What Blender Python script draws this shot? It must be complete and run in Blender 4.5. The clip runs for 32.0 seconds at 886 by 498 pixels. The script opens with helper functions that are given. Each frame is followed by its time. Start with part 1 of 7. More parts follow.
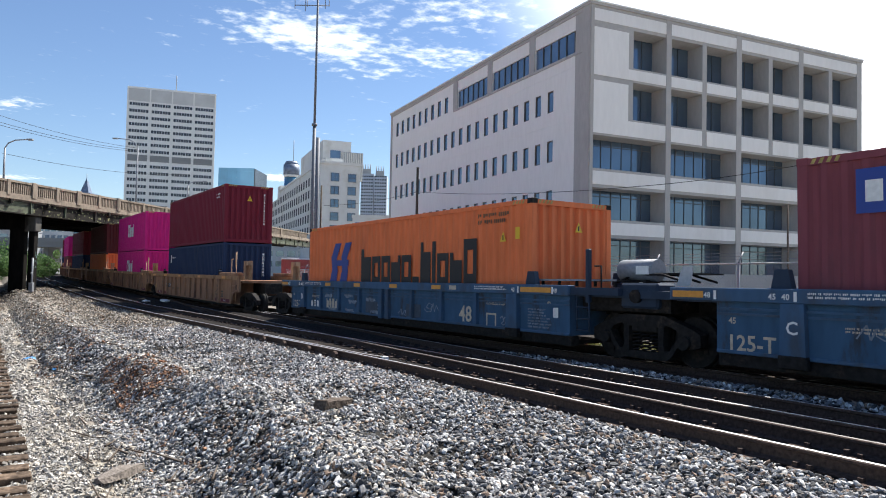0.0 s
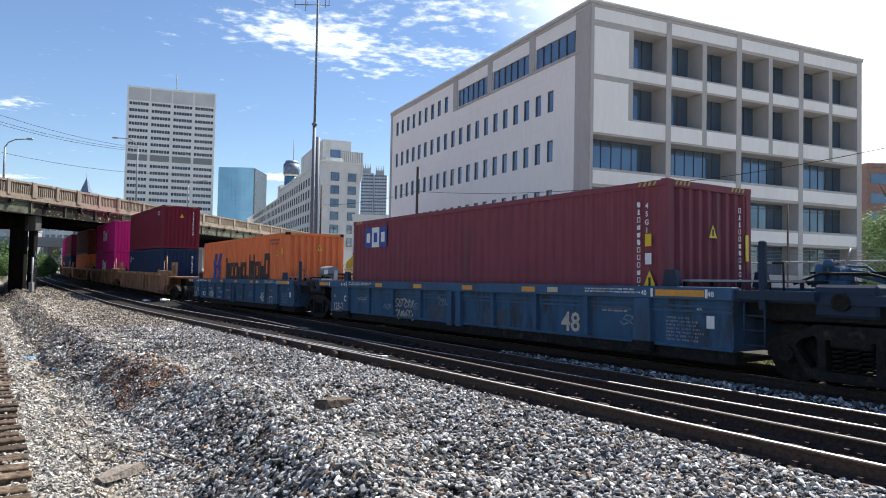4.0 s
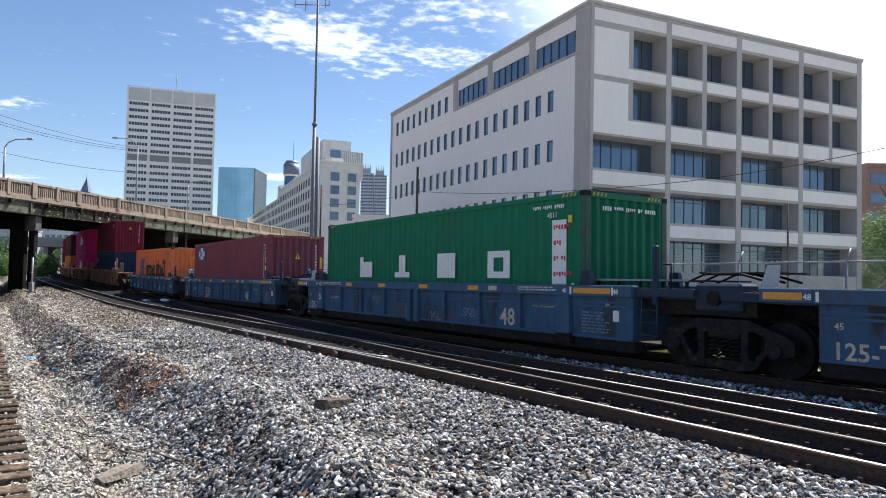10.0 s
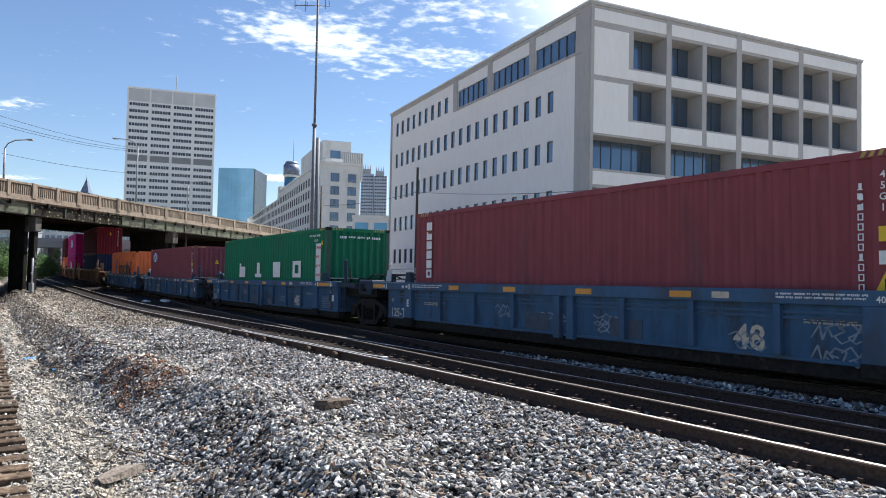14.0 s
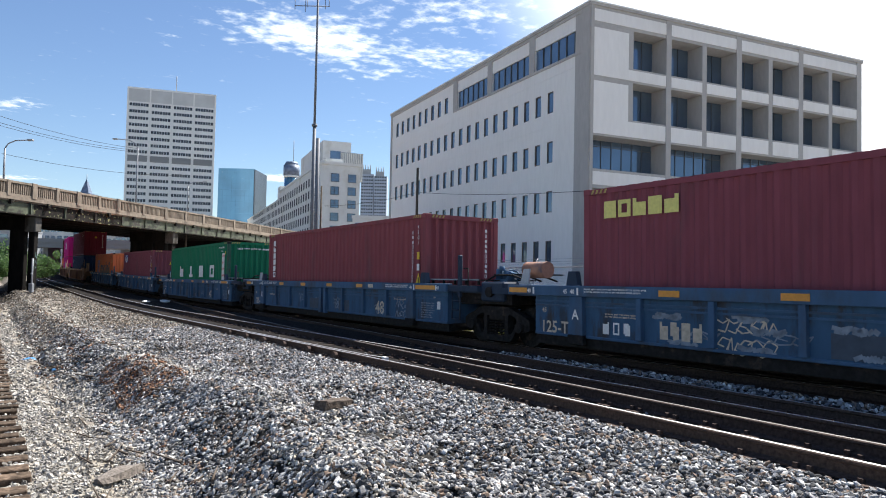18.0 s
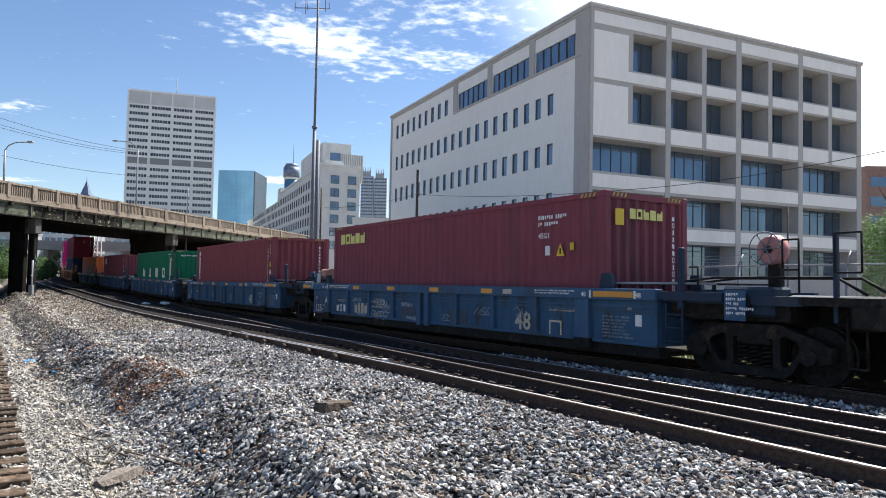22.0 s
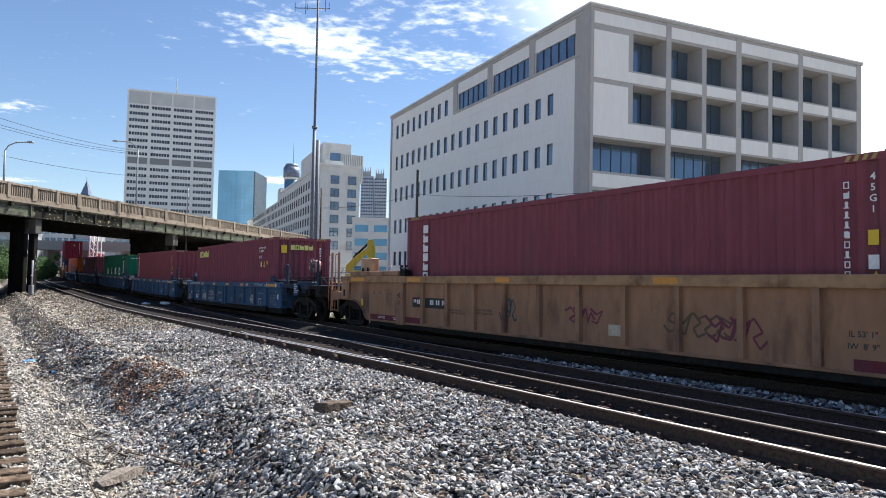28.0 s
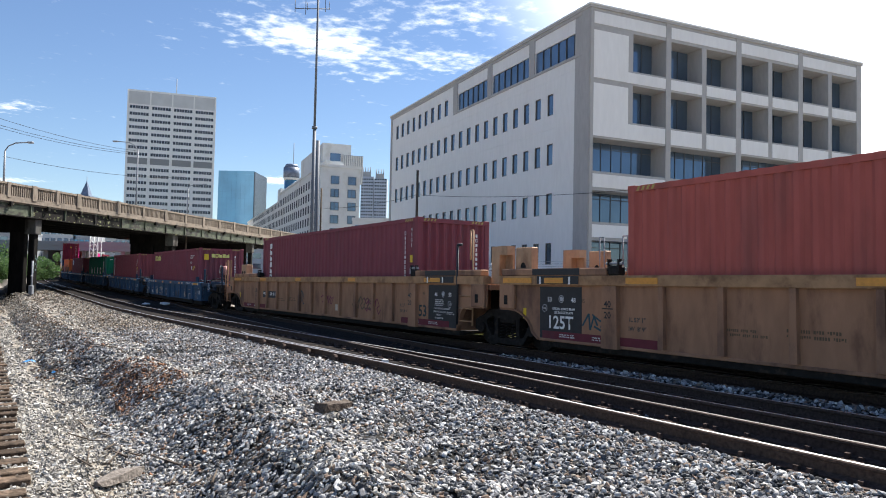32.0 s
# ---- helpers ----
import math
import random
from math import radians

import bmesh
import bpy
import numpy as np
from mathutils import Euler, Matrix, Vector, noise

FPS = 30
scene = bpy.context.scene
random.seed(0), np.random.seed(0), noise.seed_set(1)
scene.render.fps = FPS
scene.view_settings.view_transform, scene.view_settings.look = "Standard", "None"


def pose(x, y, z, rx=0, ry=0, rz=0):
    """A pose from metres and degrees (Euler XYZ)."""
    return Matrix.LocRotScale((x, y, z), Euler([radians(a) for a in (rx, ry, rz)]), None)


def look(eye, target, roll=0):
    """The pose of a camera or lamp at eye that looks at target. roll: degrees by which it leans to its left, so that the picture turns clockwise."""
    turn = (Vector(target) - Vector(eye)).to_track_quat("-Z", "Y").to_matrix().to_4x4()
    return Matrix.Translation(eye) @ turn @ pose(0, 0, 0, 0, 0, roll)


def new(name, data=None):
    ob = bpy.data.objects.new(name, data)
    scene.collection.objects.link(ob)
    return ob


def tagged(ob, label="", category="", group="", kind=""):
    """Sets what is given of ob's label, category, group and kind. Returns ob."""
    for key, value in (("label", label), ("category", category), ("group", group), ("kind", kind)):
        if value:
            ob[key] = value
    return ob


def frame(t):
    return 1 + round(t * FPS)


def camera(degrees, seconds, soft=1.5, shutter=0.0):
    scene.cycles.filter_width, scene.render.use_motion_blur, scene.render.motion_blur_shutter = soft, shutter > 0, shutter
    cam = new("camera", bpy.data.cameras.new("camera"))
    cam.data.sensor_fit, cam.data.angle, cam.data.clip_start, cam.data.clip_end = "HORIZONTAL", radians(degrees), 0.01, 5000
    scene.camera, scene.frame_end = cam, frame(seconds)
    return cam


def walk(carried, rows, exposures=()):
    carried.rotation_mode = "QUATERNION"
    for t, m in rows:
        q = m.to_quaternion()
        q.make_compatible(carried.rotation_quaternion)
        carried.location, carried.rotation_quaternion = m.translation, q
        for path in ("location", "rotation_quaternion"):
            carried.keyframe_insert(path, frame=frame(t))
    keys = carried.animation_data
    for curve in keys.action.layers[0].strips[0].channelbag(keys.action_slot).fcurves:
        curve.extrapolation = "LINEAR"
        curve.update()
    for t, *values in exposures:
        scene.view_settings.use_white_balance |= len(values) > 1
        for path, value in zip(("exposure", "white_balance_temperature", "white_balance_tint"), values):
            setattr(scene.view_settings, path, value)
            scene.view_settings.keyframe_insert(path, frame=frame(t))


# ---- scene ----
# The camera stands on its tripod; only its tilt creeps a little.
cam = camera(65.4, 32.0, soft=1.0)
EYE = (0.0, 0.0, 1.62)
TILT = [(0, 0), (0.5, -.9), (1.5, -1.2), (2, -.3), (3, -.9), (3.5, -1.0), (5.5, -.9), (6.5, -.4), (7, 1.1), (7.5, .5),
        (8, -.4), (9, .1), (10, -.9), (11, .4), (13, .2), (14.5, .5), (16.5, 1.3), (18, .9), (19, 1.3), (19.5, 1.6),
        (20, 3.2), (21, 4.5), (22, 4.3), (23.5, 3.3), (25.5, 3.7), (27.5, 4.8), (28.5, 4.2), (29, 5), (32, 5.1)]


def aim(d):
    return look(EYE, (0, 10, EYE[2] + 10 * (40.4 + d) / 1221), 1.2)


walk(cam, [(t, aim(d)) for t, d in TILT])

# ---- plan: s runs along the tracks (away from the camera), n across them ----
HEAD = radians(33.1)
CA, SA = math.cos(HEAD), math.sin(HEAD)
BEND_S, BEND_R, DRIFT = 100.0, 500.0, .007


def rail_z(s):
    if s < 40:
        return -.0155 * (s - 12)
    return -.434 - .066 * min(1, (s - 40) / 20) * (2 - min(1, (s - 40) / 20))


def at(s, n, z=0.0):
    """A point of the plan: n metres across the tracks, s metres along; they drift a little to the left and far off bend to the right."""
    n -= DRIFT * max(0, min(s, BEND_S) - 12)
    if s > BEND_S:
        a = (s - BEND_S) / BEND_R
        r = BEND_R + TRAIN_N - DRIFT * (BEND_S - 12) - n
        n, s = n + r * (1 - math.cos(a)) - DRIFT * (s - BEND_S), BEND_S + r * math.sin(a)
    return Vector((n * CA - s * SA, n * SA + s * CA, z))


TRAIN_N = 10.9


def on_rail(s, n=TRAIN_N, z=0.0):
    """The pose of a thing on the train's track: its x along the track, its y towards the near side."""
    a, b = at(s + .5, n, rail_z(s + .5)), at(s - .5, n, rail_z(s - .5))
    x = (a - b).normalized()
    y = Vector((0, 0, 1)).cross(x).normalized()
    m = Matrix((x, y, x.cross(y))).transposed().to_4x4()
    m.translation = (a + b) / 2 + Vector((0, 0, z))
    return m


# How far the train has run, by the clock: a slow train that loses a little speed.
RUN = [(0, 11.34), (3.5, 24.05), (6, 32.80), (7.5, 37.85), (9, 42.68), (11, 48.95), (13, 55.10), (14.5, 59.55), (17, 66.80),
       (19, 72.70), (20.5, 77.05), (22.5, 82.85), (25, 90.25), (28, 99.30), (30, 105.2), (32, 111.2)]


def run(t):
    """Distance run at t, by a smooth curve through RUN."""
    k = max(i for i in range(len(RUN) - 1) if RUN[i][0] <= t + 1e-9)
    def slope(i):
        a, b = RUN[max(i - 1, 0)], RUN[min(i + 1, len(RUN) - 1)]
        return (b[1] - a[1]) / (b[0] - a[0])
    (t0, d0), (t1, d1) = RUN[k], RUN[k + 1]
    h = t1 - t0
    u = (t - t0) / h
    return ((2 * u**3 - 3 * u**2 + 1) * d0 + (u**3 - 2 * u**2 + u) * h * slope(k)
            + (3 * u**2 - 2 * u**3) * d1 + (u**3 - u**2) * h * slope(k + 1))


# ---- world, sun, exposure ----
SUN_AZ, SUN_EL = radians(40), radians(52)
world = bpy.data.worlds.new("sky")
scene.world = world
world.use_nodes = True
wt = world.node_tree
wn, wl = wt.nodes, wt.links
wn.clear()


sky = wn.new("ShaderNodeTexSky")
sky.sky_type, sky.sun_disc = "NISHITA", False
sky.sun_elevation, sky.sun_rotation = SUN_EL, SUN_AZ
sky.air_density, sky.dust_density, sky.ozone_density = 1.0, .2, 3.5
coord = wn.new("ShaderNodeTexCoord")
# a sheet of cirrus on a plane high over the place
sep = wn.new("ShaderNodeSeparateXYZ")
wl.new(coord.outputs["Generated"], sep.inputs[0])
zz = wn.new("ShaderNodeMath"); zz.operation = "MAXIMUM"; zz.inputs[1].default_value = .04
wl.new(sep.outputs["Z"], zz.inputs[0])
dx = wn.new("ShaderNodeMath"); dx.operation = "DIVIDE"
dy = wn.new("ShaderNodeMath"); dy.operation = "DIVIDE"
wl.new(sep.outputs["X"], dx.inputs[0]); wl.new(zz.outputs[0], dx.inputs[1])
wl.new(sep.outputs["Y"], dy.inputs[0]); wl.new(zz.outputs[0], dy.inputs[1])
plane = wn.new("ShaderNodeCombineXYZ")
wl.new(dx.outputs[0], plane.inputs["X"]); wl.new(dy.outputs[0], plane.inputs["Y"])


def cloud_noise(scale, detail, rough, sx, sy, rot, off):
    mp = wn.new("ShaderNodeMapping")
    mp.inputs["Scale"].default_value = (sx, sy, 1)
    mp.inputs["Rotation"].default_value = (0, 0, rot)
    mp.inputs["Location"].default_value = off
    wl.new(plane.outputs[0], mp.inputs["Vector"])
    nz = wn.new("ShaderNodeTexNoise")
    nz.inputs["Scale"].default_value, nz.inputs["Detail"].default_value = scale, detail
    nz.inputs["Roughness"].default_value = rough
    wl.new(mp.outputs[0], nz.inputs["Vector"])
    return nz.outputs["Fac"]


def wmath(op, a, b, clamp=False):
    n = wn.new("ShaderNodeMath")
    n.operation, n.use_clamp = op, clamp
    for i, v in enumerate((a, b)):
        if isinstance(v, (int, float)):
            n.inputs[i].default_value = v
        else:
            wl.new(v, n.inputs[i])
    return n.outputs[0]


def blob(px, py, rx, ry, turn):
    """1 in the middle of a cloud bank on the plane, falling to 0 at its rim."""
    mp = wn.new("ShaderNodeMapping")
    mp.vector_type = "TEXTURE"
    mp.inputs["Location"].default_value = (px, py, 0)
    mp.inputs["Rotation"].default_value = (0, 0, turn)
    mp.inputs["Scale"].default_value = (rx, ry, 1)
    wl.new(plane.outputs[0], mp.inputs["Vector"])
    ln = wn.new("ShaderNodeVectorMath"); ln.operation = "LENGTH"
    wl.new(mp.outputs[0], ln.inputs[0])
    return wmath("SUBTRACT", 1.0, ln.outputs["Value"], True)


fine = cloud_noise(12, 6, .60, 1, .95, -.5, (3, 1, 0))
broad = cloud_noise(1.6, 3, .5, 1, 1.6, .4, (7, 2, 0))
banks = None
for *b, weight in [(-.52, 3.02, .86, .48, 1.02, 1.0), (-.04, 3.20, .50, .34, -.3, .85), (.0, 2.62, .80, .45, .1, .62), (-2.72, 4.30, .46, .20, -.4, .85), (-1.85, 7.6, .6, .5, 0, 1.2), (-5.1, 8.0, .55, .45, 0, 1.0)]:
    v = wmath("MULTIPLY", blob(*b), weight)
    banks = v if banks is None else wmath("MAXIMUM", banks, v)
dens = wmath("ADD", wmath("MULTIPLY", banks, 1.15), wmath("MULTIPLY", wmath("SUBTRACT", fine, .5), 2.7))
dens = wmath("ADD", dens, wmath("MULTIPLY", wmath("SUBTRACT", broad, .62), 1.2))
ramp = wn.new("ShaderNodeMapRange")
ramp.interpolation_type = "SMOOTHSTEP"
wl.new(dens, ramp.inputs["Value"])
ramp.inputs["From Min"].default_value, ramp.inputs["From Max"].default_value = .20, 1.30
# a thin bright veil about the sun
toward = wn.new("ShaderNodeVectorMath"); toward.operation = "DOT_PRODUCT"
wl.new(coord.outputs["Generated"], toward.inputs[0])
toward.inputs[1].default_value = (.579, .579, .574)
near_sun = wn.new("ShaderNodeMapRange")
near_sun.interpolation_type = "SMOOTHSTEP"
wl.new(toward.outputs["Value"], near_sun.inputs["Value"])
near_sun.inputs["From Min"].default_value, near_sun.inputs["From Max"].default_value = .755, .92
near_sun.inputs["To Max"].default_value = .9
veil = near_sun.outputs[0]
hazy = wn.new("ShaderNodeMixRGB")
wl.new(veil, hazy.inputs["Fac"])
rich = wn.new("ShaderNodeHueSaturation")
rich.inputs["Hue"].default_value, rich.inputs["Saturation"].default_value, rich.inputs["Value"].default_value = .504, 1.05, .82
wl.new(sky.outputs[0], rich.inputs["Color"])
wl.new(rich.outputs[0], hazy.inputs[1])
hazy.inputs[2].default_value = (13.0, 13.5, 13.9, 1)
mixc = wn.new("ShaderNodeMixRGB")
wl.new(ramp.outputs[0], mixc.inputs["Fac"])
wl.new(hazy.outputs[0], mixc.inputs[1])
mixc.inputs[2].default_value = (8.0, 8.5, 8.8, 1)
bg = wn.new("ShaderNodeBackground")
bg.inputs["Strength"].default_value = .080
wl.new(mixc.outputs[0], bg.inputs["Color"])
wout = wn.new("ShaderNodeOutputWorld")
wl.new(bg.outputs[0], wout.inputs["Surface"])

sun = new("sun", bpy.data.lights.new("sun", "SUN"))
sun.data.energy, sun.data.angle, sun.data.color = 4.2, radians(.53), (1, .95, .88)
sun_way = Vector((math.sin(SUN_AZ) * math.cos(SUN_EL), math.cos(SUN_AZ) * math.cos(SUN_EL), math.sin(SUN_EL)))
sun.matrix_world = look(sun_way * 50, (0, 0, 0))
scene.view_settings.exposure = 1.14

# ---- materials ----


def material(name, base, rough=.8, metal=0.0, grain=0.0, grain_scale=20.0, stain=None, stain_scale=1.5, stain_low=.5, stain_high=.7,
             bump=0.0, bump_scale=60.0, vary=0.0, streak=1.0, island=False, spec=.5):
    """A surface: base colour with fine grain, stains of a second colour in patches, vertical streaking, relief and a change from piece to piece."""
    m = bpy.data.materials.new(name)
    m.use_nodes = True
    nt = m.node_tree
    nd, lk = nt.nodes, nt.links
    b = nd["Principled BSDF"]
    b.inputs["Roughness"].default_value, b.inputs["Metallic"].default_value = rough, metal
    b.inputs["Specular IOR Level"].default_value = spec
    tc = nd.new("ShaderNodeTexCoord")
    mp = nd.new("ShaderNodeMapping")
    mp.inputs["Scale"].default_value = (1, 1, 1 / streak)
    lk.new(tc.outputs["Object"], mp.inputs["Vector"])
    col = nd.new("ShaderNodeRGB")
    col.outputs[0].default_value = (*base, 1)
    c = col.outputs[0]
    oi = nd.new("ShaderNodeObjectInfo")
    geo = nd.new("ShaderNodeNewGeometry") if island else None
    rnd = geo.outputs["Random Per Island"] if island else oi.outputs["Random"]
    off = nd.new("ShaderNodeVectorMath"); off.operation = "ADD"
    sc = nd.new("ShaderNodeMath"); sc.operation = "MULTIPLY"; sc.inputs[1].default_value = 37.0
    lk.new(oi.outputs["Random"], sc.inputs[0])
    lk.new(mp.outputs[0], off.inputs[0]); lk.new(sc.outputs[0], off.inputs[1])
    if stain:
        nz = nd.new("ShaderNodeTexNoise")
        nz.inputs["Scale"].default_value, nz.inputs["Detail"].default_value = stain_scale, 7
        nz.inputs["Roughness"].default_value = .65
        lk.new(off.outputs[0], nz.inputs["Vector"])
        mr = nd.new("ShaderNodeMapRange")
        mr.interpolation_type = "SMOOTHSTEP"
        mr.inputs["From Min"].default_value, mr.inputs["From Max"].default_value = stain_low, stain_high
        lk.new(nz.outputs["Fac"], mr.inputs["Value"])
        mx = nd.new("ShaderNodeMixRGB")
        lk.new(mr.outputs[0], mx.inputs["Fac"]); lk.new(c, mx.inputs[1])
        mx.inputs[2].default_value = (*stain, 1)
        c = mx.outputs[0]
    if grain:
        nz = nd.new("ShaderNodeTexNoise")
        nz.inputs["Scale"].default_value, nz.inputs["Detail"].default_value = grain_scale, 5
        lk.new(off.outputs[0], nz.inputs["Vector"])
        mr = nd.new("ShaderNodeMapRange")
        mr.inputs["From Min"].default_value, mr.inputs["From Max"].default_value = .3, .7
        mr.inputs["To Min"].default_value, mr.inputs["To Max"].default_value = 1 - grain, 1 + grain
        lk.new(nz.outputs["Fac"], mr.inputs["Value"])
        mx = nd.new("ShaderNodeVectorMath"); mx.operation = "SCALE"
        lk.new(c, mx.inputs[0]); lk.new(mr.outputs[0], mx.inputs["Scale"])
        c = mx.outputs[0]
    if vary:
        mr = nd.new("ShaderNodeMapRange")
        mr.inputs["To Min"].default_value, mr.inputs["To Max"].default_value = 1 - vary, 1 + vary
        lk.new(rnd, mr.inputs["Value"])
        mx = nd.new("ShaderNodeVectorMath"); mx.operation = "SCALE"
        lk.new(c, mx.inputs[0]); lk.new(mr.outputs[0], mx.inputs["Scale"])
        c = mx.outputs[0]
    lk.new(c, b.inputs["Base Color"])
    if bump:
        nz = nd.new("ShaderNodeTexNoise")
        nz.inputs["Scale"].default_value, nz.inputs["Detail"].default_value = bump_scale, 4
        lk.new(off.outputs[0], nz.inputs["Vector"])
        bp = nd.new("ShaderNodeBump")
        bp.inputs["Strength"].default_value, bp.inputs["Distance"].default_value = bump, .02
        lk.new(nz.outputs["Fac"], bp.inputs["Height"])
        lk.new(bp.outputs[0], b.inputs["Normal"])
    return m


def glass_dark(name, tint, rough=.07):
    """Coated window glass: dark, with a bluish mirror."""
    return material(name, tint, rough, .55, grain=.2, grain_scale=.35, spec=.9)


M = {}


def pebble(name, shades, rough=.85):
    """Loose stones: each takes one of several shades."""
    m = material(name, (.3, .3, .3), rough, grain=.3, grain_scale=40, bump=.25, bump_scale=90)
    nd, lk = m.node_tree.nodes, m.node_tree.links
    geo = nd.new("ShaderNodeNewGeometry")
    rp = nd.new("ShaderNodeValToRGB")
    rp.color_ramp.interpolation = "CONSTANT"
    el = rp.color_ramp.elements
    while len(el) < len(shades):
        el.new(.5)
    for i, (e, c) in enumerate(zip(el, shades)):
        e.position, e.color = i / len(shades), (*c, 1)
    lk.new(geo.outputs["Random Per Island"], rp.inputs["Fac"])
    col = next(n for n in nd if n.bl_idname == "ShaderNodeRGB")
    for l in list(col.outputs[0].links):
        lk.new(rp.outputs[0], l.to_socket)
    return m


M["ballast"] = pebble("ballast_stone", [(.26, .26, .265), (.13, .132, .138), (.36, .355, .35), (.05, .052, .056), (.47, .465, .45), (.19, .19, .195), (.26, .22, .18), (.03, .031, .034), (.62, .61, .585), (.23, .16, .115), (.30, .30, .305), (.085, .087, .092)])
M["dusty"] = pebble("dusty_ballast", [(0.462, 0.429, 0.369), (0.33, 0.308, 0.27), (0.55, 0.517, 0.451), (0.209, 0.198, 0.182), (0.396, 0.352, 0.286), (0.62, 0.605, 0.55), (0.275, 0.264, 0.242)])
M["litter"] = pebble("brown_litter", [(.12, .058, .030), (.22, .098, .048), (.05, .034, .026), (.27, .14, .075), (.07, .052, .044)])
M["gravel"] = pebble("pale_gravel", [(.38, .355, .31), (.27, .25, .22), (.46, .435, .39), (.33, .30, .25), (.20, .19, .175), (.52, .50, .46), (.16, .15, .135)])
M["lot"] = material("worn_paving", (.25, .235, .21), .9, grain=.15, grain_scale=3, stain=(.19, .18, .155), stain_scale=.3, stain_low=.45, stain_high=.65, bump=.2)
M["clod"] = pebble("brown_dirty_ballast", [(.23, .19, .145), (.14, .12, .10), (.33, .28, .215), (.09, .08, .07), (.40, .365, .31), (.19, .14, .10), (.26, .245, .22)])
M["soil"] = material("gritty_soil", (.25, .22, .18), .95, grain=.4, grain_scale=9, stain=(.17, .145, .12), stain_scale=.5, stain_low=.48, stain_high=.62, bump=.8, bump_scale=25)
# grit darkened to near black: shade of the gaps between stones is painted in
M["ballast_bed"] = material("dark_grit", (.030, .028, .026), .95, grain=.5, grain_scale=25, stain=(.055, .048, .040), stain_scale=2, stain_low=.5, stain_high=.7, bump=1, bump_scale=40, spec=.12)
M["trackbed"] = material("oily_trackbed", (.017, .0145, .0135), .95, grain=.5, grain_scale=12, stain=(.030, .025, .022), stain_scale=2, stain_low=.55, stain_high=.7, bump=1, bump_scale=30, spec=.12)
M["rail_side"] = material("rusty_rail", (.075, .050, .040), .75, grain=.4, grain_scale=30, bump=.3, spec=.12)
M["rail_top"] = material("worn_rail_head", (.80, .80, .81), .40, 1.0, grain=.1, grain_scale=40)
M["tie_oily"] = material("oily_tie", (.026, .021, .018), .9, grain=.5, grain_scale=14, stain=(.085, .062, .048), stain_scale=3, stain_low=.55, stain_high=.75, bump=.8, bump_scale=22, vary=.4, spec=.12)
M["tie"] = material("weathered_tie", (.075, .055, .04), .9, grain=.5, grain_scale=14, stain=(.17, .12, .085), stain_scale=3, stain_low=.5, stain_high=.7, bump=.8, bump_scale=22, vary=.4, spec=.12)
M["rail_dull"] = material("dull_rail_head", (.16, .15, .145), .55, .6, grain=.2, grain_scale=20)
M["driftwood"] = material("grey_wood", (.17, .145, .125), .9, grain=.4, grain_scale=25, bump=.8, bump_scale=30)


def paint(name, base, dirt=.35, low=.52, high=.72, rough=.72, streak=5, stain_scale=1.1):
    d = tuple(c * (1 - dirt) + .07 * dirt for c in base)
    return material(name, base, rough, 0, spec=.22, grain=.10, grain_scale=6, stain=d, stain_scale=stain_scale, stain_low=low, stain_high=high, bump=.06, bump_scale=8, streak=streak)


M["orange"] = paint("orange_container_paint", (.80, .205, .075), .2)
M["maroon"] = paint("maroon_container_paint", (.225, .062, .078), .35)
M["maroon2"] = paint("dark_maroon_container_paint", (.222, .060, .079), .35)
M["pale_yellow"] = material("pale_yellow_lettering", (.72, .66, .20), .6, grain=.1)
M["brown_red"] = paint("red_brown_container_paint", (.25, .064, .074), .35)
M["faded_red"] = paint("faded_red_container_paint", (.42, .11, .09), .3)
M["wine"] = paint("wine_container_paint", (.17, .018, .035), .3)
M["green"] = paint("green_container_paint", (.012, .17, .085), .3)
M["magenta"] = paint("magenta_container_paint", (.62, .022, .22), .15)
M["navy"] = paint("navy_container_paint", (.018, .035, .085), .3)
M["black_red"] = paint("dark_red_container_paint", (.10, .018, .02), .3)
M["car_blue"] = paint("faded_blue_car_paint", (.058, .119, .208), .65, .44, .68, .78, 2.2, 1.6)
# darker copy of the car blue: grime streaks plus painted shade between the ribs
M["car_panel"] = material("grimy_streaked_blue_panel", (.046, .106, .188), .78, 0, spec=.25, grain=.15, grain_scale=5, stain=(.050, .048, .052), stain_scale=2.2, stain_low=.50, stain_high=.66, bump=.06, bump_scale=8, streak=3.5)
M["yellow_panel"] = material("grimy_streaked_yellow_panel", (.36, .195, .115), .8, 0, spec=.25, grain=.14, grain_scale=5, stain=(.20, .105, .066), stain_scale=2.0, stain_low=.48, stain_high=.72, bump=.08, bump_scale=8, streak=3.2)
M["car_yellow"] = material("weathered_yellow_car_paint", (.39, .215, .128), .8, 0, spec=.25, grain=.15, grain_scale=6, stain=(.14, .078, .056), stain_scale=1.5, stain_low=.42, stain_high=.68, bump=.08, bump_scale=8, streak=2.2)
M["car_blue_dark"] = paint("grimy_blue_paint", (.028, .045, .075), .5)
M["post_dark"] = material("dirty_corner_post", (.024, .095, .060), .7, grain=.2, grain_scale=8, stain=(.08, .05, .035), stain_scale=3)
M["hatch"] = material("dull_yellow_hatching", (.42, .33, .10), .7, grain=.2, grain_scale=20)
M["steel_dark"] = material("grimy_black_steel", (.022, .020, .019), .75, 0, grain=.4, grain_scale=12, stain=(.06, .045, .035), stain_scale=4, stain_low=.55, stain_high=.7, bump=.2, spec=.12)
M["steel_grey"] = material("galvanised_steel", (.25, .265, .29), .6, .15, grain=.15, grain_scale=20)
M["white"] = material("white_lettering", (.78, .78, .76), .6, grain=.08, grain_scale=15)
M["cream"] = material("faded_cream_lettering", (.55, .47, .36), .7, grain=.2, grain_scale=12)
M["black"] = material("black_lettering", (.012, .012, .014), .6)
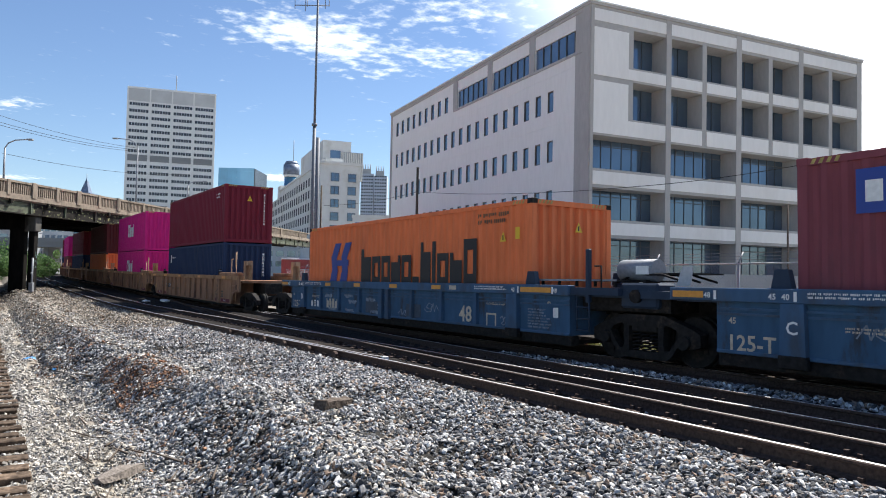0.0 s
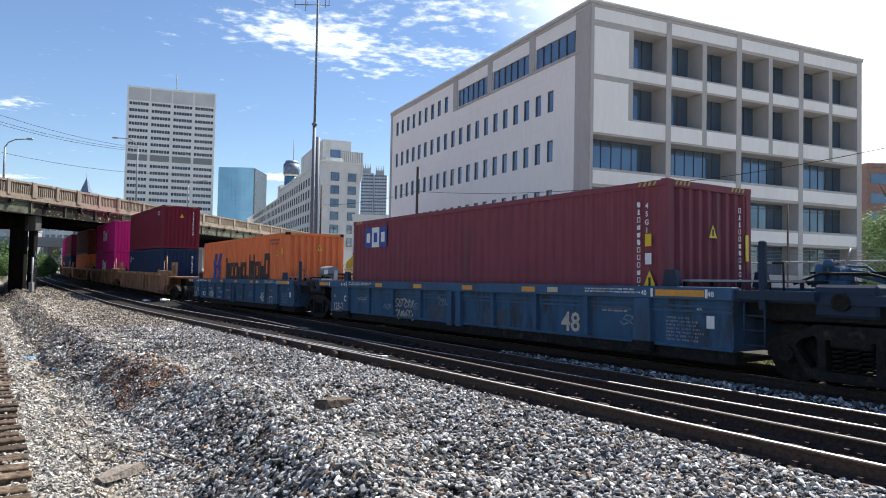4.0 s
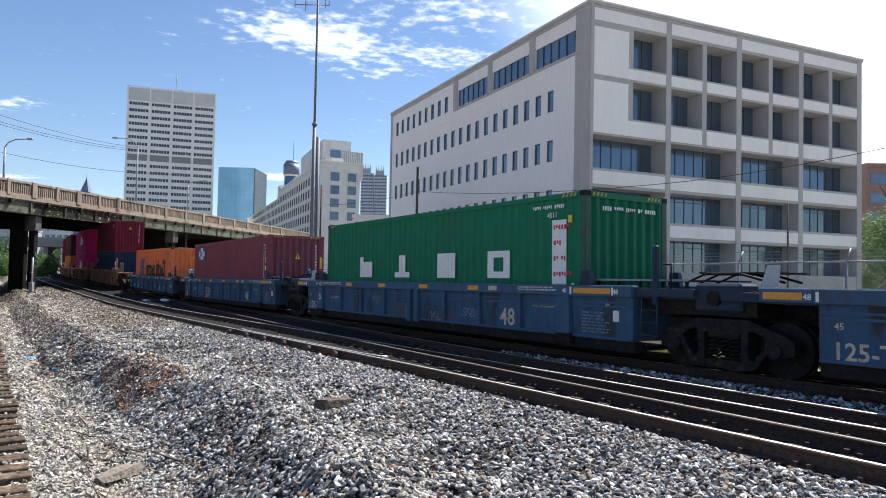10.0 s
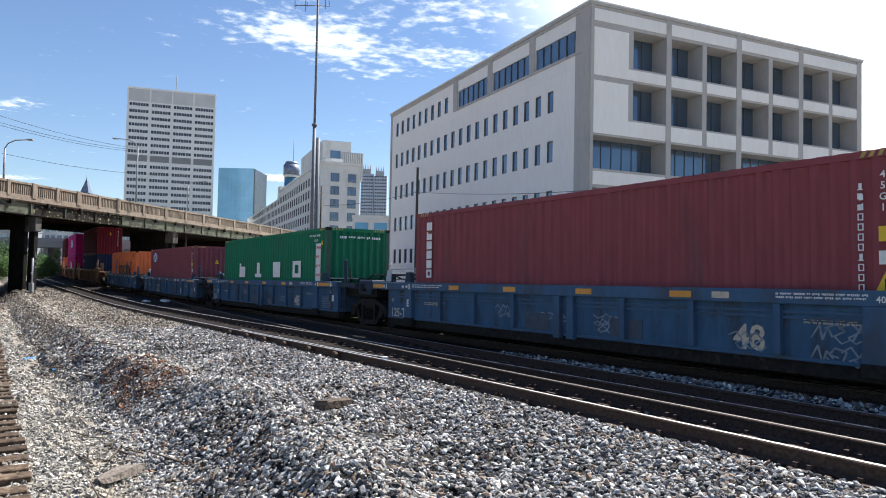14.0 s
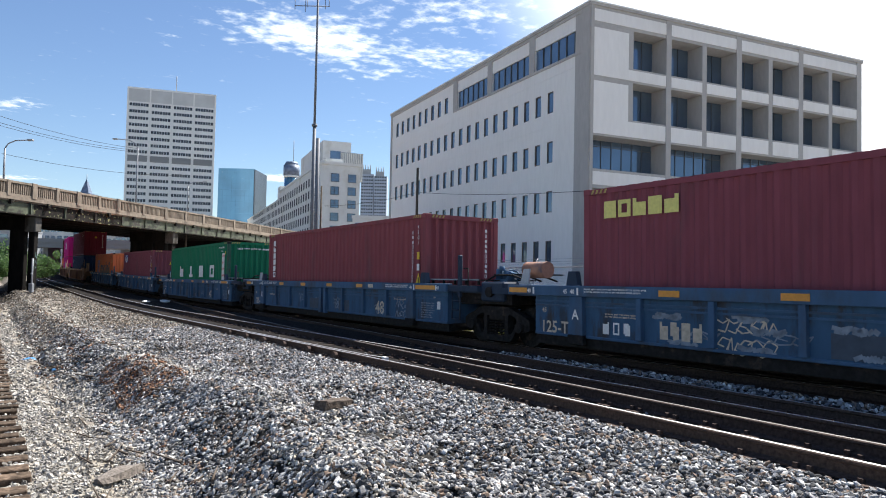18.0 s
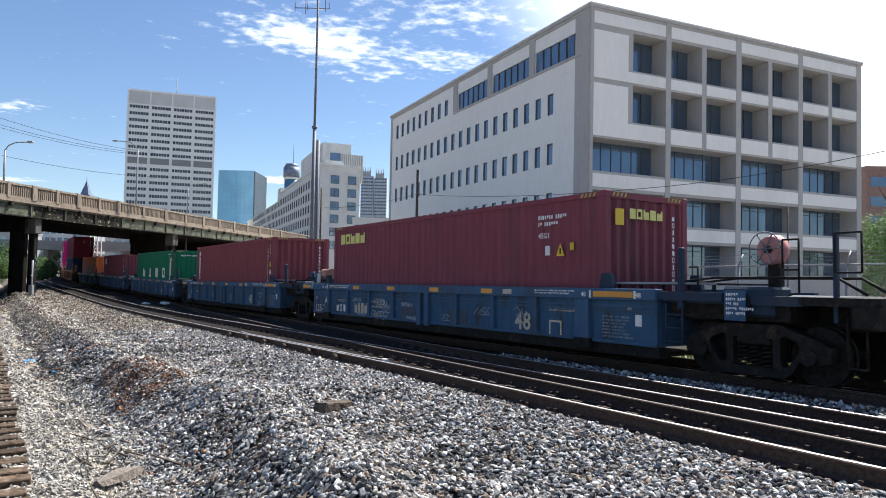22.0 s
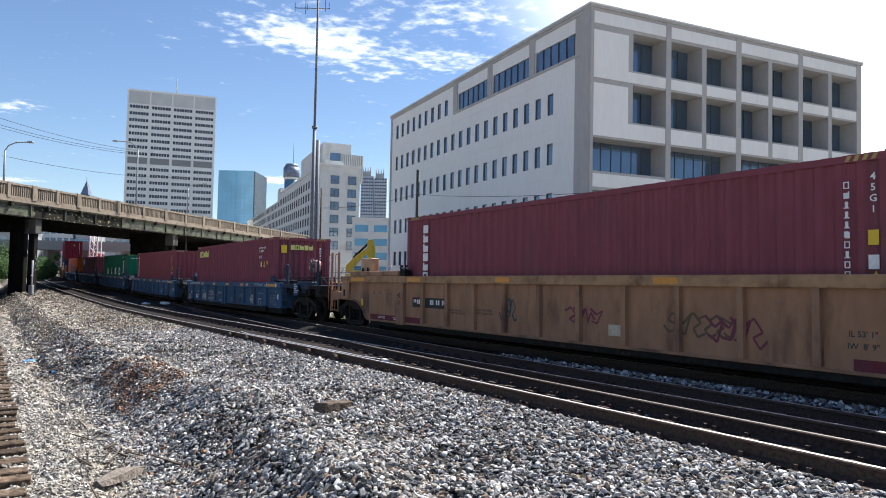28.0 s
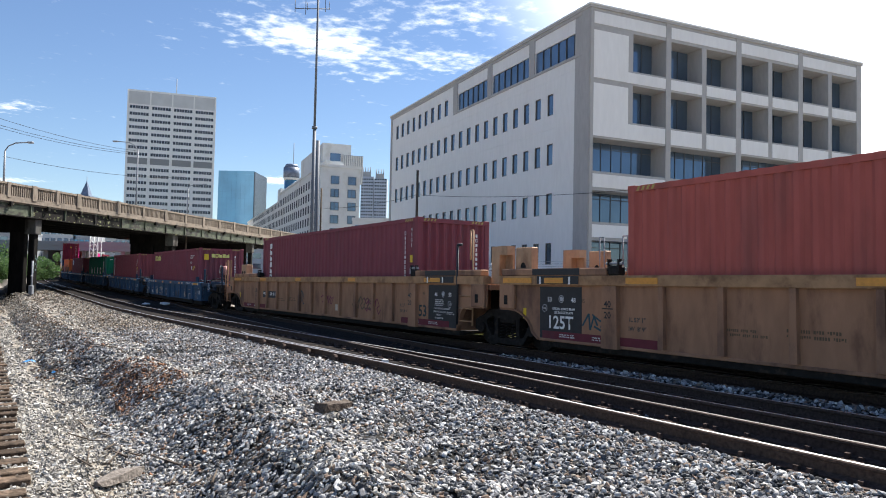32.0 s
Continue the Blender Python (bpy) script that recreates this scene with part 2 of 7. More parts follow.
M["blue_mark"] = material("blue_marking", (.012, .05, .28), .5)
M["yellow_mark"] = material("yellow_marking", (.75, .50, .02), .5)
M["amber"] = material("amber_reflector", (.66, .28, .035), .35, grain=.1, grain_scale=20)
M["red_mark"] = material("red_marking", (.55, .03, .04), .5)
M["concrete_white"] = material("white_wall_panel", (.86, .835, .80), .85, grain=.03, grain_scale=3, stain=(.81, .78, .74), stain_scale=.25, stain_low=.45, stain_high=.7, streak=4, bump=.05)
M["concrete_grey"] = material("grey_concrete_frame", (.45, .43, .41), .85, grain=.06, grain_scale=4, stain=(.39, .37, .35), stain_scale=.4, stain_low=.45, stain_high=.7, streak=3, bump=.05)
M["window"] = glass_dark("dark_window_glass", (.135, .195, .27))
M["frame_brown"] = material("brown_window_frame", (.15, .125, .105), .6, grain=.1)
M["steel_mast"] = material("dull_blue_grey_steel", (.15, .165, .19), .65, .1, grain=.15, grain_scale=4)
M["steel_mast_dark"] = material("dark_grey_painted_steel", (.055, .064, .070), .7, grain=.2, grain_scale=8, stain=(.09, .08, .07), stain_scale=3)
M["old_wood"] = material("old_brown_wood", (.085, .062, .046), .9, grain=.4, grain_scale=25, bump=.8, bump_scale=30)
M["mullion"] = material("bronze_mullion", (.085, .092, .10), .5, .2)
M["concrete_old"] = material("stained_old_concrete", (.25, .205, .16), .9, grain=.2, grain_scale=3, stain=(.13, .105, .08), stain_scale=.6, stain_low=.48, stain_high=.68, streak=2.5, bump=.3, bump_scale=10)
M["girder"] = material("flaking_green_girder_paint", (.085, .10, .062), .7, grain=.25, grain_scale=3, stain=(.035, .03, .024), stain_scale=.8, stain_low=.47, stain_high=.60, streak=.6, bump=.15)
# soot, blackened further: the deep shade under the bridge is in this colour
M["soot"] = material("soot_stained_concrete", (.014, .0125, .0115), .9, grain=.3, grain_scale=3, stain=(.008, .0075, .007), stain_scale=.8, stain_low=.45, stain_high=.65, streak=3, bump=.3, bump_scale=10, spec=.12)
M["pier_grey"] = material("grey_pier_concrete", (.12, .115, .105), .9, grain=.2, grain_scale=3, stain=(.05, .045, .04), stain_scale=.8, stain_low=.48, stain_high=.66, streak=2, bump=.3, bump_scale=10, spec=.12)
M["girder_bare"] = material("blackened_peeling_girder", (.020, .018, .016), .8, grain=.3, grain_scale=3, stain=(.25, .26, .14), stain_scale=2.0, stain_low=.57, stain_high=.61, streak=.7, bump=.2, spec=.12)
M["spray_faded"] = material("faded_teal_spray", (.10, .17, .16), .85, grain=.3, grain_scale=5)
# sooty girders with the shade below the deck painted in
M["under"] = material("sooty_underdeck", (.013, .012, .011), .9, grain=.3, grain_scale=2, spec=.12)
M["tower"] = material("pale_tower_cladding", (.76, .76, .74), .8, grain=.05, grain_scale=.3)
M["tower_glass"] = glass_dark("tower_window_band", (.05, .065, .085), .25)
M["louvre"] = material("grey_louvre", (.23, .24, .245), .8)
# dark matte pane colour holds the shade of a recess that isn't modelled
M["recess"] = material("shaded_window_recess", (.045, .055, .07), .8, grain=.3, grain_scale=.3, spec=.12)
M["blue_glass"] = material("blue_curtain_wall", (.085, .26, .44), .15, .35, grain=.2, grain_scale=.06, spec=.8)
M["stone_pale"] = material("pale_stone_facade", (.60, .61, .60), .85, grain=.05, grain_scale=.5, stain=(.5, .49, .45), stain_scale=.15)
# the haze of distance is put into this facade's pale colour
M["far_haze"] = material("hazy_blue_grey_facade", (.40, .45, .53), .8, grain=.1, grain_scale=.3)
M["crown"] = material("pale_grey_panels", (.54, .55, .55), .8, grain=.08, grain_scale=.2)
M["spire_glass"] = material("hazy_slate_glass", (.15, .19, .27), .5, .2, grain=.3, grain_scale=.4)
M["far_grey"] = material("grey_far_facade", (.34, .36, .38), .8, grain=.1, grain_scale=.3)
M["leaf"] = material("leaf", (.065, .125, .04), .6, vary=.5, island=True)
nt = M["leaf"].node_tree
lit = nt.nodes.new("ShaderNodeBsdfTranslucent")
lit.inputs["Color"].default_value = (.19, .33, .11, 1)
both = nt.nodes.new("ShaderNodeMixShader")
both.inputs["Fac"].default_value = .45
nt.links.new(nt.nodes["Principled BSDF"].outputs[0], both.inputs[1])
nt.links.new(lit.outputs[0], both.inputs[2])
nt.links.new(both.outputs[0], nt.nodes["Material Output"].inputs["Surface"])
# brown brick with haze mixed into its colour
M["brick_far"] = material("faded_brown_brick", (.30, .19, .16), .9, grain=.15, grain_scale=2, stain=(.24, .15, .125), stain_scale=.5)
M["blue_scrap"] = material("blue_plastic", (.04, .22, .50), .5, grain=.2, grain_scale=9)
M["bark"] = material("bark", (.10, .075, .055), .95, grain=.3, grain_scale=10)
M["grass"] = material("dry_grass", (.20, .22, .06), .9, vary=.4, island=True)

# ---- mesh helpers ----


def part(name, bm, mat, parent=None, label="", smooth=False):
    me = bpy.data.meshes.new(name)
    bm.to_mesh(me)
    bm.free()
    mats = mat if isinstance(mat, (list, tuple)) else [mat]
    for k in mats:
        me.materials.append(M[k])
    if smooth:
        for p in me.polygons:
            p.use_smooth = True
    ob = new(name, me)
    if parent is not None:
        ob.parent = parent
    if label:
        ob["label"] = label
    return ob


def clone(ob, m=None, parent=None):
    """Another part on the same mesh."""
    o = new(ob.name.split(".")[0], ob.data)
    o.parent = parent if parent is not None else ob.parent
    if m is not None:
        o.matrix_basis = m
    if "label" in ob.keys():
        o["label"] = ob["label"]
    return o


def thing(name, label, category, m=None, group="", kind=""):
    e = new(name)
    e.empty_display_size = .2
    if m is not None:
        e.matrix_basis = m
    return tagged(e, label, category, group, kind)


BOX = [(0, 1, 3, 2), (4, 6, 7, 5), (0, 4, 5, 1), (2, 3, 7, 6), (0, 2, 6, 4), (1, 5, 7, 3)]


def box(bm, x0, y0, z0, x1, y1, z1, mi=0, m=None):
    vs = []
    for x in (x0, x1):
        for y in (y0, y1):
            for z in (z0, z1):
                v = Vector((x, y, z))
                vs.append(bm.verts.new(m @ v if m is not None else v))
    for f in BOX:
        fc = bm.faces.new([vs[i] for i in f])
        fc.material_index = mi
    return vs


def bm_box(*a, bevel=0.0, **k):
    bm = bmesh.new()
    box(bm, *a, **k)
    if bevel:
        bmesh.ops.bevel(bm, geom=bm.edges[:], offset=bevel, segments=1, affect="EDGES")
    return bm


def prism(bm, outline, a, b, axis="x", mi=0, caps=True, m=None):
    """An outline of 2D points swept from a to b along an axis."""
    def p(u, v, w):
        q = {"x": (w, u, v), "y": (u, w, v), "z": (u, v, w)}[axis]
        q = Vector(q)
        return m @ q if m is not None else q
    A = [bm.verts.new(p(u, v, a)) for u, v in outline]
    B = [bm.verts.new(p(u, v, b)) for u, v in outline]
    n = len(outline)
    for i in range(n):
        f = bm.faces.new((A[i], A[(i + 1) % n], B[(i + 1) % n], B[i]))
        f.material_index = mi
    if caps:
        for vs in (A[::-1], B):
            f = bm.faces.new(vs)
            f.material_index = mi


def rod(bm, p, q, r, sides=8, r2=None, mi=0):
    p, q = Vector(p), Vector(q)
    d = (q - p).normalized()
    u = d.orthogonal().normalized()
    w = d.cross(u)
    r2 = r if r2 is None else r2
    A, B = [], []
    for i in range(sides):
        a = 2 * math.pi * i / sides
        e = u * math.cos(a) + w * math.sin(a)
        A.append(bm.verts.new(p + e * r))
        B.append(bm.verts.new(q + e * r2))
    for i in range(sides):
        f = bm.faces.new((A[i], A[(i + 1) % sides], B[(i + 1) % sides], B[i]))
        f.material_index, f.smooth = mi, True
    bm.faces.new(A[::-1]).material_index = mi
    bm.faces.new(B).material_index = mi


def bm_rod(p, q, r, sides=8, r2=None):
    bm = bmesh.new()
    rod(bm, p, q, r, sides, r2)
    return bm


def bm_path(pts, r, sides=6):
    bm = bmesh.new()
    for a, b in zip(pts, pts[1:]):
        rod(bm, a, b, r, sides)
    return bm


TYPE = {}


def cast_type(text):
    """A flat mesh of a word, one unit high, made once while the scene is still empty."""
    cu = bpy.data.curves.new("type", "FONT")
    cu.body, cu.size, cu.align_x, cu.offset = text, 1, "CENTER", .018
    cu.resolution_u = 2
    tmp = bpy.data.objects.new("type", cu)
    scene.collection.objects.link(tmp)
    TYPE[text] = bpy.data.meshes.new_from_object(tmp.evaluated_get(bpy.context.evaluated_depsgraph_get()))
    bpy.data.objects.remove(tmp)


for w in ("IL 53' 1\"", "IW  8' 9\"", "SPRG-7 OC D5 7 IC D6", "2 B-353  2 B-354", "5 IC D6-A", "125-T", "125T", "48", "45", "40", "20", "53", "110", "A", "B", "C", "D", "E", "4", "5", "G", "1", "45G1", "4511", "SPECIAL BRAKE BEAM", "SEE BADGE PLATE", "2 INCH TREAD COND. SHOES"):
    cast_type(w)


def words(text, size, mat, parent, m, name="lettering", align="LEFT", wide=1.0, bold=0.0, label=""):
    """Flat lettering in the built-in font, its x to the reader's right, its y up, in the pose m."""
    me = TYPE[text].copy()
    me.materials.clear()
    me.materials.append(M[mat])
    me.transform(Matrix.Diagonal((wide * size, size, size, 1)))
    if align == "LEFT":
        me.transform(Matrix.Translation((-min(v.co.x for v in me.vertices), 0, 0)))
    ob = new(name, me)
    ob.parent = parent
    ob.matrix_basis = m
    if label:
        ob["label"] = label
    return ob


def near_face(x, y, z):
    """A pose on the near side of the train (facing +y): reading runs to -x."""
    return Matrix.Translation((x, y, z)) @ Matrix(((-1, 0, 0, 0), (0, 0, 1, 0), (0, 1, 0, 0), (0, 0, 0, 1)))


def end_face(x, y, z):
    """A pose on an end that faces -x: reading runs to -y."""
    return Matrix.Translation((x, y, z)) @ Matrix(((0, 0, -1, 0), (-1, 0, 0, 0), (0, 1, 0, 0), (0, 0, 0, 1)))


def bars(parent, m, rows, w, h, mat="white", name="small_print", seed=1, fill=.75):
    """Unreadable print: rows of narrow upright bars set in words, in the pose m, starting at the top left."""
    rg = random.Random(seed)
    bm = bmesh.new()
    step = h / rows
    tall, wide = step * fill * .8, step * .36
    for r in range(rows):
        x, y = 0, -step * r
        end = w * rg.uniform(.75, 1)
        while x < end:
            for _ in range(rg.randint(2, 7)):
                l = wide * rg.uniform(.6, 1.15)
                low = y - tall * rg.choice((1, 1, .7))
                bm.faces.new([bm.verts.new(q) for q in ((x, low, .003), (x + l, low, .003), (x + l, y, .003), (x, y, .003))])
                x += l + step * .16
            x += step * .45
    ob = part(name, bm, mat, parent)
    ob.matrix_basis = m
    return ob

# ---- the ground ----
PROFILE = [(-3000, -1.6), (-40, -1.3), (-8, -1.0), (-2.4, -.86), (.6, -.86), (1.3, -.90), (1.75, -.90), (2.1, -.84), (2.5, -.62), (2.95, -.27), (3.12, -.19), (3.7, -.26), (4.2, -.27), (5.0, -.20),
           (5.4, -.17), (8.6, -.17), (8.8, -.10), (9.05, -.05), (9.3, -.10), (9.5, -.20), (12.4, -.18), (13.2, -.30), (14.5, -.55), (18, -.6), (60, -.9), (3000, -1.5)]


def ground_z(s, n):
    """The height of the ground; the crest of the ballast heap comes nearer to the low track further off."""
    if .8 < n < 5:
        n += min(1, (n - .8) / .6) * min(1, (5 - n) / 1.2) * (.105 * max(0, min(s, 18) - 9) + .16 * max(0, 9 - max(s, 3)))
    for (a, za), (b, zb) in zip(PROFILE, PROFILE[1:]):
        if n <= b:
            z = za + (zb - za) * (n - a) / (b - a)
            break
    z += rail_z(max(-30, min(s, 60)))
    if .4 < n < 5.2:
        w = min(1, (n - .4) / .8) * min(1, (5.2 - n) / .6)
        z += w * (.13 * noise.noise((s * .35, n * .5, 1)) + .13 * noise.noise((s * 1.1, n * 1.1, 4)) + .07 * noise.noise((s * 2.6, n * 2.6, 9)))
    return z


def build_ground():
    ns = [-3000, -1000, -300, -100, -40, -15, -8, -5, -2.5] + [-2 + .15 * i for i in range(98)] + [13, 14, 15, 17, 20, 30, 50, 80, 150, 400, 1200, 3000]
    ss = [-3000, -800, -200, -60, -30, -15, -8] + [-5 + .35 * i for i in range(160)] + [52 + 2 * i for i in range(26)] + [110, 130, 160, 220, 350, 700, 1500, 3500]
    vs, fs, mi = [], [], []
    for s in ss:
        for n in ns:
            vs.append((n * CA - s * SA, n * SA + s * CA, ground_z(s, n)))
    k = len(ns)
    for i in range(len(ss) - 1):
        for j in range(k - 1):
            fs.append((i * k + j, i * k + j + 1, (i + 1) * k + j + 1, (i + 1) * k + j))
            n = (ns[j] + ns[j + 1]) / 2
            # the dark bed also paints the bridge's shade on the ground beneath it
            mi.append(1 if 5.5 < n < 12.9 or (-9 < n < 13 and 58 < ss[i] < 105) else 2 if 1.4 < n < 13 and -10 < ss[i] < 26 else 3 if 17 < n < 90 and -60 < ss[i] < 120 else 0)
    me = bpy.data.meshes.new("ground")
    me.from_pydata(vs, [], fs)
    me.materials.append(M["soil"])
    me.materials.append(M["trackbed"])
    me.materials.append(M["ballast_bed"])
    me.materials.append(M["lot"])
    me.polygons.foreach_set("material_index", mi)
    me.polygons.foreach_set("use_smooth", [True] * len(fs))
    me.flip_normals()
    return tagged(new("ground", me), "dusty grey gravelly ground beside the railway tracks", "ground", kind="structure")


build_ground()


RAIL = [(-.07, -.165), (.07, -.165), (.07, -.150), (.012, -.125), (.010, -.045), (.036, -.032), (.036, -.010), (.021, 0),
        (-.021, 0), (-.036, -.010), (-.036, -.032), (-.010, -.045), (-.012, -.125), (-.07, -.150)]


def rail(parent, line, name="rail", label="", head="rail_top"):
    """A rail along a list of (s, n); its head is polished, its web rusty."""
    bm = bmesh.new()
    rings = []
    for i, (s, n) in enumerate(line):
        p = at(s, n, rail_z(s))
        a, b = at(*line[max(i - 1, 0)]), at(*line[min(i + 1, len(line) - 1)])
        t = (b - a).normalized()
        w = Vector((t.y, -t.x, 0))
        rings.append([bm.verts.new(p + w * u + Vector((0, 0, v))) for u, v in RAIL])
    k = len(RAIL)
    for r0, r1 in zip(rings, rings[1:]):
        for i in range(k):
            f = bm.faces.new((r0[i], r1[i], r1[(i + 1) % k], r0[(i + 1) % k]))
            f.material_index = 1 if i == 7 else 0
    bm.faces.new(rings[0])
    bm.faces.new(rings[-1][::-1])
    bmesh.ops.recalc_face_normals(bm, faces=bm.faces[:])
    return part(name, bm, ["rail_side", head], parent, label)


def steps(a, b, d):
    k = max(1, round((b - a) / d))
    return [a + (b - a) * i / k for i in range(k + 1)]


def tie_mesh(length, mat="tie"):
    bm = bm_box(-.115, -length / 2, -.18, .115, length / 2, 0, bevel=.012)
    me = bpy.data.meshes.new("tie")
    bm.to_mesh(me)
    bm.free()
    me.materials.append(M[mat])
    return me


TIE, TIE_OILY = tie_mesh(2.6), tie_mesh(2.6, "tie_oily")


def ties(parent, s0, s1, n, z, pitch=.5, seed=1, mesh=TIE_OILY):
    rg = random.Random(seed)
    s = s0
    while s < s1:
        o = new("tie", mesh)
        o.parent = parent
        p = at(s, n(s) + rg.uniform(-.05, .05))
        x = (at(s + .5, n(s)) - at(s - .5, n(s))).normalized()
        o.matrix_basis = Matrix.Translation((p.x, p.y, rail_z(s) + z + rg.uniform(-.012, .012))) @ Euler((0, 0, math.atan2(x.y, x.x) + rg.uniform(-.025, .025))).to_matrix().to_4x4()
        s += pitch * rg.uniform(.94, 1.06)


G = 1.435 / 2 + .036


def near_n(s):
    """The near track's middle: it swings a little to the left further off."""
    return 6.79 - .42 * max(0, min(1, (s - 10) / 20))


track = thing("track_near", "worn steel rails on dirty wooden ties with a turnout", "railway track", kind="structure")
rail(track, [(s, near_n(s) - G) for s in steps(-14, 76, 3) + steps(80, 150, 4)])
rail(track, [(s, near_n(s) + G) for s in steps(-14, 76, 3) + steps(80, 150, 4)])


def turnout(s):
    """The left rail of the track that branches off: it crosses the near track's right rail at the frog."""
    u = max(0, min(s, 17) - 3)
    return 6.85 + .012 * u + .0022 * u * u + .0735 * max(0, s - 17)


rail(track, [(s, turnout(s)) for s in steps(-14, 46, 2)], head="rail_dull")
rail(track, [(s, turnout(s) + 2 * G) for s in steps(-14, 46, 2)])
rail(track, [(19.6, near_n(19.6) - G + .22)] + [(s, near_n(s) - G + .115) for s in (18.8, 15, 12.2)] + [(11.45, near_n(11.45) - G + .2)], "guard_rail", "short guard rail with a whitened end")
part("painted_end", bm_box(-.04, -.04, -.06, .10, .04, .008), "white", track, "whitened end of the guard rail").matrix_basis = Matrix.Translation(at(11.4, near_n(11.4) - G + .2, rail_z(11.4))) @ Matrix.Rotation(HEAD + math.pi / 2, 4, "Z")
brace = None
for s in (19.6, 18.2, 16.9, 15.6, 14.2, 12.9):
    m = Matrix.Translation(at(s, near_n(s) - G - .12, rail_z(s) - .10)) @ Matrix.Rotation(HEAD + math.pi / 2, 4, "Z")
    if brace is None:
        bm = bmesh.new()
        prism(bm, [(-.11, -.07), (.11, -.07), (.10, .04), (.05, .085), (-.05, .085), (-.10, .04)], -.03, .03, "y")
        bmesh.ops.recalc_face_normals(bm, faces=bm.faces[:])
        brace = part("rail_brace", bm, "rail_side", track)
        brace.matrix_basis = m
    else:
        clone(brace, m)
ties(track, -8, 62, near_n, -.17, .52, 3)
ties(track, -8, 46, lambda s: turnout(s) + G + .2, -.19, .52, 5)


def fastenings(parent, line, s0, s1):
    """Tie plates and spike heads on both sides of a rail, too many to pick apart."""
    rg = random.Random(len(parent.children))
    bm = bmesh.new()
    s = s0
    while s < s1:
        m = Matrix.Translation(at(s, line(s), rail_z(s) - .165)) @ Matrix.Rotation(HEAD + math.pi / 2, 4, "Z")
        box(bm, -.10, -.19, 0, .10, .19, .018, m=m)
        for x in (-.06, .06):
            for y in (-.10, .10):
                if rg.random() < .85:
                    box(bm, x - .022, y - .026, .018, x + .022, y + .026, .050 + rg.uniform(0, .02), m=m)
        s += .52 * rg.uniform(.94, 1.06)
    tagged(part("tie_plates", bm, "rail_side", parent, "rusty tie plates with spike heads"), kind="stuff")


for line in (lambda s: near_n(s) - G, lambda s: near_n(s) + G, turnout, lambda s: turnout(s) + 2 * G):
    fastenings(track, line, -4, 34)
track2 = thing("track_train", "steel rails under the passing train", "railway track", kind="structure")
rail(track2, [(s, TRAIN_N - G) for s in steps(-30, 76, 4) + steps(80, 240, 4)])
rail(track2, [(s, TRAIN_N + G) for s in steps(-30, 76, 4) + steps(80, 240, 4)])
ties(track2, -8, 60, lambda s: TRAIN_N, -.17, .52, 7)
track3 = thing("track_low", "old low track with weathered brown ties", "railway track", kind="structure")
ties(track3, -7, 46, lambda s: -.86, -.79, .5, 9, TIE)
rail(track3, [(s, -.86 - G) for s in steps(-6, 60, 4)])
rail(track3, [(s, -.86 + G) for s in steps(-6, 60, 4)])
for o in track3.children:
    if o.name.startswith("rail"):
        o.location.z = -.63

# ---- the office block ----
B_ANG = radians(24.65)
OFFICE = Matrix.Translation((10.5, 50, 0)) @ Matrix.Rotation(B_ANG, 4, "Z")   # x along the bayed front, y along the long side
BASE, TOP = -1.0, 21.70
RW, LW = 30.2, 41.9
office = thing("office_building", "white five-storey office block with grey concrete frame and deep window bays", "building", OFFICE)
REC = 1.6


